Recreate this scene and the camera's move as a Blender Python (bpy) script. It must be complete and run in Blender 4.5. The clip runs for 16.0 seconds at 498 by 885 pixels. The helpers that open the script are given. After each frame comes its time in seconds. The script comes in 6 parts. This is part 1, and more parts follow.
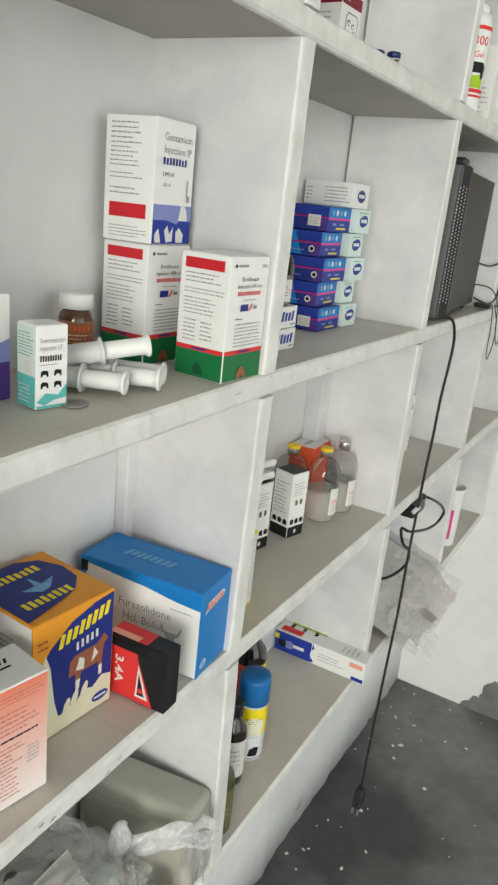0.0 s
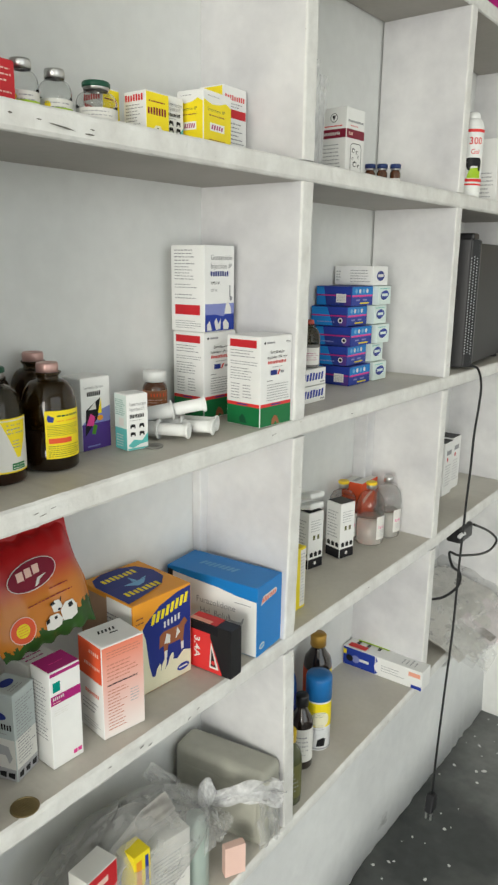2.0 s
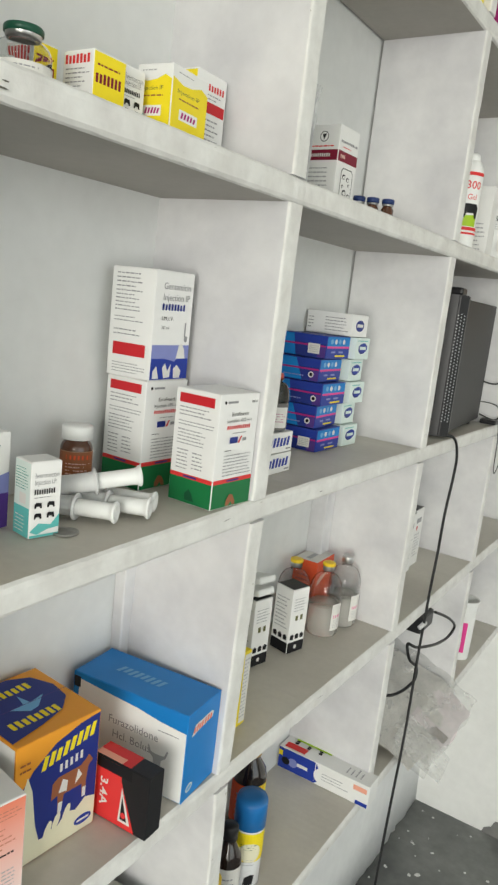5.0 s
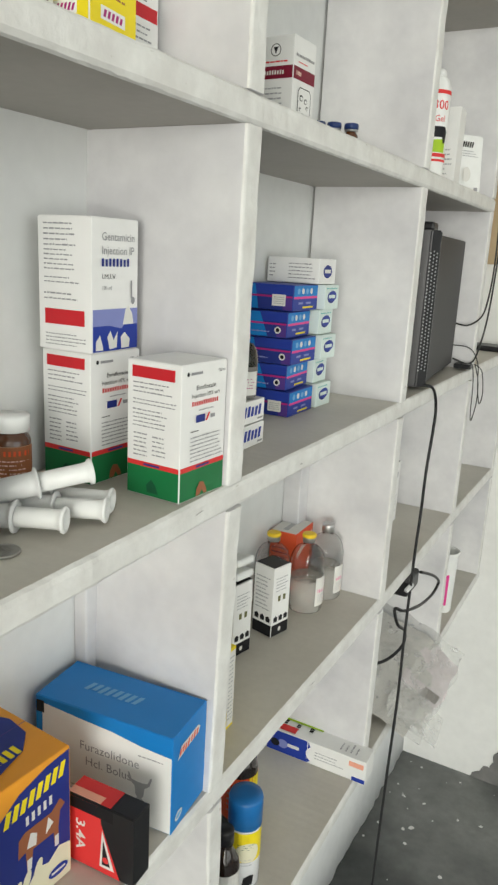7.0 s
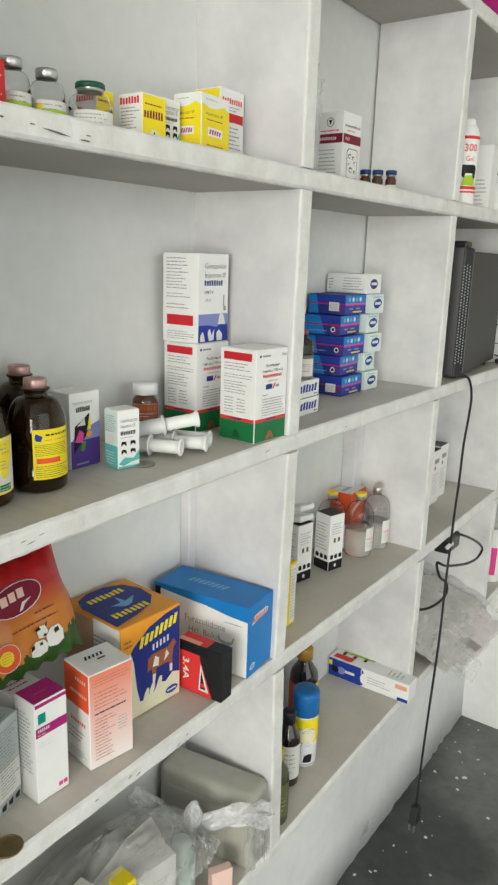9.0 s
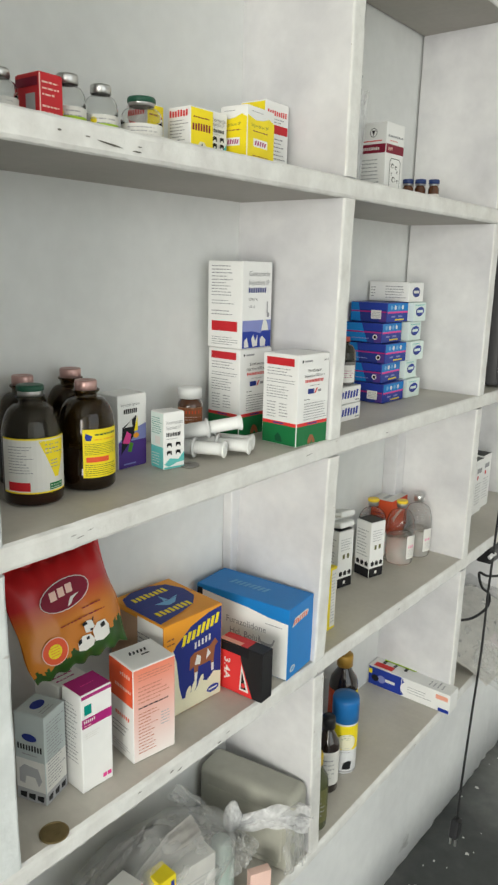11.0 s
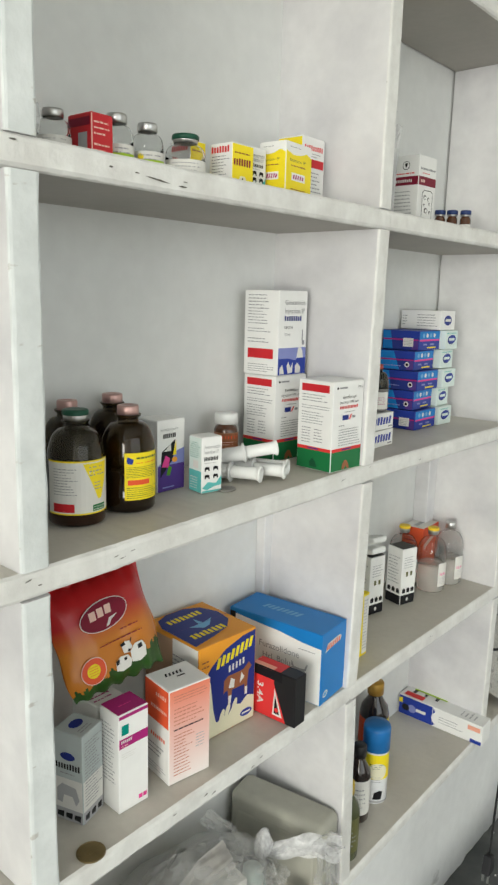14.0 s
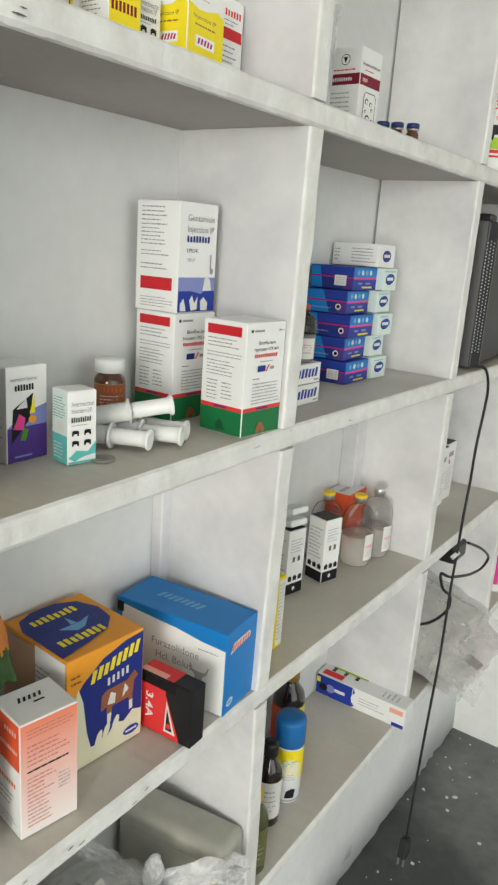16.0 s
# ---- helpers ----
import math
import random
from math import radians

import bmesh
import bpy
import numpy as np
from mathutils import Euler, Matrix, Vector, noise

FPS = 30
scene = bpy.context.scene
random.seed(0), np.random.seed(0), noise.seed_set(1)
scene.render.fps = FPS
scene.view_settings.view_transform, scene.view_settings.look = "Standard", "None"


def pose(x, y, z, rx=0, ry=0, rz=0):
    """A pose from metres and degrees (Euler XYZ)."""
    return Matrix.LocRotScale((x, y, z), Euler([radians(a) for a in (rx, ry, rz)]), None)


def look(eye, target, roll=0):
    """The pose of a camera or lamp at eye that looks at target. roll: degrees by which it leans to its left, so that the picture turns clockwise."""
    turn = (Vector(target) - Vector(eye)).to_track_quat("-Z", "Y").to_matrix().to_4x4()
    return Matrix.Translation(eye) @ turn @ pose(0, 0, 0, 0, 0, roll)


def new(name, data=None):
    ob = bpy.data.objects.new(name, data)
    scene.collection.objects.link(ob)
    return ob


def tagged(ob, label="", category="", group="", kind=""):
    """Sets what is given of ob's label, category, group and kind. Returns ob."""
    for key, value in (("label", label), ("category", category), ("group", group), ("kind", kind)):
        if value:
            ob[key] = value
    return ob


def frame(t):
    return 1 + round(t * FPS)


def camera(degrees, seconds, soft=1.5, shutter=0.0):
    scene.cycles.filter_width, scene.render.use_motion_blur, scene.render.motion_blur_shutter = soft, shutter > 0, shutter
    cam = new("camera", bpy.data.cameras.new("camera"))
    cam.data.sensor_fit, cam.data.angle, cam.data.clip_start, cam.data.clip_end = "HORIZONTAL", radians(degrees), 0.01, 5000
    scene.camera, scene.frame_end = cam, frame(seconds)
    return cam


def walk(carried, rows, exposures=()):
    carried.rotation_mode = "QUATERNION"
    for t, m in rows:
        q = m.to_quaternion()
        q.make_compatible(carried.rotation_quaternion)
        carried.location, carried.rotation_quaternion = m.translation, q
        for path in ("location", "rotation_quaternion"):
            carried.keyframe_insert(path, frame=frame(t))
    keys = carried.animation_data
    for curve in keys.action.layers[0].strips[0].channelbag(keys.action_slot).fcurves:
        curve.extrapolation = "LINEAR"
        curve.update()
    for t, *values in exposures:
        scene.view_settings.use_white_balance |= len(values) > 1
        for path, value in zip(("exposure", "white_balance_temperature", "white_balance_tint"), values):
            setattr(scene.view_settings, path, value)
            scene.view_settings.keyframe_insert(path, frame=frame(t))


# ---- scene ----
cam = camera(37.9, 16.0, soft=2.4)
PATH = [
    (0, (0.32, 0.388, 1.152), (-0.605, 2.046, 0.525), 6.1),
    (0.5, (0.39, 0.337, 1.196), (-0.651, 1.984, 0.741), 5.8),
    (1, (0.467, 0.265, 1.176), (-0.623, 1.832, 0.578), 2.8),
    (1.5, (0.489, 0.237, 1.187), (-0.64, 1.815, 0.699), 3.3),
    (2, (0.499, 0.232, 1.191), (-0.682, 1.773, 0.711), 0.7),
    (2.5, (0.494, 0.244, 1.18), (-0.724, 1.746, 0.669), 0.4),
    (3, (0.509, 0.231, 1.197), (-0.702, 1.762, 0.761), 0.6),
    (3.5, (0.496, 0.234, 1.182), (-0.773, 1.717, 0.743), 0.3),
    (4, (0.489, 0.247, 1.175), (-0.772, 1.714, 0.668), 0.4),
    (4.5, (0.435, 0.317, 1.191), (-0.693, 1.905, 0.738), 5.5),
    (4.7, (0.398, 0.347, 1.194), (-0.684, 1.983, 0.802), 6.9),
    (6.8, (0.298, 0.473, 1.194), (-0.62, 2.189, 0.733), 2.8),
    (7, (0.293, 0.47, 1.19), (-0.632, 2.171, 0.687), 3.0),
    (7.5, (0.284, 0.478, 1.177), (-0.657, 2.136, 0.572), 3.9),
    (8, (0.312, 0.44, 1.182), (-0.6, 2.119, 0.591), 6.5),
    (8.5, (0.407, 0.345, 1.199), (-0.568, 2.017, 0.694), 4.5),
    (9, (0.462, 0.247, 1.208), (-0.665, 1.824, 0.715), 1.8),
    (9.2, (0.459, 0.228, 1.198), (-0.706, 1.787, 0.735), 1.0),
    (11.3, (0.479, 0.232, 1.203), (-0.747, 1.745, 0.745), 1.6),
    (11.5, (0.489, 0.226, 1.212), (-0.726, 1.766, 0.824), 1.9),
    (12, (0.489, 0.211, 1.212), (-0.757, 1.734, 0.854), 1.4),
    (12.5, (0.477, 0.216, 1.207), (-0.78, 1.721, 0.81), 2.1),
    (13, (0.477, 0.218, 1.204), (-0.776, 1.724, 0.802), 1.5),
    (13.5, (0.479, 0.212, 1.207), (-0.796, 1.713, 0.856), 1.5),
    (14, (0.471, 0.213, 1.202), (-0.814, 1.694, 0.81), 1.5),
    (14.5, (0.475, 0.207, 1.197), (-0.78, 1.715, 0.809), 1.4),
    (15, (0.477, 0.227, 1.195), (-0.754, 1.734, 0.732), 0.9),
    (15.5, (0.467, 0.253, 1.187), (-0.696, 1.81, 0.713), 1.0),
    (16, (0.379, 0.371, 1.178), (-0.72, 1.956, 0.649), 4.1),
]
walk(cam, [(t, look(eye, target, roll)) for t, eye, target, roll in PATH])

# ---- light ----
world = bpy.data.worlds.new("daylight")
scene.world = world
world.use_nodes = True
_sky = world.node_tree.nodes.new("ShaderNodeTexSky")
_sky.sky_type = "NISHITA"
_sky.sun_disc = False
_sky.sun_elevation, _sky.sun_rotation = radians(38), radians(200)
_bg = world.node_tree.nodes["Background"]
_bg.inputs["Strength"].default_value = 0.12
world.node_tree.links.new(_sky.outputs[0], _bg.inputs[0])


def area_lamp(name, eye, target, sx, sy, watts, colour):
    d = bpy.data.lights.new(name, "AREA")
    d.shape, d.size, d.size_y, d.energy, d.color = "RECTANGLE", sx, sy, watts, colour
    ob = new(name, d)
    ob.matrix_world = look(eye, target)
    return ob


# daylight that comes in through the open shop front and the side doorway
area_lamp("shopfront_daylight", (2.62, 0.3, 1.2), (0, 1.0, 0.7), 2.0, 1.9, 24, (0.955, 0.985, 0.945))
area_lamp("doorway_daylight", (1.85, -3.44, 1.10), (0.6, 1.8, 0.5), 1.6, 1.8, 160, (0.99, 0.975, 0.90))
sun = new("sun", bpy.data.lights.new("sun", "SUN"))
sun.data.energy, sun.data.angle, sun.data.color = 2.0, radians(0.5), (1, 0.95, 0.88)
sun.rotation_euler = (radians(52), 0, radians(20))
scene.view_settings.exposure = -0.30

# ---- materials ----
MATS = {}


def nodes_of(m):
    m.use_nodes = True
    return m.node_tree.nodes, m.node_tree.links, m.node_tree.nodes["Principled BSDF"]


def paint(name, base, rough=0.55, dark=None, scale=6.0, amount=0.35, bump=0.15, fine=90.0, chips=None, spec=0.3, chip_level=0.66, chip_scale=55.0):
    """Painted or plastered surface: two scales of tone, fine relief, optional chips of another colour."""
    if name in MATS:
        return MATS[name]
    m = bpy.data.materials.new(name)
    n, l, b = nodes_of(m)
    co = n.new("ShaderNodeNewGeometry")
    big = n.new("ShaderNodeTexNoise")
    big.inputs["Scale"].default_value, big.inputs["Detail"].default_value = scale, 6
    small = n.new("ShaderNodeTexNoise")
    small.inputs["Scale"].default_value, small.inputs["Detail"].default_value = fine, 4
    l.new(co.outputs["Position"], big.inputs["Vector"]), l.new(co.outputs["Position"], small.inputs["Vector"])
    dark = dark or tuple(c * 0.8 for c in base)
    ramp = n.new("ShaderNodeValToRGB")
    ramp.color_ramp.elements[0].position, ramp.color_ramp.elements[1].position = 0.35, 0.68
    ramp.color_ramp.elements[0].color, ramp.color_ramp.elements[1].color = (*dark, 1), (*base, 1)
    l.new(big.outputs["Fac"], ramp.inputs[0])
    mix = n.new("ShaderNodeMixRGB")
    mix.inputs[1].default_value = (*base, 1)
    mix.inputs[0].default_value = amount * 2 if amount < 0.5 else 1
    l.new(ramp.outputs[0], mix.inputs[2])
    out = mix.outputs[0]
    grain = n.new("ShaderNodeMixRGB")
    grain.blend_type = "MULTIPLY"
    grain.inputs[0].default_value = 0.12
    l.new(out, grain.inputs[1]), l.new(small.outputs["Fac"], grain.inputs[2])
    out = grain.outputs[0]
    if chips:
        ch = n.new("ShaderNodeTexNoise")
        ch.inputs["Scale"].default_value, ch.inputs["Detail"].default_value = chip_scale, 5
        stretch = n.new("ShaderNodeMapping")
        stretch.inputs["Scale"].default_value = (1, 0.45, 1)
        l.new(co.outputs["Position"], stretch.inputs["Vector"]), l.new(stretch.outputs[0], ch.inputs["Vector"])
        cr = n.new("ShaderNodeValToRGB")
        cr.color_ramp.elements[0].position, cr.color_ramp.elements[1].position = chip_level, chip_level + 0.035
        l.new(ch.outputs["Fac"], cr.inputs[0])
        cm = n.new("ShaderNodeMixRGB")
        l.new(cr.outputs[0], cm.inputs[0]), l.new(out, cm.inputs[1])
        cm.inputs[2].default_value = (*chips, 1)
        out = cm.outputs[0]
    l.new(out, b.inputs["Base Color"])
    b.inputs["Roughness"].default_value = rough
    b.inputs["Specular IOR Level"].default_value = spec
    bp = n.new("ShaderNodeBump")
    bp.inputs["Strength"].default_value, bp.inputs["Distance"].default_value = bump, 0.002
    l.new(small.outputs["Fac"], bp.inputs["Height"]), l.new(bp.outputs[0], b.inputs["Normal"])
    MATS[name] = m
    return m


def plain(name, base, rough=0.5, metal=0.0, vary=0.08, spec=0.4, coat=0.0, trans=0.0, ior=1.45, alpha=1.0):
    """Small manufactured surface with a faint mottling."""
    if name in MATS:
        return MATS[name]
    m = bpy.data.materials.new(name)
    n, l, b = nodes_of(m)
    tc = n.new("ShaderNodeTexCoord")
    nz = n.new("ShaderNodeTexNoise")
    nz.inputs["Scale"].default_value, nz.inputs["Detail"].default_value = 60, 3
    l.new(tc.outputs["Object"], nz.inputs["Vector"])
    mx = n.new("ShaderNodeMixRGB")
    mx.inputs[1].default_value = (*[c * (1 - vary) for c in base], 1)
    mx.inputs[2].default_value = (*[min(1, c * (1 + vary)) for c in base], 1)
    l.new(nz.outputs["Fac"], mx.inputs[0]), l.new(mx.outputs[0], b.inputs["Base Color"])
    for key, v in (("Roughness", rough), ("Metallic", metal), ("Specular IOR Level", spec), ("Coat Weight", coat), ("Transmission Weight", trans), ("IOR", ior), ("Alpha", alpha)):
        b.inputs[key].default_value = v
    MATS[name] = m
    return m


INKS = {
    "white": (0.80, 0.80, 0.78), "offwhite": (0.70, 0.69, 0.65), "black": (0.012, 0.012, 0.014), "grey": (0.40, 0.40, 0.41), "midgrey": (0.30, 0.30, 0.31), "pale": (0.55, 0.55, 0.55),
    "red": (0.55, 0.022, 0.03), "brightred": (0.68, 0.04, 0.04), "green": (0.012, 0.16, 0.05), "darkgreen": (0.01, 0.08, 0.035), "navy": (0.02, 0.035, 0.21),
    "blue": (0.01, 0.20, 0.56), "deepblue": (0.020, 0.045, 0.30), "lavender": (0.22, 0.25, 0.52), "violet": (0.08, 0.04, 0.22), "orange": (0.80, 0.33, 0.03),
    "yellow": (0.85, 0.68, 0.02), "peach": (0.82, 0.38, 0.27), "palepeach": (0.80, 0.55, 0.47), "vermilion": (0.75, 0.10, 0.035), "magenta": (0.38, 0.02, 0.17),
    "teal": (0.12, 0.48, 0.46), "tealdark": (0.0, 0.25, 0.20), "mint": (0.66, 0.76, 0.72), "cream": (0.74, 0.71, 0.52), "brown": (0.30, 0.11, 0.05), "pink": (0.72, 0.06, 0.28),
    "maroon": (0.20, 0.01, 0.03), "lime": (0.36, 0.55, 0.03), "grass": (0.08, 0.26, 0.02), "steel": (0.46, 0.51, 0.50), "sky": (0.16, 0.40, 0.66), "tan": (0.42, 0.27, 0.17), "rust": (0.52, 0.20, 0.14), "leaf": (0.05, 0.15, 0.015), "olive": (0.13, 0.13, 0.05),
}


def ink(key):
    return plain("ink_" + key, INKS[key], rough=0.40, vary=0.05, spec=0.22)


def card(key):
    return plain("card_" + key, INKS[key], rough=0.42, vary=0.04, spec=0.35)


wall_white = paint("wall_white", (0.80, 0.81, 0.79), 0.6, dark=(0.70, 0.71, 0.70), scale=3.5, amount=0.4, bump=0.25, fine=45, spec=0.25)
board_white = paint("board_white", (0.80, 0.795, 0.79), 0.42, dark=(0.59, 0.585, 0.60), scale=8, amount=0.45, bump=0.22, fine=70, spec=0.4)
edge_white = paint("edge_white", (0.80, 0.80, 0.77), 0.5, dark=(0.67, 0.66, 0.63), scale=30, amount=0.45, bump=0.45, fine=130, chips=(0.50, 0.48, 0.44), chip_level=0.70, chip_scale=120)
# worn, chipped edge; its bluish cast puts the cool daylight into the colour
edge_worn_cool = paint("edge_worn_cool", (0.76, 0.79, 0.78), 0.55, dark=(0.60, 0.63, 0.62), scale=22, amount=0.40, bump=0.4, fine=100, chips=(0.48, 0.47, 0.44), chip_level=0.65, chip_scale=70)
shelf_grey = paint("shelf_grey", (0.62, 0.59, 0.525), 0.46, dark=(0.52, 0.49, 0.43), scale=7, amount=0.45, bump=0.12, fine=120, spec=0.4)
# grey-brown paint, set darker so the colour holds the shade beneath the boards
under_grey_shaded = paint("under_grey_shaded", (0.46, 0.435, 0.395), 0.55, dark=(0.38, 0.36, 0.325), scale=6, amount=0.45, bump=0.15, fine=90, spec=0.3)
plaster_white = paint("plaster_white", (0.85, 0.86, 0.85), 0.75, dark=(0.75, 0.76, 0.755), scale=5, amount=0.45, bump=0.6, fine=35, chips=(0.42, 0.42, 0.41), chip_level=0.70, chip_scale=9)
raw_cement = paint("raw_cement", (0.23, 0.225, 0.215), 0.9, dark=(0.15, 0.15, 0.145), scale=25, bump=0.9, fine=90)
steel_cap = plain("steel_cap", (0.55, 0.55, 0.54), 0.32, 1.0)
rubber_pink = plain("crimp_pink", (0.52, 0.33, 0.30), 0.35, 0.6)
plastic_white = plain("plastic_white", (0.80, 0.81, 0.79), 0.35, spec=0.5)
plastic_black = plain("plastic_black", (0.014, 0.014, 0.016), 0.36, spec=0.5)
case_grey = plain("case_grey", (0.026, 0.026, 0.026), 0.5, 0.0, vary=0.12)
amber_glass = plain("amber_glass", (0.13, 0.068, 0.010), 0.06, trans=0.92, ior=1.45)
clear_glass = plain("clear_glass", (0.95, 0.97, 0.96), 0.03, trans=1.0, ior=1.06, coat=0.5)
dark_liquid = plain("dark_liquid", (0.010, 0.005, 0.002), 0.07, spec=0.4, coat=0.25)
can_plastic = plain("can_plastic", (0.37, 0.365, 0.31), 0.34, vary=0.12)


def floor_cement():
    m = bpy.data.materials.new("floor_cement")
    n, l, b = nodes_of(m)
    g = n.new("ShaderNodeNewGeometry")
    a, c = n.new("ShaderNodeTexNoise"), n.new("ShaderNodeTexNoise")
    a.inputs["Scale"].default_value, a.inputs["Detail"].default_value = 3.2, 8
    c.inputs["Scale"].default_value, c.inputs["Detail"].default_value = 38, 6
    r = n.new("ShaderNodeValToRGB")
    r.color_ramp.elements[0].position, r.color_ramp.elements[1].position = 0.33, 0.7
    r.color_ramp.elements[0].color, r.color_ramp.elements[1].color = (0.044, 0.048, 0.047, 1), (0.215, 0.22, 0.208, 1)
    k = n.new("ShaderNodeMixRGB")
    k.blend_type, k.inputs[0].default_value = "OVERLAY", 0.35
    for q in (a, c):
        l.new(g.outputs["Position"], q.inputs["Vector"])
    l.new(a.outputs["Fac"], r.inputs[0]), l.new(r.outputs[0], k.inputs[1]), l.new(c.outputs["Fac"], k.inputs[2])
    l.new(k.outputs[0], b.inputs["Base Color"])
    rr = n.new("ShaderNodeMapRange")
    rr.inputs["To Min"].default_value, rr.inputs["To Max"].default_value = 0.28, 0.6
    l.new(a.outputs["Fac"], rr.inputs["Value"]), l.new(rr.outputs[0], b.inputs["Roughness"])
    bp = n.new("ShaderNodeBump")
    bp.inputs["Strength"].default_value, bp.inputs["Distance"].default_value = 0.25, 0.004
    l.new(c.outputs["Fac"], bp.inputs["Height"]), l.new(bp.outputs[0], b.inputs["Normal"])
    return m


def film_plastic(name, tint, opacity):
    """Thin clear polythene: mostly see-through with a milky, glossy skin."""
    m = bpy.data.materials.new(name)
    n, l, b = nodes_of(m)
    b.inputs["Base Color"].default_value, b.inputs["Roughness"].default_value = (*tint, 1), 0.14
    t, mx = n.new("ShaderNodeBsdfTransparent"), n.new("ShaderNodeMixShader")
    nz = n.new("ShaderNodeTexNoise")
    nz.inputs["Scale"].default_value, nz.inputs["Detail"].default_value = 9, 3
    mr = n.new("ShaderNodeMapRange")
    mr.inputs["To Min"].default_value, mr.inputs["To Max"].default_value = opacity * 0.35, min(1, opacity * 1.6)
    l.new(nz.outputs["Fac"], mr.inputs["Value"]), l.new(mr.outputs[0], mx.inputs[0])
    l.new(t.outputs[0], mx.inputs[1]), l.new(b.outputs[0], mx.inputs[2])
    l.new(mx.outputs[0], n["Material Output"].inputs["Surface"])
    return m


polythene = film_plastic("polythene", (0.66, 0.66, 0.64), 0.33)
polythene_milky = film_plastic("polythene_milky", (0.8, 0.8, 0.8), 0.55)

# ---- builders ----


def mesh_of(name, bm, materials):
    me = bpy.data.meshes.new(name)
    bm.to_mesh(me)
    bm.free()
    for m in materials if isinstance(materials, (list, tuple)) else [materials]:
        me.materials.append(m)
    return me


def part(name, bm, material, parent, label="", smooth=False):
    ob = new(name, mesh_of(name, bm, material))
    ob.parent = parent
    if smooth:
        ob.data.polygons.foreach_set("use_smooth", [True] * len(ob.data.polygons))
    if label:
        tagged(ob, label)
    return ob


def thing(name, m, label, category, group=""):
    ob = new(name)
    ob.empty_display_size = 0.02
    ob.matrix_world = m
    return tagged(ob, label, category, group)


def cuboid(x0, x1, y0, y1, z0, z1, bevel=0.0, seg=2, bm=None):
    b = bmesh.new()
    bmesh.ops.create_cube(b, size=1, matrix=Matrix.LocRotScale(((x0 + x1) / 2, (y0 + y1) / 2, (z0 + z1) / 2), None, (x1 - x0, y1 - y0, z1 - z0)))
    if bevel:
        bmesh.ops.bevel(b, geom=b.edges[:], offset=bevel, segments=seg, affect="EDGES", profile=0.5)
    if bm is None:
        return b
    me = bpy.data.meshes.new("tmp")
    b.to_mesh(me)
    b.free()
    bm.from_mesh(me)
    bpy.data.meshes.remove(me)
    return bm


def lathe(profile, seg=28, closed_loop=False, bm=None):
    """Turns (radius, height) pairs round z."""
    bm = bm or bmesh.new()
    rings = []
    for r, z in profile:
        rings.append([bm.verts.new((r * math.cos(2 * math.pi * k / seg), r * math.sin(2 * math.pi * k / seg), z)) for k in range(seg)] if r > 1e-6 else [bm.verts.new((0, 0, z))])
    pairs = list(zip(rings, rings[1:]))
    if closed_loop:
        pairs.append((rings[-1], rings[0]))
    for a, b in pairs:
        for k in range(seg):
            j = (k + 1) % seg
            if len(a) == 1 and len(b) == 1:
                continue
            if len(a) == 1:
                bm.faces.new((a[0], b[k], b[j])[::-1])
            elif len(b) == 1:
                bm.faces.new((a[k], a[j], b[0]))
            else:
                bm.faces.new((a[k], a[j], b[j], b[k]))
    return bm


def tube(points, radius, seg=8, bm=None, smooth_steps=6):
    """A round cord along smoothed points."""
    p = [Vector(q) for q in points]
    fine = []
    for i in range(len(p) - 1):
        a, b, c, d = p[max(i - 1, 0)], p[i], p[i + 1], p[min(i + 2, len(p) - 1)]
        for s in range(smooth_steps):
            t = s / smooth_steps
            fine.append(0.5 * ((2 * b) + (c - a) * t + (2 * a - 5 * b + 4 * c - d) * t * t + (3 * b - a - 3 * c + d) * t ** 3))
    fine.append(p[-1])
    bm = bm or bmesh.new()
    rings, n = [], None
    for i, q in enumerate(fine):
        way = (fine[min(i + 1, len(fine) - 1)] - fine[max(i - 1, 0)]).normalized()
        n = (n - way * n.dot(way)).normalized() if n else way.orthogonal().normalized()
        s = way.cross(n)
        rings.append([bm.verts.new(q + radius * (math.cos(2 * math.pi * k / seg) * n + math.sin(2 * math.pi * k / seg) * s)) for k in range(seg)])
    for a, b in zip(rings, rings[1:]):
        for k in range(seg):
            bm.faces.new((a[k], a[(k + 1) % seg], b[(k + 1) % seg], b[k]))
    bm.faces.new(rings[0][::-1]), bm.faces.new(rings[-1])
    return bm


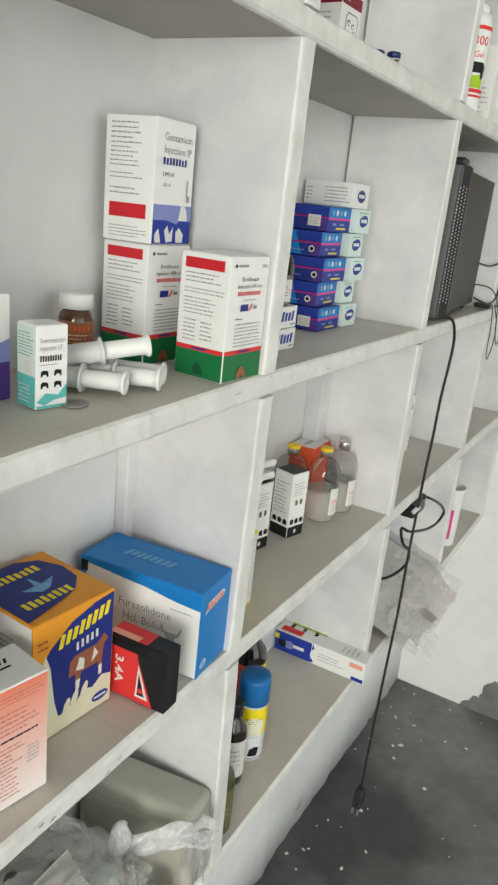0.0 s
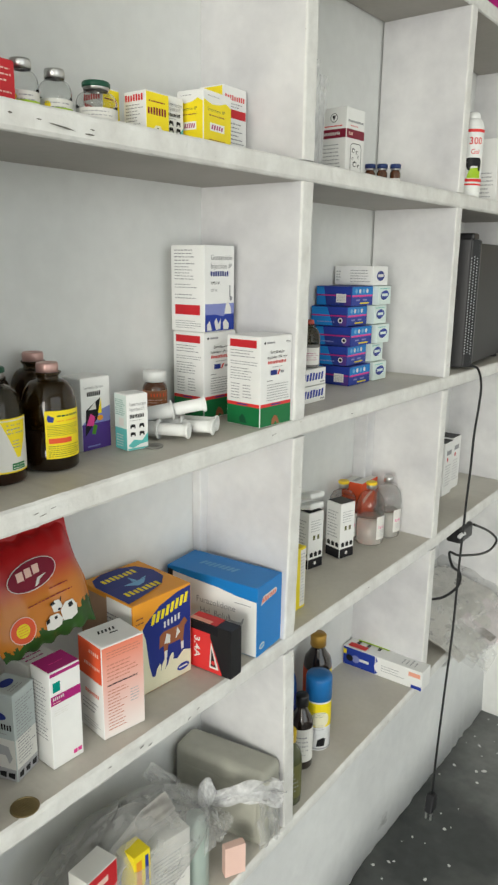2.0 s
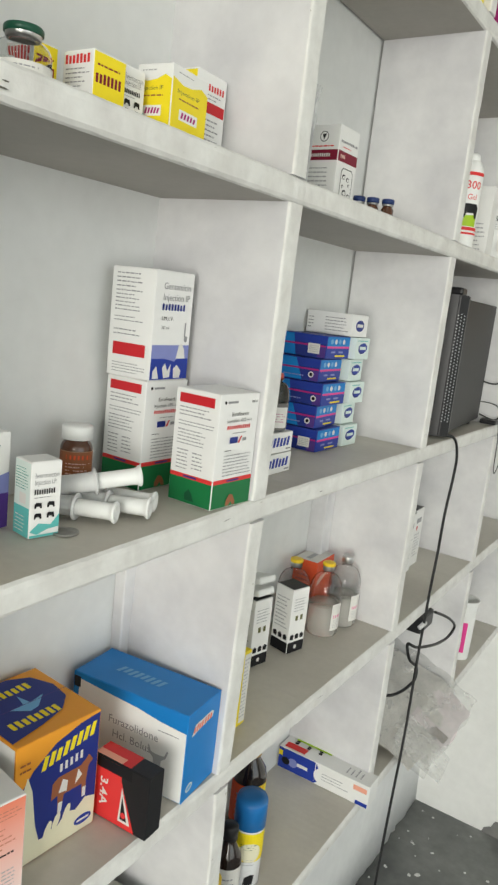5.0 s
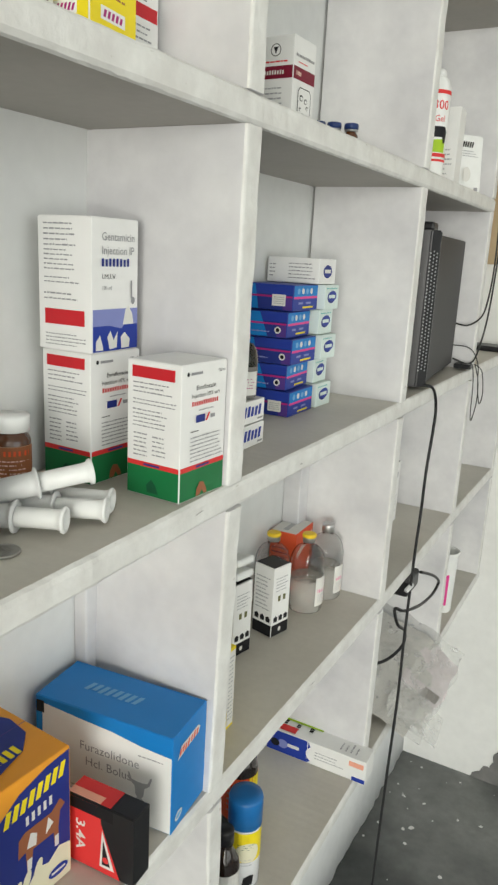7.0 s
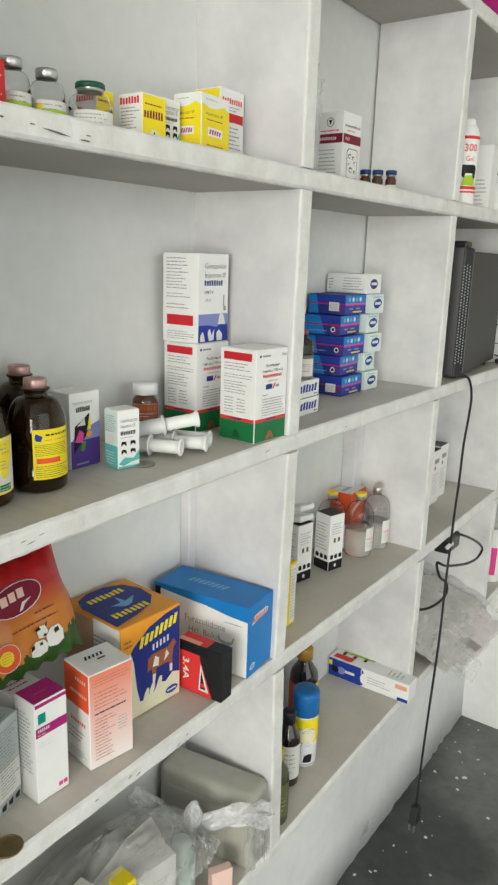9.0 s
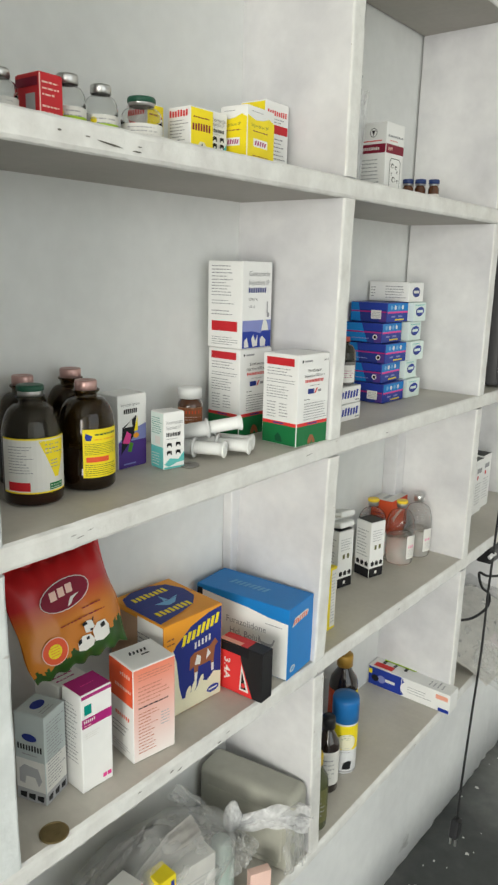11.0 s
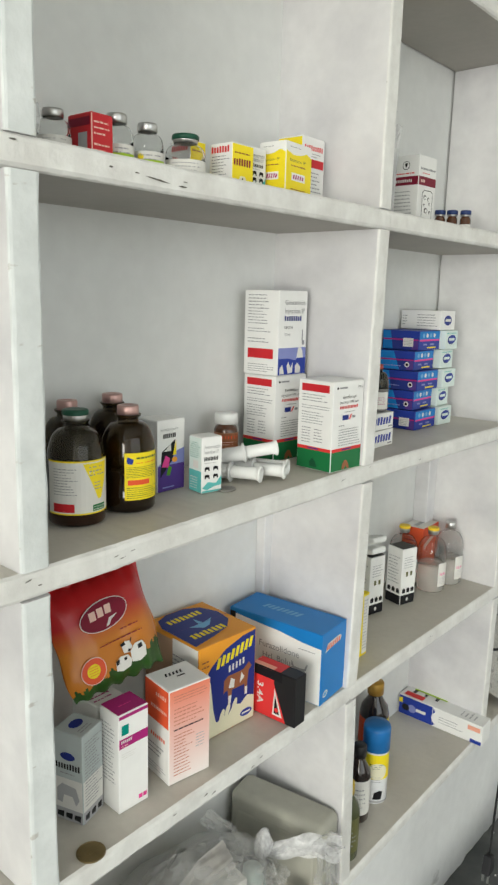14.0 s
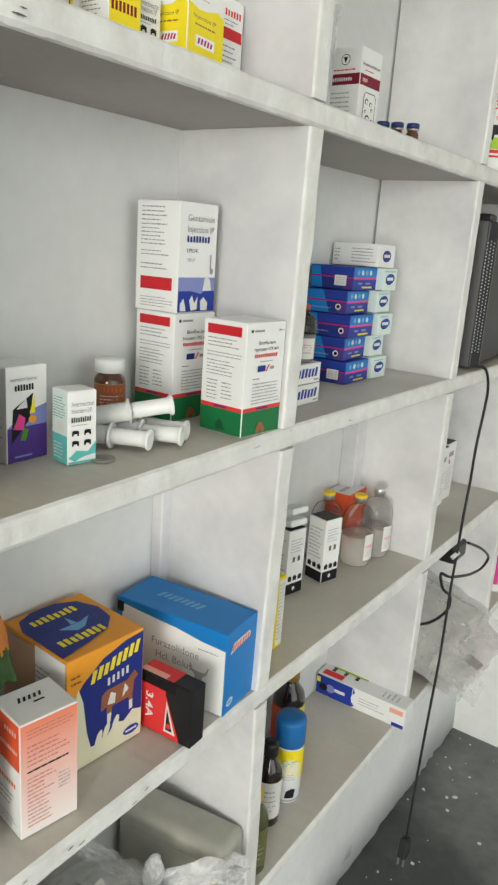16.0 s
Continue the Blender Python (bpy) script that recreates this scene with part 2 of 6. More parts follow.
class Print:
    """Printing on one thing: flat shapes and letters laid a hair above its faces."""

    def __init__(self, parent, curved=False):
        self.parent, self.level, self.curved = parent, 0, curved

    def lift(self):
        self.level += 1
        return 0.00015 + 0.000035 * self.level

    def put(self, bm, key, name, stuff=False):
        ob = part(name, bm, ink(key), self.parent)
        if stuff:
            tagged(ob, kind="stuff")

    def rect(self, S, u0, v0, u1, v1, key, name="printed_panel", steps=1):
        off, bm = self.lift(), bmesh.new()
        for i in range(steps):
            a, b = u0 + (u1 - u0) * i / steps, u0 + (u1 - u0) * (i + 1) / steps
            bm.faces.new([bm.verts.new(S(u, v, off)) for u, v in ((a, v0), (b, v0), (b, v1), (a, v1))])
        bmesh.ops.remove_doubles(bm, verts=bm.verts[:], dist=1e-6)
        self.put(bm, key, name)
        return self

    def poly(self, S, pts, key, name="printed_panel"):
        off, bm = self.lift(), bmesh.new()
        bm.faces.new([bm.verts.new((u, v, 0)) for u, v in pts])
        if self.curved:
            bmesh.ops.triangulate(bm, faces=bm.faces[:])
            for _ in range(3):
                bmesh.ops.subdivide_edges(bm, edges=[e for e in bm.edges if e.calc_length() > 0.004], cuts=1)
                bmesh.ops.triangulate(bm, faces=bm.faces[:])
        for q in bm.verts:
            q.co = S(q.co.x, q.co.y, off)
        self.put(bm, key, name)
        return self

    def oval(self, S, u, v, ru, rv, key, name="printed_mark", n=18, turn=0.0):
        c, s = math.cos(radians(turn)), math.sin(radians(turn))
        ring = [(ru * math.cos(2 * math.pi * k / n), rv * math.sin(2 * math.pi * k / n)) for k in range(n)]
        return self.poly(S, [(u + x * c - y * s, v + x * s + y * c) for x, y in ring], key, name)

    def lines(self, S, u0, v0, u1, v1, rows, key="midgrey", fill=0.30, seed=0, ragged=0.35, steps=1):
        """Rows of small print too fine to read, as broken bars."""
        rnd = random.Random(seed + rows * 7 + int(u0 * 1e5))
        off, bm = self.lift(), bmesh.new()
        pitch = (v1 - v0) / rows
        for r in range(rows):
            v = v1 - (r + 0.75) * pitch
            u, end = u0, u1 - (u1 - u0) * ragged * rnd.random()
            while u < end:
                w = min(pitch, 0.0035) * rnd.uniform(0.5, 1.7)
                e = min(u + w, end)
                f = pitch * fill * rnd.uniform(0.8, 1.1)
                bm.faces.new([bm.verts.new(S(x, y, off)) for x, y in ((u, v), (e, v), (e, v + f), (u, v + f))])
                u = e + min(pitch, 0.0035) * 0.28
        self.put(bm, key, "small_print", True)
        return self

    def marks(self, S, u0, v0, u1, v1, count, key, slant=0.0, weight=0.30, seed=0, rise=0.0):
        """A name mark as a row of plain slanted bars."""
        rnd = random.Random(seed + count)
        off, bm = self.lift(), bmesh.new()
        pitch, hh = (u1 - u0) / count, v1 - v0

        for k in range(count):
            a, lift = u0 + k * pitch, rise * k / max(1, count - 1)
            e, top = a + pitch * min(0.78, weight + 0.30), v1 - hh * rnd.choice((0, 0, 0.12))
            bm.faces.new([bm.verts.new(S(x + slant * (y - v0), y + lift, off)) for x, y in ((a, v0), (e, v0), (e, top), (a, top))])
        self.put(bm, key, "name_mark", True)
        return self

    def text(self, S, u, v, size, words, key, width=None, slant=0.0, bold=0.0):
        cu = bpy.data.curves.new("t", "FONT")
        cu.body, cu.size, cu.resolution_u, cu.shear, cu.offset = words, 1.0, 2, slant, bold
        tmp = bpy.data.objects.new("t", cu)
        scene.collection.objects.link(tmp)
        me = bpy.data.meshes.new_from_object(tmp.evaluated_get(bpy.context.evaluated_depsgraph_get()))
        w = max((q.co.x for q in me.vertices), default=1)
        sx = width / w if width else size
        off, bm = self.lift(), bmesh.new()
        for q in me.vertices:
            q.co = S(u + q.co.x * sx, v + q.co.y * size, off)
        bm.from_mesh(me)
        self.put(bm, key, "lettering", True)
        bpy.data.objects.remove(tmp), bpy.data.curves.remove(cu), bpy.data.meshes.remove(me)
        return self

    def done(self):
        return self.parent


def carton(corner, angle, wr, wl, h, z, key, label, name="medicine_carton", category="carton", group="", flap=True, faces=None, tilt=0.0):
    """A folding carton whose outer upright edge stands at corner; wr runs along angle (degrees), wl square to it, away from the room.
    Returns the thing and its three visible faces: front, side and top, as maps from metres on the face to the thing."""
    a = radians(angle)
    r, lft = Vector((math.cos(a), math.sin(a), 0)), Vector((-math.sin(a), math.cos(a), 0))
    c = Vector((corner[0], corner[1], z)) + r * wr / 2 + lft * wl / 2
    t = thing(name, Matrix.Translation(c) @ Matrix.Rotation(a - math.pi / 2, 4, "Z") @ Matrix.Rotation(radians(tilt), 4, "X"), label, category, group)
    part("carton_body", cuboid(-wl / 2, wl / 2, -wr / 2, wr / 2, 0.0002, h, 0.0007, 2), card(key), t)
    if flap:
        part("tuck_flap", cuboid(-wl / 2 + 0.0012, wl / 2 - 0.0004, -wr / 2 + 0.0008, wr / 2 - 0.0008, h - 0.0003, h + 0.0006, 0.0003, 1), card(key), t)
    front = lambda u, v, o: Vector((wl / 2 + o, -wr / 2 + u, v))
    side = lambda u, v, o: Vector((-wl / 2 + u, -wr / 2 - o, v))
    top = lambda u, v, o: Vector((wl / 2 - v, -wr / 2 + u, h + 0.0006 + o))
    return t, front, side, top


def round_face(r, spread=1.0, middle=0.0):
    """The curved face of a bottle: u in metres round it from the middle direction (radians), v up."""
    return lambda u, v, o: Vector(((r + o) * math.cos(middle + u / r), (r + o) * math.sin(middle + u / r), v))


def shelf_z(level, y):
    """Top of the shelf boards, which are not quite level."""
    if level == 0:
        return 0.388 + 0.03 * (y - 1.0)
    if level == 1:
        return 0.697 + 0.022 * max(0.0, min(y, 2.0) - 1.47)
    if level == 2:
        return 0.990 + 0.0185 * (min(max(y, 0.5), 1.0) - 0.5)
    return (0, 0, 0, 1.309, 1.612)[level]


BACK = -0.157
FLOOR = -0.170
END = 2.29

# ---- the room ----
bm = cuboid(-0.4, 2.75, -3.55, 2.6, FLOOR - 0.1, FLOOR)
ground = tagged(part("floor", bm, floor_cement(), None), "dark grey polished cement floor with white paint specks", "floor", kind="structure")
bm = cuboid(BACK - 0.2, BACK, -3.55, END, FLOOR, 2.55)
tagged(part("wall_back", bm, wall_white, None), "white painted plaster wall behind the shelves", "wall", kind="structure")
bm = cuboid(BACK - 0.2, 2.75, END, END + 0.2, FLOOR, 2.55)
# same white as the other walls, raised so the colour carries the strong daylight
wall_end = tagged(part("wall_end", bm, paint("wall_end_lit", (0.87, 0.87, 0.84), 0.7, dark=(0.78, 0.78, 0.75), scale=4, amount=0.4, bump=0.3, fine=40, spec=0.2), None), "white plastered end wall with broken plaster near the floor", "wall", kind="structure")
# near end wall, with a doorway in it
bm = cuboid(BACK, 1.0, -3.65, -3.5, FLOOR, 2.55)
cuboid(2.68, 2.75, -3.65, -3.5, FLOOR, 2.55, bm=bm)
cuboid(1.0, 2.68, -3.65, -3.5, 2.05, 2.55, bm=bm)
tagged(part("wall_near", bm, wall_white, None), "white plastered wall with an open doorway", "wall", kind="structure")
# shop front, open for most of its width
bm = cuboid(2.7, 2.85, -3.5, -0.75, FLOOR, 2.55)
cuboid(2.7, 2.85, 1.35, END, FLOOR, 2.55, bm=bm)
cuboid(2.7, 2.85, -0.75, 1.35, 2.2, 2.55, bm=bm)
tagged(part("wall_front", bm, wall_white, None), "white plastered wall with the wide open shop front", "wall", kind="structure")
bm = cuboid(BACK - 0.2, 2.85, -3.65, END + 0.2, 2.55, 2.7)
tagged(part("ceiling", bm, wall_white, None), "white plastered ceiling", "ceiling", kind="structure")

# ground outside the shop
bm = bmesh.new()
bmesh.ops.create_grid(bm, x_segments=2, y_segments=2, size=60, matrix=Matrix.Translation((0, 0, FLOOR - 0.11)))
tagged(part("ground", bm, paint("dusty_ground", (0.33, 0.28, 0.22), 0.9, scale=1.5), None), "dusty ground outside the shop", "ground", kind="structure")


def broken_plaster(name, outline, seed, mat, where):
    rnd = random.Random(seed)
    bm = bmesh.new()
    pts = []
    for (a, b), (c, d) in zip(outline, outline[1:] + outline[:1]):
        for k in range(5):
            t = k / 5
            pts.append((a + (c - a) * t + rnd.uniform(-1, 1) * 0.006, b + (d - b) * t + rnd.uniform(-1, 1) * 0.006))
    low = [bm.verts.new(where(u, v, 0.0)) for u, v in pts]
    high = [bm.verts.new(where(u, v, 0.003)) for u, v in pts]
    bm.faces.new(high)
    for k in range(len(pts)):
        j = (k + 1) % len(pts)
        bm.faces.new((low[k], low[j], high[j], high[k]))
    bmesh.ops.recalc_face_normals(bm, faces=bm.faces[:])
    return part(name, bm, mat, wall_end, "rough grey cement where the plaster broke off")


broken_plaster("bare_cement_patch", [(0.050, FLOOR + 0.002), (0.075, -0.138), (0.100, -0.120), (0.104, -0.078), (0.130, -0.052), (0.165, -0.066), (0.26, -0.062), (0.40, -0.05), (0.52, -0.10), (0.60, FLOOR + 0.002)], 4, raw_cement, lambda u, v, o: Vector((u, END - o, v)))

# plastered masonry base, set back under the lowest shelf slab
bm = bmesh.new()
prof = [(-0.003, -0.019), (-0.004, -0.024), (-0.012, -0.028), (-0.115, -0.034), (-0.140, -0.05), (-0.143, -0.20), (-0.144, -0.36), (-0.143, -0.44), (-0.139, None)]
rows = []
ny = 220
for k in range(ny + 1):
    y = -1.7 + (END + 1.7) * k / ny
    row = []
    for i, (x, dz) in enumerate(prof):
        wob = 0.005 * noise.noise((x * 9, y * 5, (dz or -0.6) * 6)) if i > 3 else 0.0
        wob += 0.006 * noise.noise((0, y * 23, 3)) + 0.004 * noise.noise((0, y * 60, 8)) if dz is None else 0.0
        z = FLOOR if dz is None else shelf_z(0, y) - 0.001 + dz
        row.append(bm.verts.new((x + wob, y, z)))
    back = bm.verts.new((BACK, y, FLOOR))
    front = bm.verts.new((BACK, y, shelf_z(0, y) - 0.001))
    rows.append([front] + row + [back])
for a, b in zip(rows, rows[1:]):
    for i in range(len(a) - 1):
        bm.faces.new((a[i], a[i + 1], b[i + 1], b[i]))
bmesh.ops.recalc_face_normals(bm, faces=bm.faces[:])
base_wall = tagged(part("masonry_base", bm, plaster_white, None, smooth=True), "rough white plastered masonry base under the shelves", "base", kind="structure")

# ---- shelving ----
unit = thing("wall_shelving", pose(0, 0, 0), "white painted built-in wall shelving with worn chipped edges", "shelving")


def board(name, y0, y1, top_at, thick, x0=BACK, x1=0.0, seed=0, label=""):
    """A shelf board: grey painted top, underside coloured with its shade, white worn front edge that is slightly
    uneven.
    """
    bm = bmesh.new()
    n = max(4, int((y1 - y0) / 0.007))
    rows = []
    for k in range(n + 1):
        y = y0 + (y1 - y0) * k / n
        z = top_at(y)
        w = 0.0012 * noise.noise((y * 22, seed, 0)) + 0.0008 * noise.noise((y * 90, seed, 3))
        q = 0.0009 * noise.noise((y * 35, seed, 7)) + 0.0009 * noise.noise((y * 120, seed, 4))
        sec = [(x0, z), (x1 - 0.0035, z + q * 0.4), (x1 - 0.001 + w, z - 0.0022 + q), (x1 + w, z - 0.006), (x1 + w * 0.6, z - thick + 0.004), (x1 - 0.002 + w, z - thick + 0.001 + q), (x1 - 0.005, z - thick), (x0, z - thick)]
        rows.append([bm.verts.new((a, y, b)) for a, b in sec])
    for a, b in zip(rows, rows[1:]):
        for i in range(8):
            f = bm.faces.new((a[i], a[(i + 1) % 8], b[(i + 1) % 8], b[i]))
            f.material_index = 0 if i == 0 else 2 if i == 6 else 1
    bm.faces.new(rows[0]), bm.faces.new(rows[-1][::-1])
    bmesh.ops.recalc_face_normals(bm, faces=bm.faces[:])
    return part(name, bm, [shelf_grey, edge_white, under_grey_shaded], unit, label)


def upright(y0, y1, z0, z1, x1=0.0005, seed=0, x0=BACK, lean=0.0, wear=1.0):
    """An upright board between two shelves, with a worn white front edge; lean shifts its foot along the wall."""
    bm = bmesh.new()
    n = max(4, int((z1 - z0) / (0.02 if wear < 2 else 0.006)))
    rows = []
    for k in range(n + 1):
        z = z0 + (z1 - z0) * k / n
        a, b = y0 + lean * (1 - k / n), y1 + lean * (1 - k / n)
        w = wear * (0.0009 * noise.noise((z * 24, seed, 1)) + 0.0005 * noise.noise((z * 90, seed, 5)))
        q = wear * (0.0007 * noise.noise((z * 30, seed, 9)) + 0.0003 * noise.noise((z * 140, seed, 2)))
        sec = [(x0, a), (x1 - 0.0025, a), (x1 - 0.0008 + w, a + 0.0008 + q), (x1 + w, a + 0.003), (x1 + w, b - 0.003), (x1 - 0.001 + w, b - 0.0008 + q), (x1 - 0.003, b), (x0, b)]
        rows.append([bm.verts.new((u, v, z)) for u, v in sec])
    for a, b in zip(rows, rows[1:]):
        for i in range(8):
            f = bm.faces.new((a[i], a[(i + 1) % 8], b[(i + 1) % 8], b[i]))
            f.material_index = 1 if 0 < i < 6 else 0
    bm.faces.new(rows[0]), bm.faces.new(rows[-1][::-1])
    bmesh.ops.recalc_face_normals(bm, faces=bm.faces[:])
    return part("upright", bm, [board_white, edge_worn_cool if wear > 1 else edge_white], unit)


TH = 0.0235
board("shelf", -1.69, END, lambda y: shelf_z(0, y) + 0.001, 0.02, x1=0.001, seed=0)
board("shelf", -1.69, END, lambda y: shelf_z(1, y), TH, seed=1)
board("shelf", -1.69, END, lambda y: shelf_z(2, y), TH, seed=2)
board("shelf", -1.69, 1.902, lambda y: shelf_z(3, y), TH, seed=3)
board("shelf", -1.69, 1.902, lambda y: shelf_z(4, y), TH, x0=BACK + 0.004, seed=4)
GAP = 0.0003
UPS = [(-0.50, -0.475), (0.004, 0.028), (0.495, 0.521), (0.978, 1.003), (1.445, 1.469), (1.877, 1.9), (2.266, 2.288)]
# offsets along the wall and leans of the upright boards of the third row, from the lowest bay up
THIRD = [(-0.010, 0.010), (-0.001, -0.010), (0.002, -0.005), (0.002, 0.0), (0.004, 0.0)]
for n_up, (ya, yb) in enumerate(UPS):
    for lev in range(5):
        if (lev >= 4 and n_up > 4) or (lev >= 2 and n_up > 5):
            continue
        shift, lean = THIRD[lev] if n_up == 3 else (0.0, 0.0)
        lo = shelf_z(lev, ya) + GAP + (0.001 if lev == 0 else 0)
        hi = (shelf_z(lev + 1, ya) - TH - GAP) if lev < 4 else 2.05
        upright(ya + shift, yb + shift, lo, hi, seed=n_up * 5 + lev, x0=BACK + (0.004 if n_up == 4 and lev in (2, 3) else 0), lean=lean, wear=1.8 if n_up == 2 else 1.0)

# battens behind the uprights, between the first and second shelves
for ya, yb, w in ((0.957, 0.9765, 0.016), (1.414, 1.4440, 0.028)):
    part("batten", cuboid(BACK, BACK + w, ya, yb, shelf_z(1, ya) + 0.001, shelf_z(2, ya) - TH - 0.001, 0.0015, 1), board_white, unit)

# gouges where the paint has come off the shelf edges
bare = paint("bare_edge", (0.15, 0.14, 0.12), 0.8, scale=60, fine=200)


def gouge(y, z, length, height, slope=0.0):
    bm = bmesh.new()
    up, down = [], []
    for k in range(9):
        f = k / 8
        w = height * (math.sin(math.pi * f) ** 0.6) * (0.6 + 0.4 * noise.noise((f * 6, y * 50, 2)))
        yy, zz = y + length * (f - 0.5), z + slope * length * (f - 0.5)
        up.append(bm.verts.new((0.0016, yy, zz + w / 2 + 0.0001)))
        down.append(bm.verts.new((0.0016, yy, zz - w / 2 - 0.0001)))
    for k in range(8):
        bm.faces.new((down[k], down[k + 1], up[k + 1], up[k]))
    part("paint_gouge", bm, bare, unit)


for y, z, length, height, slope in ((0.632, 1.2945, 0.026, 0.0022, -0.10), (0.660, 1.2925, 0.010, 0.0018, 0.0), (0.610, 1.297, 0.005, 0.0012, 0.0), (0.663, 1.2965, 0.005, 0.0012, 0.0), (0.584, 1.298, 0.004, 0.0022, 0.0),
                                    (0.585, 0.982, 0.006, 0.0008, 0.1), (0.930, 0.989, 0.012, 0.0007, 0.1),
                                    (0.700, 0.688, 0.006, 0.0025, 0.2), (0.712, 0.684, 0.007, 0.0022, 0.2), (0.655, 0.690, 0.005, 0.0015, 0.0), (0.790, 0.687, 0.005, 0.0018, 0.2), (1.120, 0.986, 0.006, 0.0012, 0.0), (1.20, 0.690, 0.008, 0.0010, 0.0),
                                    (0.500, 0.984, 0.006, 0.0016, 0.2), (0.510, 0.978, 0.004, 0.0012, 0.0), (0.592, 0.979, 0.008, 0.0009, 0.15), (0.603, 0.983, 0.006, 0.0007, 0.1), (0.775, 0.682, 0.006, 0.0016, 0.2), (0.500, 1.304, 0.006, 0.0020, 0.0)):
    gouge(y, z, length, height, slope)

# ---- cartons on the second shelf, first bay ----


def enro_carton(corner, angle, label):
    """White injection carton with a red band at the top and a green base."""
    wr, wl, h = 0.060, 0.053, 0.1085
    t, F, S, T = carton(corner, angle, wr, wl, h, shelf_z(2, corner[1]) + 0.0005, "white", label, group="enrofloxacin cartons")
    p = Print(t)
    p.rect(F, 0.0007, 0.0009, wr - 0.0007, 0.0245, "green").rect(S, 0.0007, 0.0009, wl - 0.0007, 0.0245, "green")
    p.rect(F, 0.0007, 0.0245, wr - 0.0007, 0.0285, "brightred").rect(S, 0.0007, 0.0245, wl - 0.0007, 0.0285, "brightred")
    p.rect(S, 0.005, 0.0955, wl - 0.006, 0.1045, "red", "red_band")
    p.lines(S, 0.006, 0.083, wl - 0.007, 0.0935, 3, "midgrey", seed=1).lines(S, 0.006, 0.074, wl - 0.004, 0.080, 2, "midgrey", seed=2)
    p.lines(S, 0.006, 0.056, wl - 0.010, 0.072, 5, "midgrey", seed=3).lines(S, 0.007, 0.032, 0.022, 0.053, 6, "midgrey", seed=4, ragged=0.2).lines(S, 0.026, 0.034, 0.040, 0.052, 5, "midgrey", seed=5, ragged=0.2)
    p.oval(F, 0.0075, 0.1015, 0.0016, 0.0016, "black").rect(F, 0.011, 0.1005, 0.026, 0.1025, "midgrey", "small_print").text(F, 0.047, 0.1, 0.004, "100 ml", "black", width=0.0095)
    p.text(F, 0.018, 0.0885, 0.0052, "Enrofloxacin", "black", width=0.026).text(F, 0.012, 0.0825, 0.0048, "Injection 10% w/v", "black", width=0.038)
    p.marks(F, 0.013, 0.0762, 0.049, 0.0798, 12, "brightred", seed=2).lines(F, 0.022, 0.071, 0.042, 0.074, 1, "midgrey", seed=6, ragged=0)
    p.rect(F, 0.0185, 0.0625, 0.0305, 0.0685, "navy", "brand_mark").poly(F, [(0.031, 0.0625), (0.035, 0.0688), (0.0372, 0.0688), (0.0332, 0.0625)], "brightred", "brand_mark").rect(F, 0.038, 0.064, 0.044, 0.067, "midgrey", "small_print")
    p.lines(F, 0.012, 0.031, wr - 0.004, 0.053, 7, "midgrey", seed=7, ragged=0.15).lines(F, 0.012, 0.055, 0.022, 0.0575, 1, "black", seed=8, ragged=0)
    p.poly(F, [(0.021, 0.002), (0.022, 0.008), (0.026, 0.013), (0.031, 0.012), (0.035, 0.006), (0.036, 0.002), (0.032, 0.002), (0.029, 0.006), (0.026, 0.002)], "brown", "animal_shape").rect(F, 0.020, 0.0258, 0.038, 0.0274, "navy", "brand_mark")
    p.poly(S, [(0.022, 0.004), (0.021, 0.010), (0.026, 0.015), (0.030, 0.011), (0.033, 0.004)], "darkgreen", "animal_shape").rect(S, 0.018, 0.0258, 0.034, 0.0274, "navy", "brand_mark")
    p.done()
    return t


enro_carton((-0.008, 0.914), 87, "white enrofloxacin carton with red band and green base, shelf edge")
enro_carton((-0.092, 0.909), 88, "white enrofloxacin injection carton standing beneath a gentamicin carton")

wr, wl, h = 0.058, 0.054, 0.103
t, F, S, T = carton((-0.087, 0.905), 91, wr, wl, h, shelf_z(2, 0.93) + 0.1100, "white", "white gentamicin injection carton with lavender base, stacked on another carton")
p = Print(t)
p.lines(S, 0.006, 0.080, wl - 0.012, 0.100, 5, "midgrey", seed=11).lines(S, 0.006, 0.062, wl - 0.015, 0.080, 5, "midgrey", seed=12).lines(S, 0.006, 0.052, wl - 0.010, 0.059, 2, "midgrey", seed=13).lines(S, 0.006, 0.039, wl - 0.008, 0.047, 2, "midgrey", seed=14)
p.rect(S, 0.0065, 0.0205, wl - 0.007, 0.0325, "red", "red_band").lines(S, 0.007, 0.0035, wl - 0.005, 0.0145, 4, "midgrey", seed=15)
p.rect(F, 0.0007, 0.0009, wr - 0.0007, 0.034, "lavender").poly(F, [(0.0007, 0.001), (wr - 0.0007, 0.001), (wr - 0.0007, 0.021), (0.040, 0.021), (0.036, 0.018), (0.020, 0.021), (0.0007, 0.021)], "deepblue")
p.poly(F, [(0.038, 0.021), (0.041, 0.033), (0.045, 0.036), (0.050, 0.030), (0.052, 0.021)], "offwhite", "animal_shape").poly(F, [(0.021, 0.002), (0.018, 0.012), (0.022, 0.017), (0.026, 0.009), (0.031, 0.016), (0.030, 0.003)], "offwhite", "animal_shape").poly(F, [(0.036, 0.002), (0.035, 0.011), (0.040, 0.015), (0.047, 0.009), (0.046, 0.002)], "offwhite", "animal_shape").poly(F, [(0.004, 0.002), (0.004, 0.009), (0.009, 0.014), (0.012, 0.006), (0.013, 0.002)], "offwhite", "animal_shape")
p.text(F, 0.011, 0.0865, 0.0088, "Gentamicin", "midgrey", width=0.041).text(F, 0.011, 0.0762, 0.0088, "Injection IP", "midgrey", width=0.041)
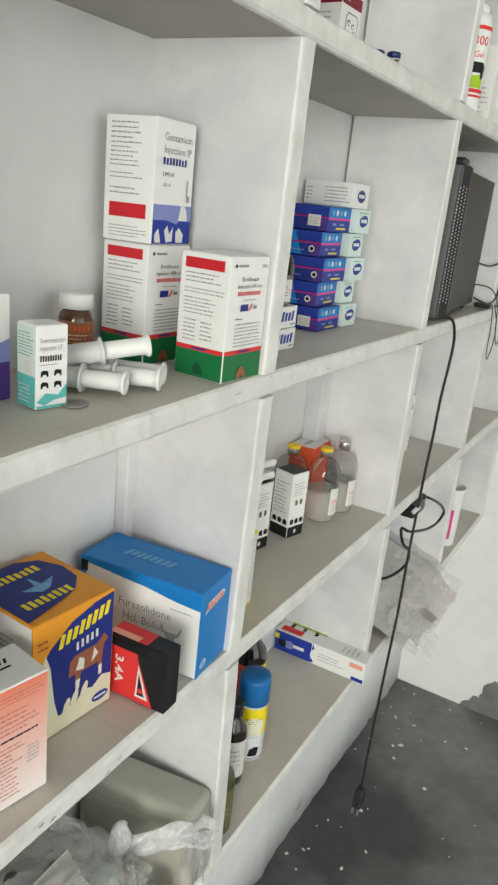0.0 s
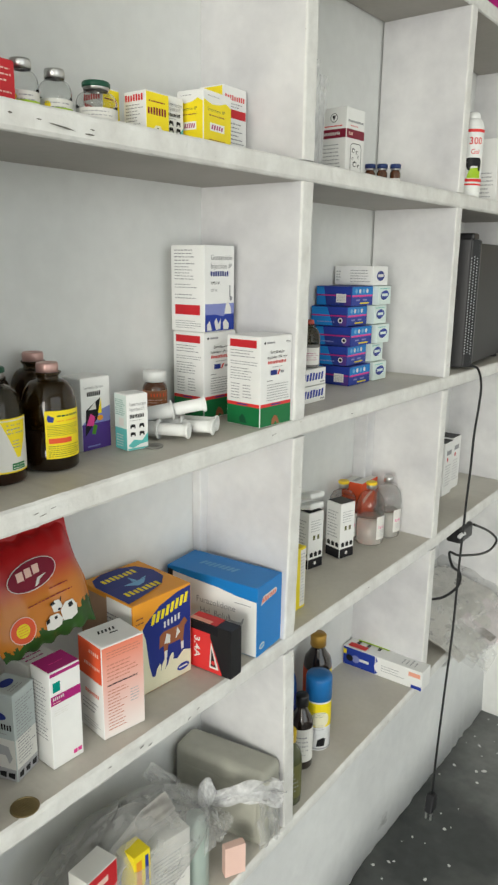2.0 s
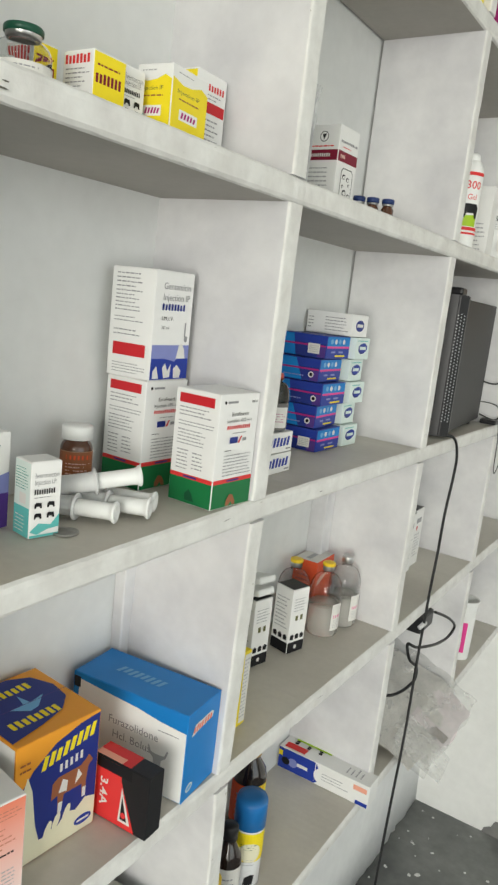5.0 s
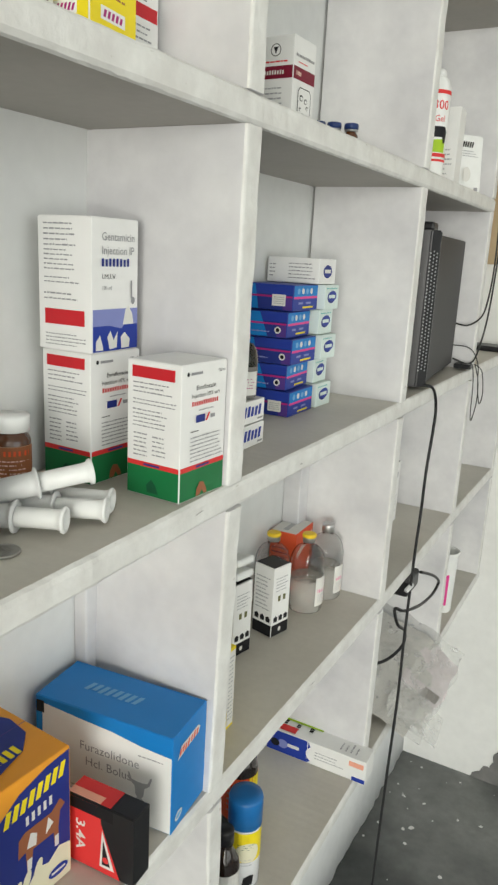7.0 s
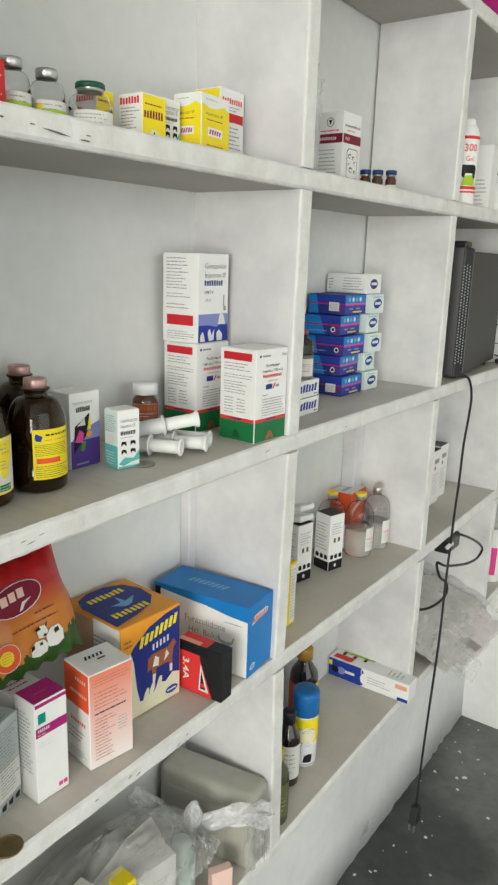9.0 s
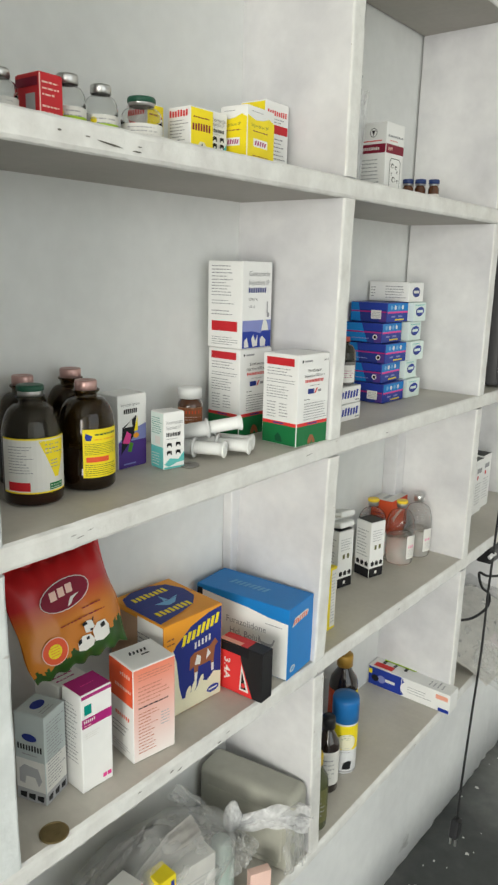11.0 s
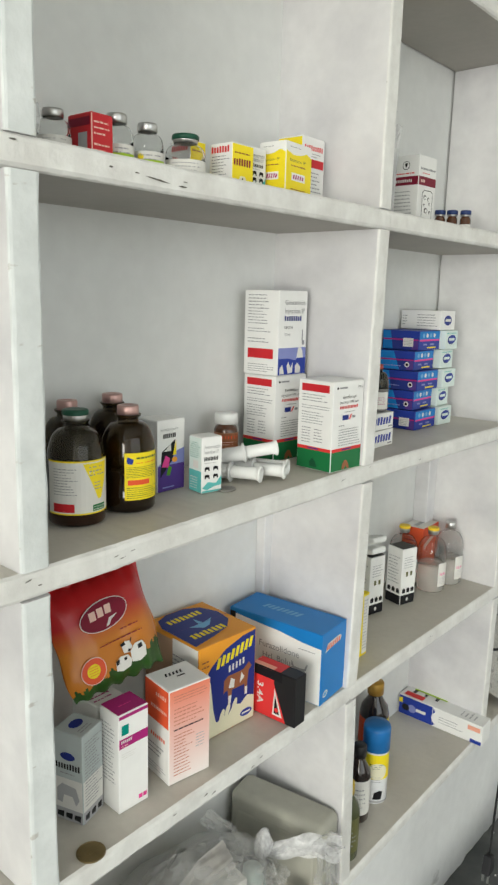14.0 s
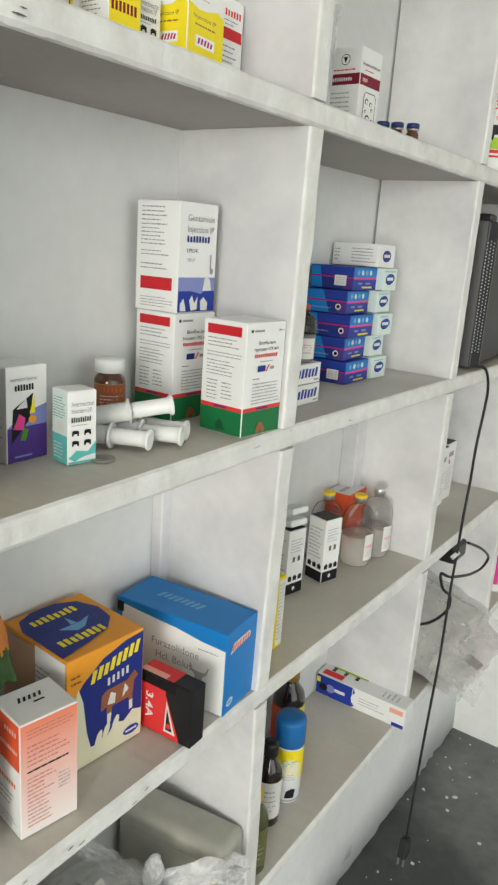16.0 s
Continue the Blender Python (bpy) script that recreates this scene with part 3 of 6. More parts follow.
p.marks(F, 0.011, 0.0670, 0.047, 0.0730, 8, "navy", seed=1).text(F, 0.011, 0.0575, 0.0052, "I.M.I.V.", "black", width=0.018).text(F, 0.011, 0.049, 0.0046, "100 ml", "midgrey", width=0.012)
p.rect(F, 0.0475, 0.042, 0.0495, 0.056, "midgrey", "small_print").oval(F, 0.0505, 0.040, 0.0026, 0.003, "midgrey")
p.done()

wr, wl, h = 0.040, 0.034, 0.0775
t, F, S, T = carton((-0.090, 0.713), 91, wr, wl, h, shelf_z(2, 0.73) + 0.0005, "white", "white ivermectin injection carton with purple base, behind the amber bottles")
p = Print(t)
p.rect(F, 0.0005, 0.0006, wr - 0.0005, 0.029, "violet").poly(F, [(0.0005, 0.029), (wr - 0.0005, 0.029), (wr - 0.0005, 0.046), (0.016, 0.040)], "lavender")
p.poly(F, [(0.004, 0.016), (0.006, 0.044), (0.026, 0.056), (0.022, 0.034)], "black").poly(F, [(0.006, 0.028), (0.012, 0.040), (0.018, 0.036), (0.016, 0.026)], "pink", "animal_shape").poly(F, [(0.013, 0.018), (0.016, 0.028), (0.021, 0.026), (0.018, 0.017)], "grass", "animal_shape").poly(F, [(0.009, 0.044), (0.019, 0.052), (0.020, 0.044)], "offwhite", "animal_shape").oval(F, 0.025, 0.034, 0.004, 0.003, "orange").poly(F, [(0.022, 0.039), (0.027, 0.055), (0.0275, 0.039)], "yellow")
p.text(F, 0.004, 0.0665, 0.0042, "Ivermectin Injection", "midgrey", width=0.026).marks(F, 0.008, 0.0585, 0.027, 0.0635, 7, "black", seed=3, weight=0.36).rect(F, 0.007, 0.004, 0.024, 0.0055, "lavender", "small_print")
p.lines(S, 0.004, 0.012, wl - 0.004, 0.068, 14, "midgrey", seed=20)
p.done()


def pet_carton(corner, angle, z, wr, wl, h, label):
    t, F, S, T = carton(corner, angle, wr, wl, h, z, "white", label)
    p = Print(t)
    p.rect(S, 0.0006, 0.0007, wl - 0.0006, h * 0.40, "teal").poly(S, [(0.0006, h * 0.40), (wl - 0.0006, h * 0.40), (wl - 0.0006, h * 0.99), (0.0006, h * 0.99)], "mint").lines(S, 0.002, h * 0.62, wl - 0.003, h * 0.92, 8, "tealdark", seed=31).rect(S, wl * 0.35, h * 0.44, wl * 0.75, h * 0.58, "offwhite", "code_label").lines(S, 0.003, h * 0.06, wl - 0.003, h * 0.30, 5, "offwhite", seed=30)
    p.rect(F, 0.0006, 0.0007, wr - 0.0006, 0.0028, "teal").poly(F, [(0.0006, 0.006), (wr * 0.3, 0.012), (wr * 0.7, 0.010), (wr - 0.0006, 0.018), (wr - 0.0006, 0.0075), (wr * 0.6, 0.0065), (wr * 0.25, 0.003)], "teal")
    p.text(F, wr * 0.12, h * 0.80, 0.0058, "Ivermectin", "midgrey", width=wr * 0.78).text(F, wr * 0.12, h * 0.71, 0.0055, "Injection I.P.", "midgrey", width=wr * 0.72).marks(F, wr * 0.12, h * 0.585, wr * 0.82, h * 0.655, 9, "black", seed=4).lines(F, wr * 0.12, h * 0.53, wr * 0.7, h * 0.565, 1, "midgrey", seed=33)
    for k in range(4):
        u, v = wr * (0.14 + 0.42 * (k % 2)), h * (0.40 - 0.14 * (k // 2))
        p.poly(F, [(u, v), (u, v + 0.0035), (u + 0.0015, v + 0.0048), (u + 0.006, v + 0.0042), (u + 0.0065, v), (u + 0.005, v), (u + 0.0045, v + 0.0016), (u + 0.0018, v + 0.0016), (u + 0.0012, v)], "black", "animal_shape")
    p.done()


pet_carton((-0.056, 0.745), 80, shelf_z(2, 0.75) + 0.0005, 0.0265, 0.0235, 0.0605, "small white and teal ivermectin injection carton on the shelf")


# ---- bottles ----
def bottle(x, y, z, r, h, body, label, cap, name="medicine_bottle", category="bottle", liquid=0.0, liquid_mat=None, neck=0.40, shoulder=0.30, cap_h=0.085, cap_r=0.43, group="", ring=None, turn=0.0, wall=0.0012, seg=32):
    """A glass vial with rounded shoulders, narrow neck, crimped cap and, where it shows, the liquid in it."""
    t = thing(name, pose(x, y, z, 0, 0, turn), label, category, group)
    nr, zs, zn = r * neck, h * (1 - cap_h - shoulder - 0.07), h * (1 - cap_h)
    out = [(0, 0.0006), (r * 0.8, 0.0), (r * 0.94, 0.0008), (r, 0.0035), (r, zs)]
    for k in range(1, 9):
        a = k / 8 * math.pi / 2
        out.append((nr + (r - nr) * math.cos(a) ** 0.85, zs + h * shoulder * math.sin(a)))
    out += [(nr, zs + h * shoulder + h * 0.035), (nr * 1.22, zn - h * 0.012), (nr * 1.22, zn)]
    ins = [(max(q - wall, 0), zz) for q, zz in out[3:]]
    ins[0] = (r - wall * 2, 0.0042)
    level = 0.0046 + (zs - 0.005) * liquid
    if liquid:
        # filled part of the bottle, up to the level of the liquid, and the empty glass above it
        low = [q for q in out if q[1] < level] + [(r, level), (0, level)]
        part("filled_body", lathe(low, seg), liquid_mat, t, smooth=True)
        up = [(r, level + 0.0002)] + [q for q in out if q[1] > level + 0.0005]
        part("glass_body", lathe(up + [(max(q - wall, 0), zz) for q, zz in up[::-1]], seg, closed_loop=True), body, t, smooth=True)
    else:
        part("glass_body", lathe(out + ins[::-1] + [(0, 0.0040)], seg), body, t, smooth=True)
    cr = r * cap_r
    c0 = zn - h * cap_h * 0.15
    crimp = part("crimp_cap", lathe([(cr * 0.92, c0 - 0.0006), (cr, c0), (cr, h - 0.0015), (cr * 0.93, h), (cr * 0.5, h), (cr * 0.45, h - 0.0006), (0, h - 0.0006)], 24), cap, t, smooth=True)
    if ring:
        part("flip_ring", lathe([(cr * 1.02, h - 0.0045), (cr * 1.10, h - 0.004), (cr * 1.10, h - 0.0006), (cr * 1.02, h + 0.0006), (cr * 0.6, h + 0.0008), (0, h + 0.0002)], 24), ring, t, smooth=True)
    return t


def facing(x, y):
    """Direction, in radians, from a thing on the shelf towards the open room where people stand."""
    return math.atan2(0.30 - y, 0.50 - x)


z2 = lambda y: shelf_z(2, y) + 0.0004
half_liquid = plain("brown_liquid", (0.022, 0.007, 0.003), 0.08, spec=0.4, coat=0.25)
smoke_glass = plain("smoke_glass", (0.30, 0.26, 0.18), 0.05, trans=0.96, ior=1.10, coat=0.6)

t = bottle(-0.080, 0.604, z2(0.6), 0.0265, 0.1050, smoke_glass, "bottle of dark liquid with white-yellow label and green ring cap", steel_cap, liquid=0.97, liquid_mat=half_liquid, ring=plain("ring_green", (0.01, 0.07, 0.04), 0.4), cap_r=0.42, group="vial bottles")
C = round_face(0.0267, middle=facing(-0.080, 0.604))
p = Print(t, True)
p.rect(C, -0.034, 0.012, 0.034, 0.062, "yellow", "paper_label", 16).rect(C, -0.034, 0.0135, 0.034, 0.0605, "offwhite", "paper_label", 16)
p.poly(C, [(0.002, 0.0595), (0.010, 0.0595), (0.018, 0.0595), (0.026, 0.0595), (0.030, 0.0595), (0.0285, 0.045), (0.021, 0.0255), (0.017, 0.0255), (0.010, 0.042)], "yellow", "paper_label")
p.rect(C, -0.027, 0.0145, -0.006, 0.0225, "red", "red_band", 6)
p.lines(C, -0.026, 0.030, -0.002, 0.056, 10, "midgrey", seed=41, ragged=0.5).lines(C, 0.008, 0.047, 0.026, 0.058, 3, "midgrey", seed=42).lines(C, 0.013, 0.034, 0.023, 0.043, 3, "midgrey", seed=43).rect(C, 0.011, 0.0145, 0.026, 0.0205, "green", "brand_mark", 4).lines(C, 0.012, 0.015, 0.026, 0.020, 2, "offwhite", seed=44)
p.done()

t = bottle(-0.130, 0.630, z2(0.63), 0.0255, 0.1055, amber_glass, "dark amber glass bottle with pink crimped cap against the wall", rubber_pink, liquid=0.98, liquid_mat=dark_liquid, cap_r=0.40, group="vial bottles")
t = bottle(-0.078, 0.664, z2(0.667), 0.0265, 0.1030, amber_glass, "brown glass bottle with yellow printed label and pink crimped cap", rubber_pink, liquid=0.72, liquid_mat=dark_liquid, cap_r=0.40, group="vial bottles")
C = round_face(0.0267, middle=facing(-0.078, 0.664))
p = Print(t, True)
p.rect(C, -0.007, 0.0135, 0.034, 0.0600, "yellow", "paper_label", 12)
p.poly(C, [(-0.005, 0.0525), (-0.004, 0.0565), (-0.001, 0.055), (0.002, 0.0535), (0.0005, 0.049), (-0.004, 0.0495)], "deepblue", "brand_mark").lines(C, 0.0045, 0.0525, 0.030, 0.0585, 1, "darkgreen", seed=50, ragged=0)
p.lines(C, 0.004, 0.0485, 0.030, 0.0525, 1, "orange", seed=51, ragged=0.1).lines(C, -0.005, 0.0355, 0.030, 0.0470, 7, "darkgreen", seed=52, ragged=0.2).rect(C, -0.004, 0.0285, 0.019, 0.0335, "vermilion", "red_band", 6).lines(C, -0.005, 0.0150, 0.030, 0.0270, 6, "darkgreen", seed=53, ragged=0.2)
p.done()
t = bottle(-0.130, 0.686, z2(0.688), 0.0255, 0.1065, amber_glass, "dark amber glass bottle behind the yellow-labelled bottle", rubber_pink, liquid=0.9, liquid_mat=dark_liquid, cap_r=0.42, group="vial bottles")

# small brown bottle with a white screw cap
x, y = -0.122, 0.853
t = thing("tablet_bottle", pose(x, y, z2(y)), "small brown glass bottle with white screw cap and red label", "bottle")
r = 0.0148
part("glass_body", lathe([(0, 0), (r * 0.9, 0), (r, 0.002), (r, 0.047), (r * 0.9, 0.0505), (r * 0.72, 0.053), (r * 0.72, 0.056), (0, 0.056)], 28), plain("brown_glass", (0.085, 0.03, 0.012), 0.12, spec=0.6, coat=0.4), t, smooth=True)
part("screw_cap", lathe([(r * 0.80, 0.054), (r * 0.96, 0.0545), (r * 0.96, 0.0655), (r * 0.9, 0.0672), (0, 0.0672)], 28), plastic_white, t, "white ribbed screw cap", smooth=True)
C = round_face(r + 0.0002, middle=facing(x, y))
p = Print(t, True)
p.rect(C, -0.020, 0.012, 0.020, 0.0445, "tan", "paper_label", 12).rect(C, -0.0195, 0.0125, 0.0195, 0.044, "brown", "paper_label", 12).rect(C, -0.010, 0.037, 0.014, 0.0410, "vermilion", "brand_mark", 6).lines(C, -0.010, 0.016, 0.014, 0.035, 6, "palepeach", seed=61)
p.done()


# ---- dosing syringes ----
def syringe(head, tail, label, barrel=True):
    """A white plastic dosing syringe lying down: hollow plunger stem with a thumb disc, and the barrel with its finger flange."""
    a, b = Vector(head), Vector(tail)
    way = (b - a).normalized()
    m = Matrix.Translation(a) @ way.to_track_quat("Z", "Y").to_matrix().to_4x4()
    t = thing("dosing_syringe", m, label, "syringe", "dosing syringes")
    L = (b - a).length
    part("plunger", lathe([(0, 0.0030), (0.0050, 0.0026), (0.0062, 0.0), (0.0090, 0.0002), (0.0096, 0.0012), (0.0090, 0.0026), (0.0076, 0.004), (0.0072, 0.007), (0.0072, L), (0, L)], 20), plastic_white, t, smooth=True)
    if barrel:
        part("barrel", lathe([(0.0074, L - 0.006), (0.0114, L - 0.006), (0.0118, L - 0.0045), (0.0090, L - 0.0035), (0.0086, L), (0.0086, L + 0.034), (0.003, L + 0.038), (0.0025, L + 0.045), (0, L + 0.045)], 20), plain("syringe_barrel", (0.78, 0.79, 0.78), 0.3, trans=0.25), t, smooth=True)
    return t


s2 = z2(0.82)
syringe((-0.035, 0.819, s2 + 0.0119), (-0.072, 0.802, s2 + 0.0119), "white plastic dosing syringe lying on the shelf")
syringe((-0.026, 0.851, s2 + 0.0119), (-0.064, 0.832, s2 + 0.0119), "white plastic dosing syringe lying on the shelf")
syringe((-0.036, 0.869, s2 + 0.0119), (-0.082, 0.850, s2 + 0.0119), "white plastic dosing syringe lying on the shelf")
syringe((-0.044, 0.856, s2 + 0.0365), (-0.070, 0.820, s2 + 0.0300), "white plastic dosing syringe resting across the other syringes")


def coin(x, y, z, r, col, label):
    t = thing("coin", pose(x, y, z), label, "coin", "coins")
    m = plain("coin_" + str(col[0]), col, 0.38, 0.9, vary=0.3)
    part("disc", lathe([(0, 0), (r * 0.97, 0), (r, 0.0003), (r, 0.0013), (r * 0.97, 0.0017), (r * 0.9, 0.0017), (r * 0.88, 0.0013), (0, 0.0013)], 36), m, t)
    bm = bmesh.new()
    rnd = random.Random(5)
    for k in range(5):
        cuboid(-r * 0.5 + k * r * 0.2, -r * 0.42 + k * r * 0.2, -r * rnd.uniform(0.2, 0.5), r * rnd.uniform(0.2, 0.5), 0.0012, 0.0016, bm=bm)
    part("relief", bm, m, t)


coin(-0.050, 0.777, z2(0.777), 0.0110, (0.34, 0.33, 0.31), "dull silver coin lying beside the small teal carton")
coin(-0.011, 0.562, shelf_z(1, 0.56) + 0.0003, 0.0135, (0.23, 0.17, 0.08), "tarnished brass coin near the front edge of the shelf")

# ---- first shelf, first bay ----
z1 = lambda y: shelf_z(1, y) + 0.0005
wr, wl, h = 0.033, 0.034, 0.094
t, F, S, T = carton((-0.044, 0.578), 108, wr, wl, h, z1(0.58), "steel", "grey-blue liquid feed supplement carton with dark lettering")
p = Print(t)
for face, w in ((S, wl), (F, wr)):
    p.rect(face, 0.0006, 0.0006, w - 0.0006, 0.046, "offwhite").rect(face, 0.0006, 0.0006, w - 0.0006, 0.0135, "grey")
p.oval(S, 0.017, 0.070, 0.0085, 0.0042, "navy", "brand_mark").marks(S, 0.003, 0.056, 0.032, 0.0625, 9, "black", seed=5).lines(S, 0.008, 0.050, 0.026, 0.054, 1, "midgrey", seed=71, ragged=0.1)
p.poly(S, [(0.004, 0.020), (0.004, 0.034), (0.010, 0.040), (0.026, 0.038), (0.030, 0.026), (0.026, 0.019), (0.022, 0.028), (0.012, 0.028), (0.010, 0.019)], "grey", "animal_shape")
for k in range(3):
    p.poly(S, [(0.004 + 0.010 * k, 0.004), (0.004 + 0.010 * k, 0.009), (0.012 + 0.010 * k, 0.010), (0.011 + 0.010 * k, 0.003)], "black", "animal_shape")
    p.poly(F, [(0.003 + 0.010 * k, 0.004), (0.003 + 0.010 * k, 0.009), (0.010 + 0.010 * k, 0.010), (0.009 + 0.010 * k, 0.003)], "black", "animal_shape")
p.lines(F, 0.003, 0.018, wr - 0.003, 0.088, 20, "midgrey", seed=72)
p.oval(T, 0.016, 0.019, 0.0085, 0.006, "navy", "brand_mark").lines(T, 0.005, 0.004, 0.028, 0.011, 2, "midgrey", seed=73)
p.done()

wr, wl, h = 0.0365, 0.031, 0.1065
t, F, S, T = carton((-0.031, 0.611), 88, wr, wl, h, z1(0.61), "white", "slim white carton with a magenta top and magenta stripe")
p = Print(t)
p.rect(T, 0.0004, 0.0008, wr - 0.0004, wl - 0.001, "magenta", "printed_top").lines(T, 0.010, 0.012, 0.026, 0.017, 1, "pink", seed=80, ragged=0.2)
p.rect(F, 0.0006, h - 0.0045, wr - 0.0006, h - 0.0008, "magenta").rect(F, 0.0035, h - 0.022, 0.012, h - 0.0115, "tealdark", "brand_mark").rect(F, 0.0006, h - 0.0355, wr - 0.0006, h - 0.0255, "magenta", "magenta_stripe").marks(F, 0.003, h - 0.0305, 0.0165, h - 0.0272, 6, "offwhite", seed=6).lines(F, 0.003, h - 0.0345, 0.012, h - 0.0315, 1, "palepeach", seed=81, ragged=0)
p.lines(F, 0.004, h - 0.048, 0.022, h - 0.041, 3, "offwhite", seed=82)
for k in range(2):
    p.rect(F, 0.024 + 0.0055 * k, 0.006, 0.0285 + 0.0055 * k, 0.0105, "pink", "brand_mark")
p.lines(S, 0.004, 0.030, wl - 0.004, 0.095, 16, "grey", seed=83)
p.done()
# smaller carton lying behind it, flat
t, F, S, T = carton((-0.068, 0.613), 90, 0.036, 0.040, 0.100, z1(0.63), "offwhite", "worn off-white carton behind the magenta-topped one")
p = Print(t)
p.lines(T, 0.004, 0.006, 0.030, 0.034, 4, "magenta", seed=84)
p.done()

wr, wl, h = 0.0525, 0.046, 0.1075
t, F, S, T = carton((-0.027, 0.673), 81, wr, wl, h, z1(0.69), "white", "white and peach-orange calcium supplement carton with dense small print")
peach_fade = plain("peach_fade", (0.80, 0.47, 0.37), 0.42, vary=0.05)
n_, l_, b_ = nodes_of(peach_fade)
g_ = n_.new("ShaderNodeTexCoord")
sep_ = n_.new("ShaderNodeSeparateXYZ")
rmp_ = n_.new("ShaderNodeValToRGB")
rmp_.color_ramp.elements[0].position, rmp_.color_ramp.elements[1].position = 0.0, 1.0
rmp_.color_ramp.elements[0].color, rmp_.color_ramp.elements[1].color = (0.80, 0.74, 0.71, 1), (0.76, 0.22, 0.13, 1)
l_.new(g_.outputs["Generated"], sep_.inputs[0]), l_.new(sep_.outputs["Z"], rmp_.inputs[0]), l_.new(rmp_.outputs[0], b_.inputs["Base Color"])
bm = bmesh.new()
bm.faces.new([bm.verts.new(F(u, v, 0.00012)) for u, v in ((0.0007, 0.0008), (wr - 0.0007, 0.0008), (wr - 0.0007, h - 0.0008), (0.0007, h - 0.0008))])
part("fading_panel", bm, peach_fade, t, "peach printed panel fading to white")
p = Print(t)
p.rect(S, 0.0007, h * 0.60, wl - 0.0007, h - 0.0008, "vermilion").marks(S, 0.022, h * 0.875, 0.042, h * 0.915, 5, "palepeach", seed=19).marks(S, 0.012, h * 0.73, 0.043, h * 0.765, 10, "palepeach", seed=7)
p.marks(S, 0.012, h * 0.42, 0.040, h * 0.46, 7, "vermilion", seed=8).lines(S, 0.006, h * 0.22, 0.040, h * 0.36, 3, "midgrey", seed=91).lines(S, 0.006, 0.006, 0.040, h * 0.14, 3, "grey", seed=92)
p.lines(F, 0.006, h * 0.86, wr - 0.004, h * 0.95, 3, "rust", seed=93, ragged=0.1).lines(F, 0.006, h * 0.62, wr - 0.008, h * 0.82, 5, "rust", seed=94).lines(F, 0.006, h * 0.56, wr - 0.006, h * 0.61, 1, "black", seed=95, ragged=0.1).lines(F, 0.006, h * 0.08, 0.032, h * 0.54, 13, "rust", seed=96, ragged=0.45).lines(F, 0.034, h * 0.30, 0.045, h * 0.46, 5, "grey", seed=97, ragged=0.1)
p.marks(T, 0.013, 0.026, 0.036, 0.0325, 5, "black", slant=0.4, weight=0.2, seed=9)
p.rect(T, 0.024, 0.020, 0.034, 0.0222, "black", "small_print")
p.done()

# large navy and orange carton
wr, wl, h = 0.090, 0.098, 0.1175
t, F, S, T = carton((-0.055, 0.744), 86, wr, wl, h, z1(0.78), "orange", "large navy and orange milk supplement carton with a cow")
p = Print(t)
cream_panel = [(0.001, 0.001), (wr - 0.001, 0.001), (wr - 0.001, 0.085), (wr * 0.7, 0.090), (wr * 0.3, 0.088), (0.001, 0.080)]
p.poly(F, [(0.001, 0.001), (wr - 0.001, 0.001), (wr - 0.001, h - 0.002), (wr * 0.75, h - 0.004), (wr * 0.45, h - 0.012), (wr * 0.2, h - 0.028), (0.001, h - 0.050)], "navy")
p.poly(F, [(0.001, 0.001), (wr * 0.30, 0.001), (wr * 0.62, 0.004), (wr - 0.001, 0.016), (wr - 0.001, 0.026), (wr * 0.7, 0.022), (wr * 0.45, 0.016), (wr * 0.30, 0.018), (wr * 0.25, 0.035), (wr * 0.20, 0.070), (wr * 0.14, 0.086), (wr * 0.08, 0.070), (wr * 0.05, 0.040), (0.001, 0.030)], "cream", "milk_splash")
p.poly(F, [(0.001, 0.001), (wr - 0.001, 0.001), (wr - 0.001, 0.030), (wr * 0.86, 0.034), (wr * 0.74, 0.026), (wr * 0.62, 0.030), (wr * 0.52, 0.020), (wr * 0.40, 0.022), (wr * 0.30, 0.014), (0.001, 0.020)], "cream", "milk_splash")
p.marks(F, 0.026, h - 0.033, wr - 0.005, h - 0.020, 8, "yellow", slant=0.25, weight=0.34, seed=10, rise=0.011).marks(F, 0.046, h - 0.043, 0.074, h - 0.035, 5, "offwhite", seed=11, weight=0.2, rise=0.003)
p.poly(F, [(0.038, 0.050), (0.039, 0.066), (0.045, 0.070), (0.070, 0.070), (0.079, 0.077), (0.084, 0.070), (0.079, 0.066), (0.077, 0.052), (0.077, 0.036), (0.073, 0.036), (0.072, 0.050), (0.052, 0.050), (0.050, 0.034), (0.046, 0.034), (0.045, 0.052)], "brown", "animal_shape")
p.poly(F, [(0.046, 0.054), (0.050, 0.066), (0.056, 0.062), (0.055, 0.052)], "offwhite", "animal_shape").poly(F, [(0.064, 0.054), (0.067, 0.068), (0.072, 0.060)], "offwhite", "animal_shape").poly(F, [(0.073, 0.036), (0.077, 0.036), (0.077, 0.046), (0.073, 0.046)], "offwhite", "animal_shape").poly(F, [(0.046, 0.034), (0.050, 0.034), (0.051, 0.044), (0.046, 0.044)], "offwhite", "animal_shape")
p.oval(F, 0.076, 0.012, 0.010, 0.0048, "deepblue", "brand_mark").rect(F, 0.069, 0.0108, 0.083, 0.0130, "offwhite", "brand_mark")
for k, (u, v) in enumerate(((0.036, 0.022), (0.045, 0.026), (0.056, 0.029))):
    p.oval(F, u, v, 0.0035, 0.009, "cream", "milk_splash", turn=-20)
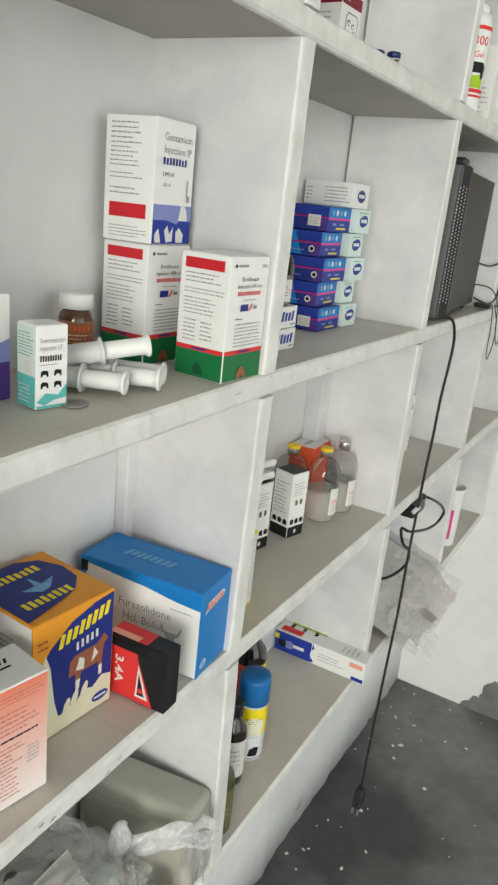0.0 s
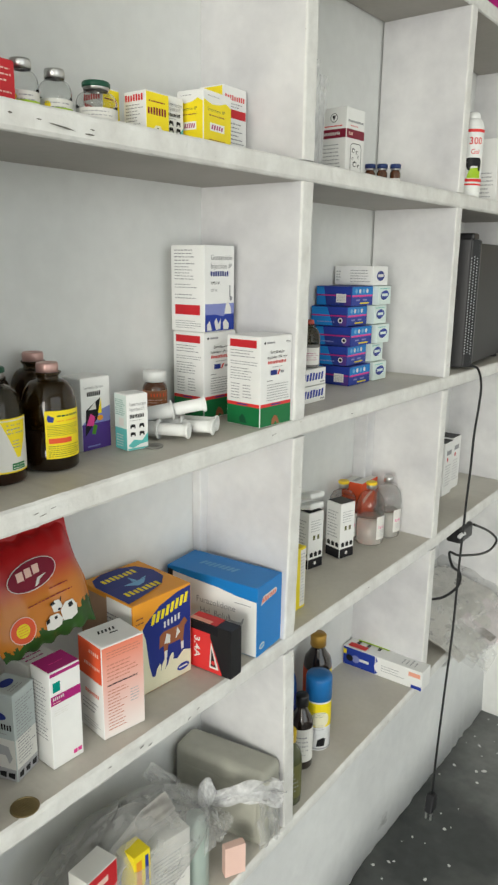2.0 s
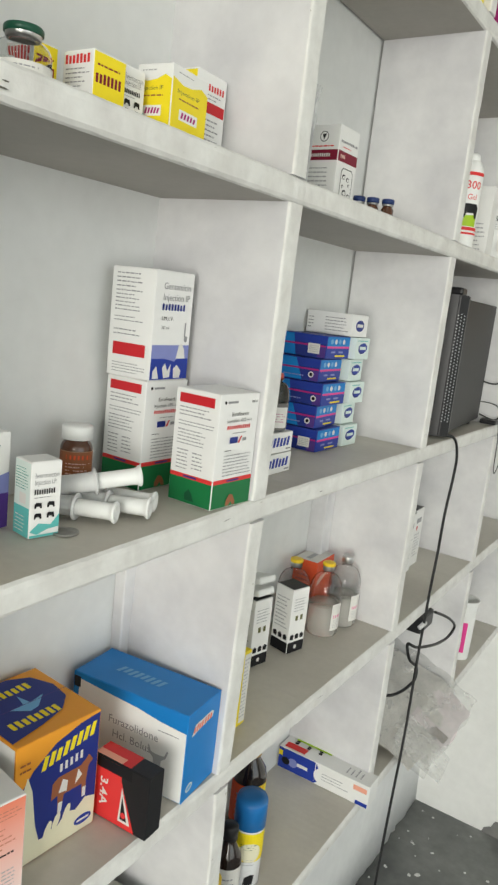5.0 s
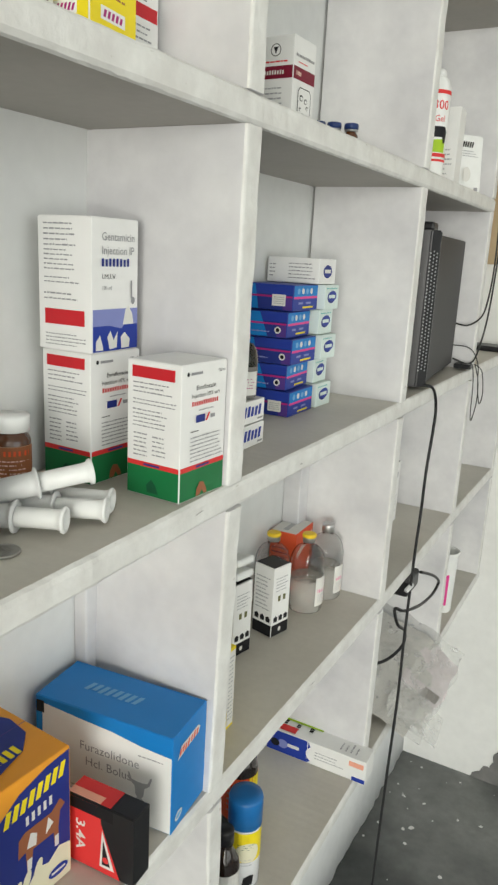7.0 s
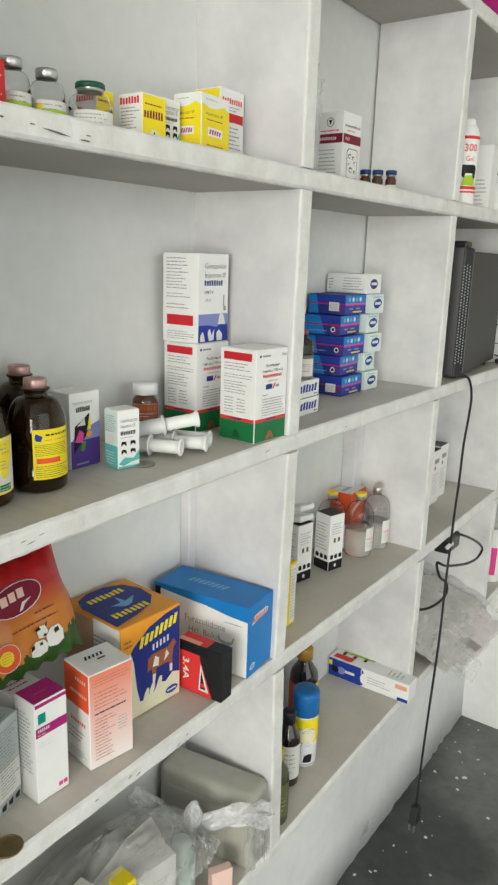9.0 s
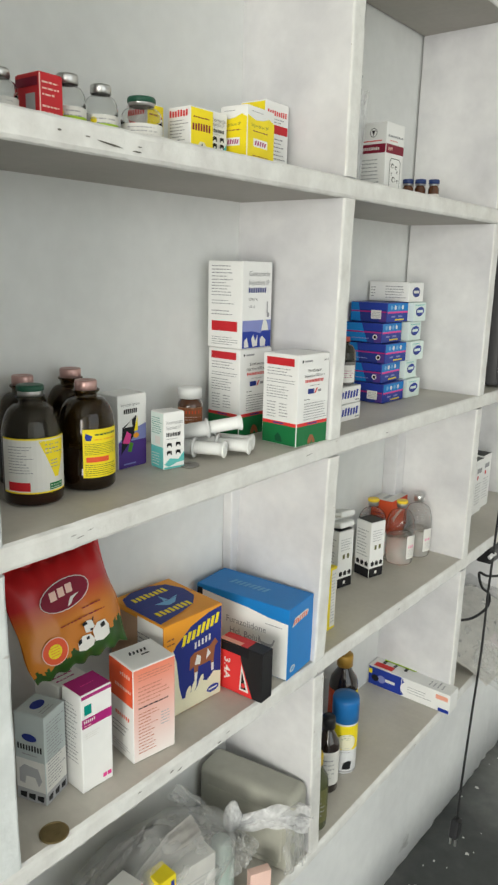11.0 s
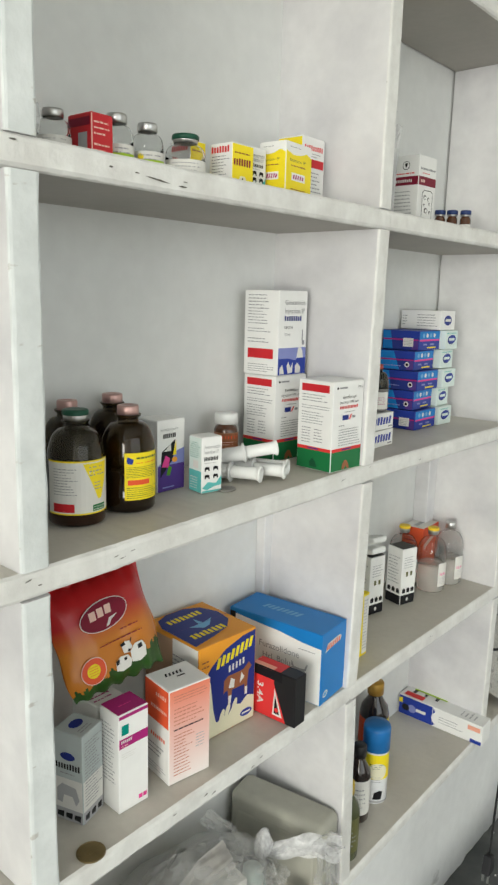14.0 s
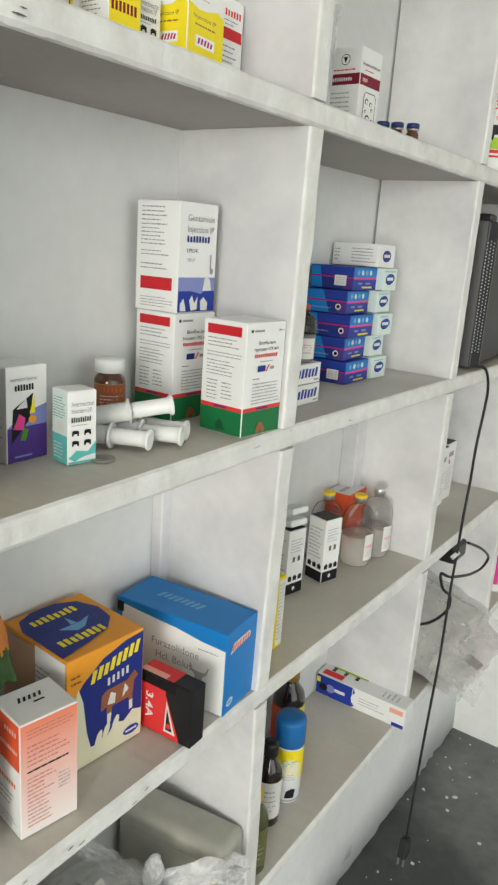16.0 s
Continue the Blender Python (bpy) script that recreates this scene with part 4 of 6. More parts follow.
p.rect(S, 0.001, 0.001, wl - 0.046, h - 0.004, "tan").rect(S, wl - 0.046, 0.001, wl - 0.001, h - 0.001, "offwhite").rect(S, wl - 0.046, 0.001, wl - 0.001, h - 0.042, "palepeach").lines(S, wl - 0.046, h - 0.034, wl - 0.024, h - 0.018, 3, "midgrey", seed=101).lines(F, 0.004, h - 0.026, 0.018, h - 0.014, 2, "brown", seed=102).lines(S, wl - 0.046, 0.020, wl - 0.024, h - 0.045, 10, "grey", seed=103)
p.poly(T, [(wr * a, wl * b) for a, b in ((0.012, 0.07), (0.012, 0.70), (0.10, 0.88), (0.30, 0.96), (0.60, 0.96), (0.82, 0.86), (0.92, 0.62), (0.88, 0.38), (0.70, 0.22), (0.40, 0.14))], "navy")
p.poly(T, [(wr * 0.45, wl * 0.38), (wr * 0.30, wl * 0.50), (wr * 0.46, wl * 0.50), (wr * 0.5, wl * 0.66), (wr * 0.54, wl * 0.50), (wr * 0.72, wl * 0.54), (wr * 0.56, wl * 0.40)], "sky", "milk_splash")
p.marks(T, wr * 0.16, wl * 0.70, wr * 0.74, wl * 0.81, 8, "yellow", weight=0.34, seed=12).marks(T, wr * 0.14, wl * 0.22, wr * 0.72, wl * 0.33, 8, "yellow", weight=0.34, seed=13)
p.rect(T, 0.001, wl * 0.497, wr - 0.001, wl * 0.503, "violet", "flap_seam")
p.done()

# charger box, red sleeve with a black end
wr, wl, h = 0.022, 0.066, 0.0635
t, F, S, T = carton((0.005, 0.846), 93, wr, wl, h, z1(0.87), "black", "small red and black phone charger box", name="charger_box", category="box")
p = Print(t)
p.rect(S, 0.0006, 0.0006, wl * 0.52, h - 0.0008, "brightred").poly(S, [(wl * 0.52, 0.0006), (wl * 0.80, 0.0006), (wl * 0.52, h * 0.75)], "brightred").rect(S, 0.0006, h * 0.82, wl * 0.70, h - 0.0008, "black")
p.poly(S, [(wl * 0.50, h * 0.10), (wl * 0.72, h * 0.10), (wl * 0.54, h * 0.66)], "offwhite", "brand_mark").poly(S, [(wl * 0.535, h * 0.14), (wl * 0.66, h * 0.14), (wl * 0.555, h * 0.52)], "black", "brand_mark").oval(S, wl * 0.59, h * 0.22, 0.003, 0.003, "brightred", "brand_mark")
R90 = lambda u, v, o: S(0.010 + v, 0.044 - u, o)
p.text(R90, 0.0, 0.0, 0.0125, "3.4A", "offwhite", width=0.030, bold=0.02)
p.rect(T, 0.001, wl * 0.35, wr - 0.001, wl - 0.001, "brightred").rect(T, 0.001, wl * 0.50, wr * 0.4, wl - 0.001, "peach")
p.done()

# blue bolus carton
wr, wl, h = 0.063, 0.143, 0.0960
t, F, S, T = carton((-0.001, 0.906), 96, wr, wl, h, z1(0.93), "blue", "long blue and white furazolidone bolus carton, bull's head drawing")
p = Print(t)
p.poly(S, [(0.006, 0.001), (wl - 0.001, 0.001), (wl - 0.001, h - 0.019), (wl - 0.030, h - 0.017), (wl - 0.062, h - 0.012), (wl - 0.090, h - 0.010), (0.008, h - 0.006)], "white")
p.text(S, 0.048, 0.056, 0.0125, "Furazolidone", "midgrey", width=0.062).text(S, 0.054, 0.041, 0.0125, "Hcl. Bolus", "midgrey", width=0.048).lines(S, wl - 0.034, h - 0.028, wl - 0.008, h - 0.024, 1, "midgrey", seed=111, ragged=0.1)
bull = [(0, 0), (-0.004, 0.006), (-0.005, 0.014), (-0.010, 0.018), (-0.012, 0.026), (-0.0105, 0.026), (-0.008, 0.020), (-0.003, 0.019), (0.003, 0.019), (0.008, 0.020), (0.011, 0.027), (0.0125, 0.026), (0.010, 0.018), (0.005, 0.014), (0.004, 0.006)]
p.poly(S, [(wl - 0.032 + a, 0.024 + b) for a, b in bull], "grey", "animal_shape").oval(S, wl - 0.032, 0.016, 0.006, 0.012, "grey", "animal_shape")
p.lines(S, 0.020, 0.006, 0.060, 0.018, 3, "grey", seed=112)
p.poly(F, [(0.008, h - 0.026), (0.014, h - 0.015), (0.046, h - 0.014), (0.050, h - 0.017), (0.047, h - 0.022), (0.020, h - 0.024)], "offwhite", "brand_mark").marks(F, 0.011, h - 0.0235, 0.030, h - 0.0165, 4, "vermilion", slant=0.3, weight=0.36, seed=15).marks(F, 0.031, h - 0.0225, 0.047, h - 0.0155, 3, "vermilion", slant=0.3, weight=0.3, seed=16).oval(F, 0.012, 0.013, 0.0065, 0.0042, "offwhite", "brand_mark", turn=15).oval(F, 0.012, 0.013, 0.0045, 0.0025, "sky", "brand_mark", turn=15)
p.marks(lambda u, v, o: T(0.038 - v, 0.050 + u, o), 0.0, 0.0, 0.058, 0.012, 8, "sky", slant=0.3, weight=0.32, seed=14)
p.rect(S, 0.0015, h - 0.016, 0.010, h - 0.004, "black", "punched_hole")
p.done()


# ---- feed pouch lying on the cartons, against the wall ----
def pouch():
    """A filled foil pouch: two bulging sheets, pinched seals, printed red, orange and green."""
    w, hh = 0.106, 0.134
    o = Vector((-0.074, 0.650, z1(0.64) + 0.1115))
    up = Vector((-0.060, -0.010, 0.135)).normalized()
    right = Vector((0.012, 0.105, 0.008)).normalized()
    right = (right - up * right.dot(up)).normalized()
    out = right.cross(up).normalized()
    m = Matrix((right.to_4d(), up.to_4d(), out.to_4d(), (0, 0, 0, 1))).transposed()
    for i in range(3):
        m[3][i] = 0.0
        m[i][3] = o[i]
    t = thing("feed_pouch", m, "red and orange foil feed pouch propped on the cartons", "pouch")

    def bulge(u, v):
        e = max(0.0, 1 - abs(2 * u / w) ** 3) * max(0.0, 1 - abs(2 * min(1.0, v / 0.112) - 1) ** 4)
        return 0.015 * e ** 0.7 + 0.0032 * noise.noise((u * 36, v * 24, 1.5)) + 0.0010 * noise.noise((u * 70, v * 45, 4))

    def edge(u, v):
        return u * (1 + 0.03 * math.sin(v / hh * 7) + 0.16 * v / hh) + 0.003 * noise.noise((0, v * 30, 2))

    bm = bmesh.new()
    for sgn in (1, -1):
        nu, nv = 40, 60
        grid = [[bm.verts.new((edge(-w / 2 + w * i / nu, hh * j / nv), hh * j / nv + 0.002 * math.sin(i * 0.9), sgn * (bulge(-w / 2 + w * i / nu, hh * j / nv) if sgn > 0 else 0.35 * bulge(-w / 2 + w * i / nu, hh * j / nv)) + 0.0004 * sgn)) for i in range(nu + 1)] for j in range(nv + 1)]
        for j in range(nv):
            for i in range(nu):
                q = (grid[j][i], grid[j][i + 1], grid[j + 1][i + 1], grid[j + 1][i])
                f = bm.faces.new(q if sgn > 0 else q[::-1])
                v = j / nv
                f.material_index = 1 if v < 0.05 + 0.15 * (i / nu) + 0.02 * math.sin(i * 1.7) else 0
                f.smooth = True
    foil = plain("pouch_print", (0.7, 0.2, 0.03), 0.34, vary=0.05, coat=0.2)
    n, l, b = nodes_of(foil)
    g, s, r = n.new("ShaderNodeTexCoord"), n.new("ShaderNodeSeparateXYZ"), n.new("ShaderNodeValToRGB")
    r.color_ramp.elements[0].position, r.color_ramp.elements[1].position = 0.36, 0.56
    r.color_ramp.elements[0].color, r.color_ramp.elements[1].color = (0.56, 0.185, 0.014, 1), (0.44, 0.010, 0.012, 1)
    l.new(g.outputs["Generated"], s.inputs[0]), l.new(s.outputs["Y"], r.inputs[0]), l.new(r.outputs[0], b.inputs["Base Color"])
    part("foil_bag", bm, [foil, plain("pouch_green", (0.022, 0.075, 0.010), 0.38, vary=0.5, coat=0.1)], t)
    P = lambda u, v, of: Vector((edge(u - 0.013, v), v, bulge(u - 0.013, v) + 0.0022 + of))
    p = Print(t, True)

    def blob(cu, cv, ru, rv, key, name, turn=0):
        p.oval(P, cu, cv, ru, rv, key, name, turn=turn, n=22)

    blob(0.010, 0.073, 0.027, 0.0150, "offwhite", "brand_mark", 8)
    blob(0.010, 0.073, 0.0262, 0.0142, "maroon", "brand_mark", 8)
    for a, b, c in ((-0.006, 0.001, 0.0), (0.003, 0.0095, 0.001), (0.0115, 0.018, 0.002)):
        p.poly(P, [(a, 0.071 + c), (b, 0.071 + c), (b + 0.001, 0.080 + c), (a + 0.001, 0.080 + c)], "palepeach", "brand_mark")
    p.poly(P, [(0.008, 0.0605), (0.012, 0.0615), (0.016, 0.066), (0.024, 0.070), (0.014, 0.0685)], "offwhite", "brand_mark")
    p.lines(P, 0.020, 0.051, 0.040, 0.055, 1, "maroon", seed=121, ragged=0).lines(P, -0.006, 0.0425, 0.042, 0.0465, 1, "maroon", seed=122, ragged=0)
    blob(-0.015, 0.0245, 0.0128, 0.0135, "palepeach", "brand_mark")
    blob(-0.015, 0.0245, 0.0120, 0.0127, "vermilion", "brand_mark")
    blob(-0.015, 0.0245, 0.0066, 0.0070, "yellow", "brand_mark")
    for k in range(4):
        p.poly(P, [(-0.0195, 0.0205 + 0.0026 * k), (-0.0105, 0.0205 + 0.0026 * k), (-0.0105, 0.0213 + 0.0026 * k), (-0.0195, 0.0213 + 0.0026 * k)], "orange", "small_print")
    # two spotted cattle lying on the grass
    for pts in (((0.007, 0.014), (0.008, 0.022), (0.014, 0.0265), (0.022, 0.0255), (0.026, 0.019), (0.023, 0.013), (0.014, 0.0115)),
                ((0.026, 0.016), (0.025, 0.027), (0.031, 0.033), (0.039, 0.033), (0.043, 0.026), (0.042, 0.017), (0.034, 0.014)),
                ((0.018, 0.028), (0.017, 0.036), (0.021, 0.039), (0.026, 0.038), (0.028, 0.031), (0.024, 0.027))):
        p.poly(P, pts, "offwhite", "animal_shape")
    for pts in (((0.008, 0.019), (0.0085, 0.0235), (0.0125, 0.0245), (0.012, 0.0205)), ((0.0175, 0.021), (0.0172, 0.0238), (0.0205, 0.0242), (0.0205, 0.0212)), ((0.034, 0.026), (0.0335, 0.0305), (0.038, 0.0315), (0.039, 0.027)),
                ((0.0165, 0.035), (0.0155, 0.0375), (0.0200, 0.039), (0.0215, 0.0355)), ((0.026, 0.0365), (0.0275, 0.0405), (0.0285, 0.0400), (0.0272, 0.036)), ((0.022, 0.0285), (0.0235, 0.0305), (0.026, 0.0295), (0.0245, 0.0275))):
        p.poly(P, pts, "black", "animal_shape")
    p.done()


pouch()

# ---- lowest shelf, first bay: container and plastic bag ----
z0 = lambda y: shelf_z(0, y) + 0.0014
t = thing("plastic_container", pose(-0.076, 0.938, z0(0.94), 0, 0, 9), "greyish cream plastic container with rounded corners against the upright", "container")
bm = cuboid(-0.076, 0.076, -0.025, 0.028, 0.0, 0.121, 0.012, 5)
part("container_body", bm, can_plastic, t, smooth=True)
bm = cuboid(-0.068, 0.068, -0.0262, 0.020, 0.010, 0.100, 0.010, 3)
part("moulded_panel", bm, can_plastic, t, smooth=True)


def sack(name, centre, size, mat, label, seed, tied=True, squash=0.35):
    """A crumpled polythene bag, gathered to a knot with two ears."""
    t = thing(name, pose(*centre), label, "bag")
    bm = bmesh.new()
    nu, nv = 72, 40
    sx, sy, sz = size
    rows = []
    for j in range(nv + 1):
        v = j / nv
        row = []
        for i in range(nu):
            a = 2 * math.pi * i / nu
            prof = math.sin(min(1, v / 0.55) * math.pi / 2) ** 0.6 if v < 0.55 else (1 - ((v - 0.55) / 0.45) ** 1.3) * 0.95 + 0.05
            fold = 1 + (0.05 + 0.16 * max(0, v - 0.45)) * noise.noise((math.cos(a) * 2.6, math.sin(a) * 2.6, seed + v * 1.2)) * 2 + 0.05 * max(0, v - 0.4) * math.sin(a * 13 + seed)
            wr = 1 + 0.06 * noise.noise((math.cos(a) * 5, math.sin(a) * 5, seed + v * 5))
            row.append(bm.verts.new((sx * prof * fold * wr * math.cos(a), sy * prof * fold * wr * math.sin(a), sz * v ** 0.8 * (1 + 0.03 * noise.noise((a, v * 4, seed))))))
        rows.append(row)
    for a, b in zip(rows, rows[1:]):
        for i in range(nu):
            f = bm.faces.new((a[i], a[(i + 1) % nu], b[(i + 1) % nu], b[i]))
            f.smooth = True
    part("bag_film", bm, mat, t)
    return t


def ribbon(points, widths, across, mat, parent, name, wave=0.006, seed=0):
    """A crumpled strip of film along points."""
    p = [Vector(q) for q in points]
    bm = bmesh.new()
    rows, n = [], 24
    for k in range(n + 1):
        s = k / n * (len(p) - 1)
        i = min(int(s), len(p) - 2)
        q = p[i].lerp(p[i + 1], s - i)
        w = widths[0] + (widths[1] - widths[0]) * k / n
        d = Vector(across).normalized()
        up = (p[-1] - p[0]).cross(d).normalized()
        rows.append([bm.verts.new(q + d * w * (c / 10 - 0.5) + up * wave * noise.noise((c * 0.8, k * 0.12, seed)) * 2) for c in range(11)])
    for a, b in zip(rows, rows[1:]):
        for c in range(10):
            bm.faces.new((a[c], a[c + 1], b[c + 1], b[c])).smooth = True
    return part(name, bm, mat, parent)


bag = sack("plastic_bag", (-0.072, 0.735, z0(0.75)), (0.069, 0.135, 0.172), polythene, "tied clear plastic bag full of packets on the lowest shelf", 3)
bm = lathe([(0, 0), (0.008, 0.0), (0.0095, 0.010), (0.0075, 0.018), (0.012, 0.028), (0.0135, 0.040), (0.009, 0.052), (0.004, 0.058), (0, 0.059)], 26)
for q in bm.verts:
    k = 1 + 0.34 * noise.noise((q.co.x * 90, q.co.y * 90, q.co.z * 45)) + 0.10 * math.sin(5 * math.atan2(q.co.y, q.co.x))
    q.co = Vector((q.co.x * k * 0.8, q.co.y * k + 0.10 * (q.co.z - 0.02) , q.co.z))
knot = part("knot_ear", bm, polythene_milky, bag, "twisted plastic knot", smooth=True)
knot.location = (0.017, 0.132, 0.072)
ribbon([(0.018, 0.138, 0.100), (0.046, 0.158, 0.114), (0.068, 0.185, 0.110), (0.080, 0.222, 0.090)], (0.014, 0.036), (0.35, -0.1, 1), polythene_milky, bag, "knot_ear", 0.010, 5)
ribbon([(0.020, 0.140, 0.096), (0.050, 0.162, 0.104), (0.072, 0.190, 0.096), (0.082, 0.226, 0.076)], (0.012, 0.030), (0.2, 0.1, 1), polythene_milky, bag, "knot_ear", 0.008, 6)
ribbon([(0.074, 0.200, 0.092), (0.075, 0.204, 0.055), (0.074, 0.206, 0.012)], (0.040, 0.046), (0.1, 1, 0), polythene, bag, "hanging_film", 0.006, 7)
ribbon([(0.012, 0.125, 0.096), (-0.012, 0.100, 0.130), (-0.034, 0.074, 0.160)], (0.010, 0.024), (0.3, 0.5, 0.8), polythene, bag, "knot_ear", 0.007, 9)
for k in range(9):
    a = -2.75 + k * 0.36
    r1, r2 = 0.045 + 0.012 * (k % 3), 0.10 + 0.03 * (k % 2)
    ribbon([(0.016, 0.130, 0.090), (0.014 + 0.5 * r1 * math.cos(a), 0.128 + r1 * math.sin(a), 0.092 + 0.010 * math.sin(k * 2.1)), (0.006 + 0.45 * r2 * math.cos(a), 0.125 + r2 * math.sin(a), 0.072 + 0.012 * math.sin(k * 1.3))], (0.008, 0.034), (-math.sin(a), math.cos(a), 0.35), polythene, bag, "gathered_fold", 0.006, k)
t, F, S, T = carton((-0.022, 0.638), 95, 0.045, 0.030, 0.165, z0(0.64), "offwhite", "red and white packet inside the clear bag", name="medicine_packet", category="packet", flap=False)
p = Print(t)
p.rect(F, 0.001, 0.138, 0.044, 0.164, "red").rect(F, 0.028, 0.110, 0.044, 0.138, "red").rect(F, 0.006, 0.146, 0.030, 0.154, "palepeach", "brand_mark").lines(F, 0.004, 0.04, 0.040, 0.10, 8, "grey", seed=131)
p.done()
t, F, S, T = carton((-0.020, 0.703), 86, 0.024, 0.026, 0.148, z0(0.70), "yellow", "yellow packet inside the clear bag", name="medicine_packet", category="packet", flap=False)
p = Print(t)
p.rect(F, 0.003, 0.080, 0.011, 0.140, "orange", "brand_mark").rect(F, 0.016, 0.075, 0.021, 0.142, "deepblue", "brand_mark")
p.done()
t, F, S, T = carton((-0.034, 0.742), 80, 0.060, 0.030, 0.120, z0(0.76), "offwhite", "pale folded leaflets bundled inside the clear bag", name="paper_bundle", category="paper", flap=False)
p = Print(t)
p.lines(F, 0.004, 0.01, 0.056, 0.10, 16, "grey", seed=133)
p.done()
# added dark sheet, only there to darken the inside of the bag
t = thing("bag_dark_sheet", pose(-0.072, 0.735, z0(0.75)), "dark crumpled sheet added to darken the inside of the clear bag", "film")
ribbon([(-0.005, -0.105, 0.0), (-0.005, -0.085, 0.075), (-0.005, -0.02, 0.128), (-0.005, 0.055, 0.112), (-0.005, 0.10, 0.06), (-0.005, 0.105, 0.0)], (0.070, 0.070), (1, 0, -0.2), plain("bag_dark", (0.16, 0.15, 0.14), 0.45, vary=0.5), t, "crumpled_film", 0.012, 14)
t = thing("newspaper_sheet", pose(-0.072, 0.735, z0(0.75)), "folded grey newspaper sheet inside the clear bag", "paper")
ribbon([(0.030, -0.075, 0.112), (0.028, -0.035, 0.136), (0.026, 0.015, 0.150), (0.024, 0.060, 0.146)], (0.024, 0.034), (0.7, 0, -0.7), plain("newsprint", (0.36, 0.345, 0.32), 0.7, vary=0.35), t, "folded_sheet", 0.004, 17)
t, F, S, T = carton((-0.012, 0.858), 62, 0.030, 0.012, 0.046, z0(0.87), "palepeach", "torn pale paper packet beside the container", name="medicine_packet", category="packet", flap=False)
t = thing("bottle_in_bag", pose(-0.040, 0.830, z0(0.83), 0, 0, 0), "cloudy plastic bottle inside the clear bag", "bottle")
part("bottle_body", lathe([(0, 0), (0.017, 0), (0.018, 0.003), (0.018, 0.085), (0.012, 0.097), (0.012, 0.106), (0, 0.106)], 24), plain("cloudy_green", (0.35, 0.42, 0.38), 0.3), t, smooth=True)

# ---- second shelf, second bay ----
zz = z2(1.2)
rnd = random.Random(8)
for k in range(5):
    dx, dy, da = (0.006, -0.002, 0.004, -0.004, -0.002)[k] * 0.9, (0.004, 0.010, 0.008, 0.006, 0.020)[k] * 0.6, rnd.uniform(-2, 2)
    wr, wl, h = 0.070, 0.066, 0.0308
    t, F, S, T = carton((-0.084 + dx, 1.246 + dy), 92 + da, wr, wl, h, zz + 0.0316 * k, "deepblue", "blue and violet glove carton in a stack of five", group="blue cartons", flap=False)
    p = Print(t)
    p.rect(F, 0.001, 0.001, wr - 0.001, h - 0.001, "deepblue").rect(F, 0.001, h * 0.55, wr - 0.001, h - 0.001, "blue").rect(F, 0.001, h * 0.47, wr - 0.001, h * 0.56, "pink", "pink_stripe")
    for j in range(4):
        p.oval(F, 0.014 + 0.012 * j, h * 0.76, 0.0038, 0.0036, "offwhite" if j % 2 else "sky", "printed_mark", n=10)
    p.rect(F, 0.014, h * 0.26, 0.026, h * 0.34, "lavender", "small_print").rect(F, 0.036, h * 0.26, 0.050, h * 0.34, "lavender", "small_print").rect(F, 0.026, h * 0.10, 0.056, h * 0.17, "yellow", "small_print")
    p.rect(S, 0.001, 0.001, wl - 0.001, h - 0.001, "navy").rect(S, 0.001, h * 0.62, wl - 0.001, h - 0.001, "deepblue").poly(S, [(0.001, 0.001), (wl * (0.62 if k % 2 else 0.30), 0.001), (wl * (0.45 if k % 2 else 0.22), h - 0.001), (0.001, h - 0.001)], "blue").rect(S, wl * 0.80, 0.001, wl - 0.001, h * 0.48, "violet").rect(S, 0.001, h * 0.50, wl - 0.001, h * 0.57, "magenta", "pink_stripe")
    if k in (0, 4):
        p.rect(S, wl - 0.028, h * 0.18, wl - 0.010, h * 0.62, "offwhite", "code_label").lines(S, wl - 0.026, h * 0.24, wl - 0.012, h * 0.56, 4, "midgrey", seed=k, ragged=0)
    else:
        p.oval(S, wl - 0.012, h * 0.30, 0.0042, 0.0042, "offwhite", "printed_mark", n=12).oval(S, wl - 0.012, h * 0.30, 0.0026, 0.0026, "black", "printed_mark", n=10)
        p.lines(S, 0.012, h * 0.15, wl - 0.022, h * 0.32, 1, "lavender", seed=k)
    p.done()
for k in range(5):
    dx, da = (0.010, 0.004, 0.012, 0.006, 0.012)[k], rnd.uniform(-2, 2)
    wr, wl, h = 0.044, 0.072, 0.0308
    t, F, S, T = carton((-0.088 + dx, 1.3285), 90 + da, wr, wl, h, zz + 0.0316 * k, "mint", "pale mint carton with a blue oval mark, stacked", group="mint cartons", flap=False)
    p = Print(t)
    p.oval(F, 0.020, h * 0.5, 0.0125, h * 0.24, "navy", "brand_mark").oval(F, 0.024, h * 0.55, 0.0125, h * 0.22, "deepblue", "brand_mark").rect(F, 0.012, h * 0.46, 0.032, h * 0.60, "mint", "brand_mark")
    p.lines(F, 0.004, h * 0.80, 0.040, h * 0.95, 1, "teal", seed=k)
    p.done()
wr, wl, h = 0.052, 0.072, 0.031
t, F, S, T = carton((-0.080, 1.314), 90, wr, wl, h, zz + 0.0316 * 5, "white", "white carton with a blue oval mark on top of the stack", flap=False)
p = Print(t)
p.oval(F, 0.026, h * 0.5, 0.0135, h * 0.26, "navy", "brand_mark").rect(F, 0.017, h * 0.44, 0.036, h * 0.58, "offwhite", "brand_mark").lines(S, 0.030, h * 0.15, wl - 0.004, h * 0.85, 5, "midgrey", seed=140, ragged=0.2).lines(S, 0.003, h * 0.2, 0.012, h * 0.8, 4, "midgrey", seed=141)
p.done()
t, F, S, T = carton((-0.098, 1.384), 104, 0.040, 0.030, 0.026, zz, "white", "small white carton lying open at the foot of the stack", flap=False)
